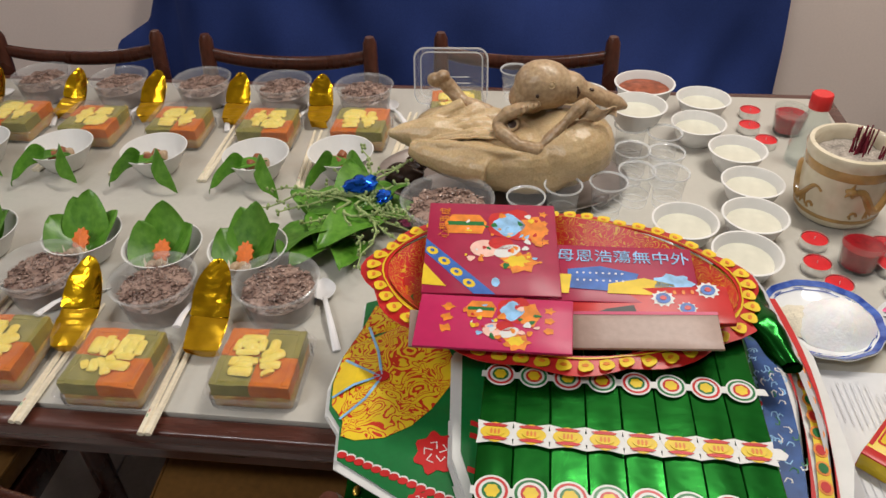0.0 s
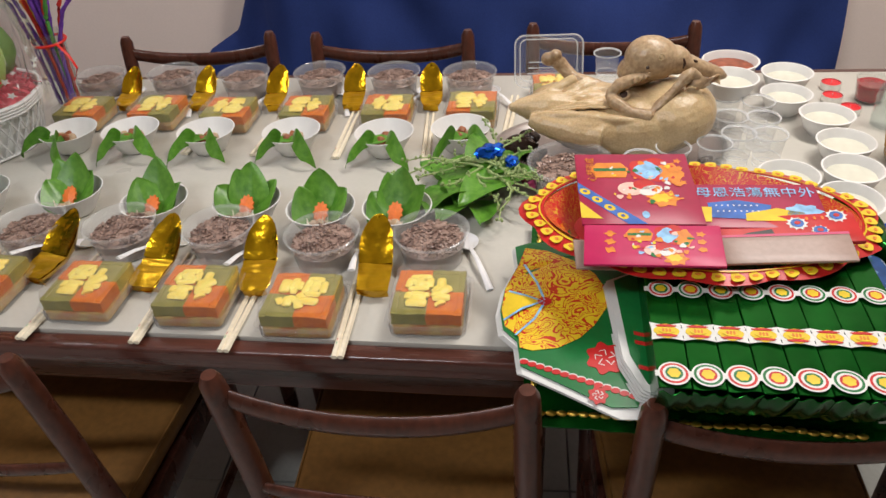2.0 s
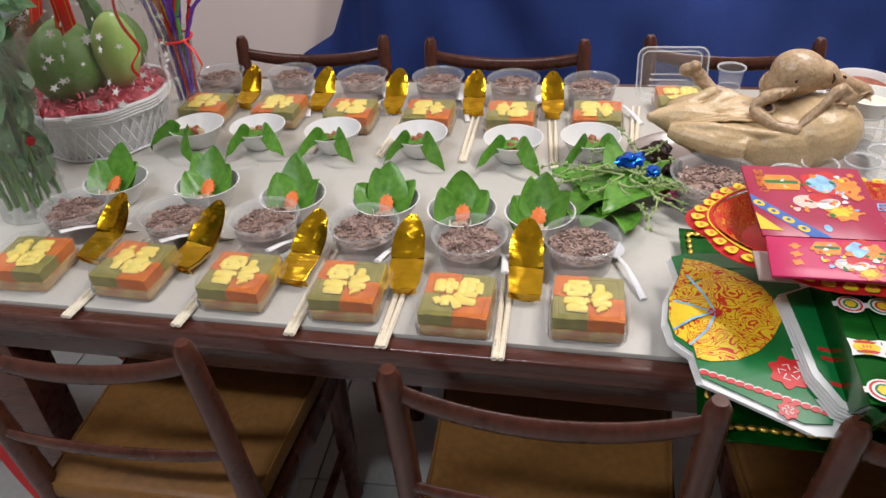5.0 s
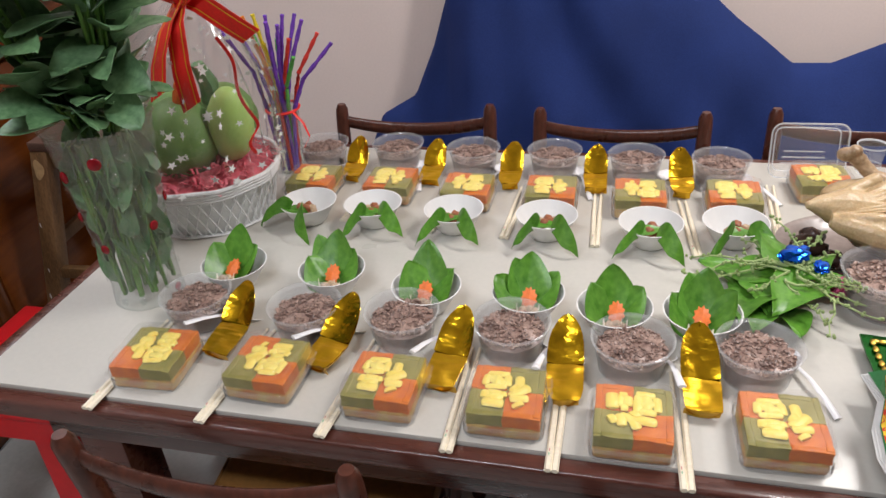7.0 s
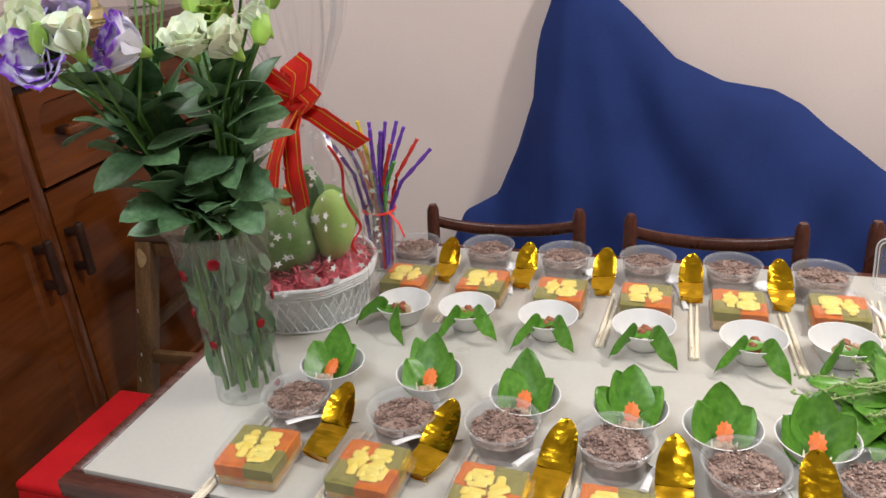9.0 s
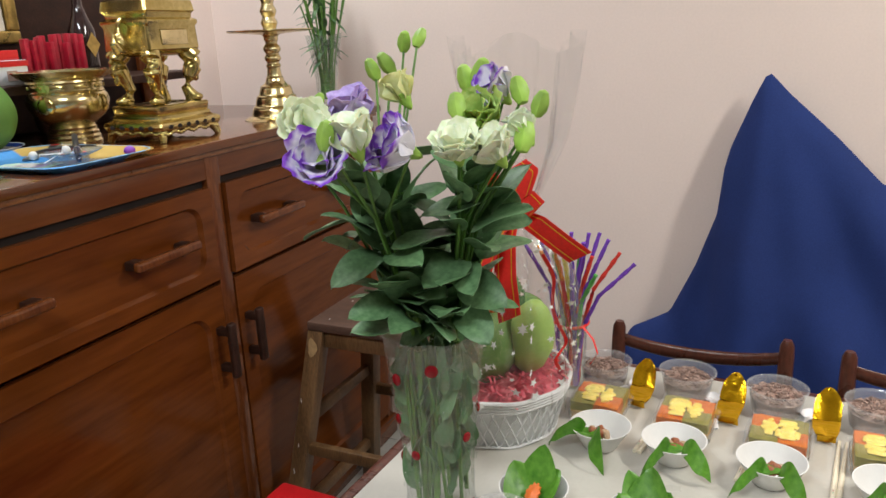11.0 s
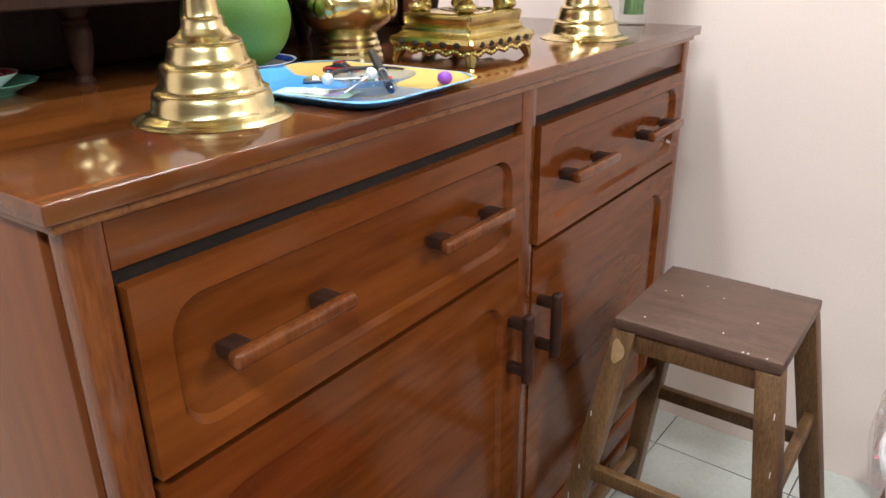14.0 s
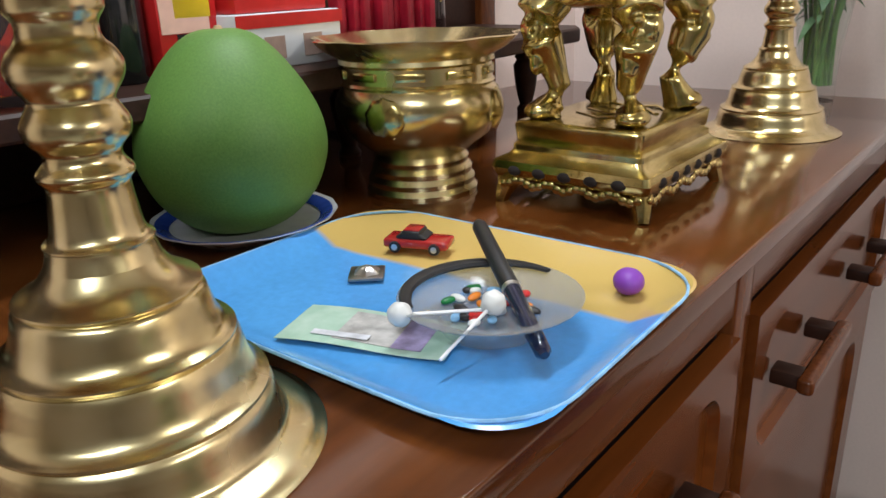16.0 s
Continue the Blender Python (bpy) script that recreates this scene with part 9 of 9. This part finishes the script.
def banknote():
    t = thing("banknote", "green and violet paper banknote lying in the tray", "banknote", TR(0.492, 0.160, -70, 0.0042) @ Matrix.Scale(0.88, 4))
    def f(u, v):
        return (-0.072 + 0.144 * u, -0.033 + 0.066 * v, 0.0014 + 0.0014 * math.sin(6 * u))
    part("note", sheet(f, 20, 6, 0.0003), mat("note_green", (0.36, 0.55, 0.42), second=(0.46, 0.60, 0.50), rough=0.6, vary=0.1, scale=40), t)
    for x, w, m in ((0.0, 0.05, (0.44, 0.42, 0.40)), (0.035, 0.03, (0.42, 0.34, 0.55))):
        part("printed_field", sheet(lambda u, v: (x - w / 2 + w * u, -0.024 + 0.05 * v, 0.0020 + 0.0014 * math.sin(6 * (x - w / 2 + w * u + 0.072) / 0.144)), 8, 2, 0.0002), mat("note_print", m, rough=0.6, vary=0.3, scale=90), t)
    part("value_bar", box(0.05, 0.008, 0.0004, 0, (-0.02, -0.018, 0.0036)), M_INK, t)


banknote()


def small_dish():
    t = thing("glass_ashtray_dish", "shallow clear dish of small trinkets in the tray", "dish", TR(0.545, 0.095, 0) @ Matrix.Diagonal((1.24, 1.24, 1.1, 1)))
    part("dish", lathe([(0, 0.0), (0.028, 0.0), (0.030, 0.004), (0.030, 0.012), (0.052, 0.022), (0.053, 0.0235), (0.050, 0.0235), (0.028, 0.014), (0, 0.012)], 44), glassy("thick_dish_glass", (0.72, 0.75, 0.76), 0.16, 1.7, 0.04), t, "thick clear glass")
    part("dark_ring", tube([(0.048 * math.cos(a), 0.048 * math.sin(a), 0.024) for a in np.linspace(-0.2, 2.6, 22)], [0.0026 + 0.003 * math.sin(math.pi * k / 21) for k in range(22)], 8, 0.5), M_BLACKPL, t, "dark coil")
    r = random.Random(2)
    for k in range(30):
        m = (M_REDPR, M_ORANGEPR, M_LTBLUE, M_BLACKPR, M_WHITEPR, M_GREENPR)[k % 6]
        q, a = 0.026 * math.sqrt(r.random()), r.uniform(0, 6.28)
        part("trinket", ellipsoid((0, 0, 0), (r.uniform(0.003, 0.006), 0.0028, 0.0022)), m, t).matrix_basis = pose(q * math.cos(a), q * math.sin(a), 0.016, 0, 0, r.uniform(0, 360))


small_dish()


def pen():
    t = thing("fountain_pen", "black fountain pen resting across the dish", "pen", TR(0.0, 0.0, 0, 0) )
    a, b = Vector((0.620, 0.160, 0.050)), Vector((0.512, 0.030, 0.016))
    d = (b - a)
    part("barrel", tube([tuple(a), tuple(a + d * 0.03), tuple(a + d * 0.55), tuple(a + d * 0.56)], [0.004, 0.0062, 0.0068, 0.0066], 14), M_BLACKPL, t)
    part("cap", tube([tuple(a + d * 0.575), tuple(a + d * 0.9), tuple(a + d * 0.98), tuple(b)], [0.0064, 0.0060, 0.0056, 0.003], 14), mat("navy_lacquer", (0.01, 0.014, 0.04), rough=0.2, vary=0.2, coat=0.5), t, "dark blue cap")
    part("metal_ring", tube([tuple(a + d * 0.555), tuple(a + d * 0.578)], 0.0070, 14), M_FOILCUP, t, "bright metal ring")


pen()


def swab(a, b, knob):
    t = thing("cotton_swab", "white-tipped swab resting on the dish", "cotton swab", TR(0.0, 0.0, 0, 0), group="cotton swabs")
    part("stick", tube([a, b], 0.0012, 6), M_WHITEPL, t)
    bm = ellipsoid(knob, (0.0085, 0.0085, 0.0085))
    for v in bm.verts:
        v.co += noise.noise_vector(v.co * 200) * 0.0012
    part("cotton_tip", bm, M_WHITEPR, t)


swab((0.487, 0.127, 0.028), (0.535, 0.075, 0.028), (0.487, 0.128, 0.028))
swab((0.524, 0.078, 0.034), (0.470, 0.080, 0.016), (0.525, 0.078, 0.035))
o = part("purple_clay", ellipsoid((0, 0, 0.009), (0.015, 0.012, 0.010)), mat("purple_clay", (0.22, 0.05, 0.42), rough=0.5, vary=0.1, scale=30))
o.matrix_basis = TR(0.656, 0.043, 30)
tagged(o, "small lump of purple modelling clay in the tray", "clay lump")
bt = thing("square_trinket", "small square pewter brooch lying in the tray", "brooch", TR(0.567, 0.239, 40))
part("plate", box(0.030, 0.030, 0.003, 0.001, (0, 0, 0)), M_STEEL, bt)
part("blossom", lathe([(0, 0.009), (0.004, 0.008), (0.009, 0.005), (0.011, 0.003)], 20, lambda a, k: 1 + 0.15 * math.cos(6 * a)), M_FOILCUP, bt)


# ---------------------------------------------------------------- altar shelf, back panel and the things on it
def altar_shelf():
    t = thing("altar_shelf", "low dark wooden altar shelf on turned legs", "shelf", on_cabinet(0, 0))
    L0, L1, D0, D1, Zs = -0.02, 1.42, 0.47, 0.76, 0.150
    out = [(L0, D1), (L1, D1), (L1, D0 + 0.05), (L1 - 0.06, D0 + 0.01)] + [(x, D0 - 0.05 * math.sin(math.pi * (x - L0) / (L1 - L0)) + 0.02) for x in np.linspace(L1 - 0.12, L0 + 0.12, 22)] + [(L0 + 0.06, D0 + 0.01), (L0, D0 + 0.05)]
    part("shelf_board", plate(out, 0.024, 0.003, Zs - 0.024), M_DARKWOOD_SHADE, t)
    for x, y in ((0.368, 0.560), (1.34, 0.58), (0.02, 0.62), (0.9, 0.60)):
        part("turned_leg", lathe([(0.016, 0), (0.017, 0.006), (0.011, 0.014), (0.013, 0.020), (0.018, 0.04), (0.022, 0.07), (0.023, 0.085), (0.017, 0.094), (0.021, 0.100), (0.017, 0.106), (0.022, 0.114), (0.022, 0.126)], 24), M_DARKWOOD_SHADE, t).matrix_basis = pose(x, y, 0)


altar_shelf()
bp = thing("altar_back_panel", "dark brown wooden back panel standing behind the altar", "panel", on_cabinet(0.66, 0.775, 0))
part("board", box(1.62, 0.022, 1.1, 0.004, (0, 0, 0)), M_DARKWOOD_SHADE, bp)
part("frame_post", box(0.05, 0.03, 1.1, 0.004, (0.80, -0.012, 0)), M_SIDEB2, bp)
part("frame_post", box(0.05, 0.03, 1.1, 0.004, (-0.80, -0.012, 0)), M_SIDEB2, bp)
pf = thing("picture_frame", "gilt framed faded picture hanging on the altar back panel", "picture frame", on_cabinet(0.78, 0.752, 0, 1.512))
part("picture", box(0.36, 0.006, 0.44, 0, (0, 0.004, 0.03)), M_PICTURE, pf, "faded pale print")
for x, z, w, h in ((0, 0, 0.44, 0.035), (0, 0.465, 0.44, 0.035), (-0.2025, 0.035, 0.035, 0.43), (0.2025, 0.035, 0.035, 0.43)):
    part("frame_bar", box(w, 0.022, h, 0.006, (x, 0, z), 3), M_GILT, pf)


def shelf_bottle(s, d, prof, material, name, label, cat, z=0.150):
    t = thing(name, label, cat, on_cabinet(s, d, 0, CTOP + z))
    o = part("glass", lathe(prof, 40), material, t)
    return t


b1 = shelf_bottle(0.308, 0.52, [(0, 0), (0.046, 0), (0.048, 0.006), (0.040, 0.014), (0.038, 0.02), (0.046, 0.05), (0.052, 0.09), (0.05, 0.13), (0.03, 0.16), (0.03, 0.2), (0.045, 0.23), (0, 0.23)], M_BRASS, "brass_vase", "round-bellied polished brass vase on the shelf", "vase")
b2 = shelf_bottle(0.440, 0.525, [(0, 0), (0.042, 0), (0.060, 0.02), (0.070, 0.055), (0.070, 0.085), (0.060, 0.12), (0.05, 0.14), (0.05, 0.15), (0, 0.15)], M_AMBER, "amber_glass_jar", "round amber glass jar with orange root liquor", "glass jar")
for k in range(7):
    a = k * 0.9
    part("root", tube([(0.02 * math.cos(a), 0.02 * math.sin(a), 0.01), (0.04 * math.cos(a + 0.6), 0.04 * math.sin(a + 0.6), 0.05), (0.03 * math.cos(a + 1.4), 0.03 * math.sin(a + 1.4), 0.09)], [0.006, 0.004, 0.002], 6), M_CARROT, b2, "orange root")
b0 = shelf_bottle(0.185, 0.535, [(0, 0), (0.034, 0), (0.036, 0.005), (0.036, 0.09), (0.022, 0.13), (0.014, 0.15), (0.014, 0.20), (0.017, 0.202), (0.017, 0.22), (0, 0.22)], glassy("pale_gold_glass", (0.85, 0.62, 0.22), 0.06, 1.5, 0.02), "gold_liquor_bottle", "clear bottle of golden liquor on the altar shelf", "bottle")
b3 = shelf_bottle(0.550, 0.56, [(0, 0), (0.03, 0), (0.032, 0.004), (0.032, 0.11), (0.02, 0.14), (0.012, 0.16), (0.012, 0.21), (0.015, 0.212), (0.015, 0.23), (0, 0.23)], mat("black_bottle_glass", (0.012, 0.014, 0.016), rough=0.08, vary=0.2, scale=30, coat=0.5), "dark_bottle", "dark glass bottle standing on the altar shelf", "bottle")
b4 = shelf_bottle(1.10, 0.62, [(0, 0), (0.035, 0), (0.037, 0.005), (0.037, 0.13), (0.022, 0.17), (0.014, 0.20), (0.014, 0.26), (0.017, 0.262), (0.017, 0.29), (0, 0.29)], mat("dark_wine_glass", (0.02, 0.008, 0.008), rough=0.08, vary=0.2, scale=30, coat=0.5), "dark_bottle", "dark wine bottle with a pale diamond label", "bottle")
part("label", plate([(0, -0.035), (0.024, 0), (0, 0.035), (-0.024, 0)], 0.0008), M_GILT, b4, "pale diamond label").matrix_basis = pose(0, -0.0385, 0.09, 90, 0, 0)


def carton(s, d, w, dp, h, z, m, name, label, extra=()):
    t = thing(name, label, "carton", on_cabinet(s, d, 4, CTOP + z))
    part("box", box(w, dp, h, 0.002, (0, 0, 0)), m, t)
    for nm, x, zz, ww, hh, mt in extra:
        part(nm, box(ww, 0.001, hh, 0, (x, -dp / 2 - 0.0008, zz)), mt, t)
    return t


carton(0.618, 0.555, 0.075, 0.05, 0.11, 0.150, M_REDPR, "printed_carton", "red and orange printed carton on the shelf", (("print_band", -0.005, 0.045, 0.06, 0.05, M_FLESHPR), ("print_block", 0.005, 0.060, 0.045, 0.03, M_YELLOWPR), ("print_block", 0.008, 0.018, 0.05, 0.026, M_BLACKPR)))
carton(0.735, 0.535, 0.16, 0.06, 0.060, 0.150, M_PAPER, "white_carton", "white and red printed carton lying on the shelf", (("red_band", 0.0, 0.045, 0.165, 0.014, M_REDPR), ("print_block", -0.03, 0.01, 0.03, 0.025, M_PINKBROWN), ("print_block", 0.03, 0.01, 0.03, 0.025, M_PINKBROWN)))
carton(0.735, 0.540, 0.14, 0.045, 0.024, 0.2105, M_REDPR, "red_packet_stack", "stack of red paper packets on a carton")
ib = thing("incense_bundle", "bundle of crimson incense packets on the altar shelf", "incense bundle", on_cabinet(0.935, 0.545, 0, CTOP + 0.150))
for k in range(16):
    part("packet", box(0.012, 0.02, 0.11 + 0.012 * math.sin(3 * k), 0.002, (-0.09 + 0.012 * k, 0.01 * math.sin(k * 1.7), 0)), mat("crimson_wrap", (0.36, 0.012, 0.03), rough=0.35, vary=0.25, scale=50) if k == 0 else bpy.data.materials["crimson_wrap"], ib)


def stacked_plates():
    t = thing("china_plate", "celadon green china plate under a smaller dish", "plate", on_cabinet(0.225, 0.60))
    part("china", lathe([(0, 0), (0.045, 0), (0.048, 0.004), (0.078, 0.018), (0.079, 0.020), (0.047, 0.008), (0, 0.006)], 48), M_CELADON, t)
    t = thing("date_dish", "white china dish of dark red dates on a plate", "dish", on_cabinet(0.215, 0.605, 0, CTOP + 0.0065))
    part("china", lathe([(0, 0), (0.035, 0), (0.04, 0.006), (0.064, 0.024), (0.065, 0.026), (0.04, 0.011), (0, 0.006)], 44), M_CHINA, t)
    part("red_rim_mark", lathe([(0.055, 0.0205), (0.062, 0.0248), (0.0615, 0.0254), (0.0545, 0.0212)], 44), M_REDPR, t, "red painted rim")
    r = random.Random(9)
    for k in range(26):
        a, q = r.uniform(0, 6.28), 0.04 * math.sqrt(r.random())
        part("date", ellipsoid((0, 0, 0), (0.012, 0.009, 0.009)), M_DARKRED, t).matrix_basis = pose(q * math.cos(a), q * math.sin(a), 0.020 + 0.016 * (1 - q / 0.045) + r.uniform(0, 0.006), 0, r.uniform(-30, 30), r.uniform(0, 360))


stacked_plates()


# ---------------------------------------------------------------- floor tiles
def floor_tiles():
    w = 0.40
    bm = box(w - 0.004, w - 0.004, 0.008, 0.0012, (0, 0, -0.0045), 1)
    seed_tile = None
    for i in range(16):
        for j in range(16):
            x, y = -2.30 + w * (i + 0.5), -2.98 + w * (j + 0.5)
            if not (-2.2 < x < 2.6 and -0.2 < y < 3.2):
                continue
            if seed_tile is None:
                seed_tile = part("tile", bm, M_FLOOR, floor, smooth=False)
                seed_tile.matrix_basis = pose(x, y, 0)
            else:
                part_again(seed_tile, pose(x, y, 0), floor, "tile")
    rest = bmesh.new()
    for i in range(16):
        for j in range(16):
            x, y = -2.30 + w * (i + 0.5), -2.98 + w * (j + 0.5)
            if not (-2.2 < x < 2.6 and -0.2 < y < 3.2):
                merge(rest, box(w - 0.004, w - 0.004, 0.008, 0, (x, y, -0.0045)))
    tagged(part("tile_field", rest, M_FLOOR, floor, smooth=False), kind="stuff")


floor_tiles()
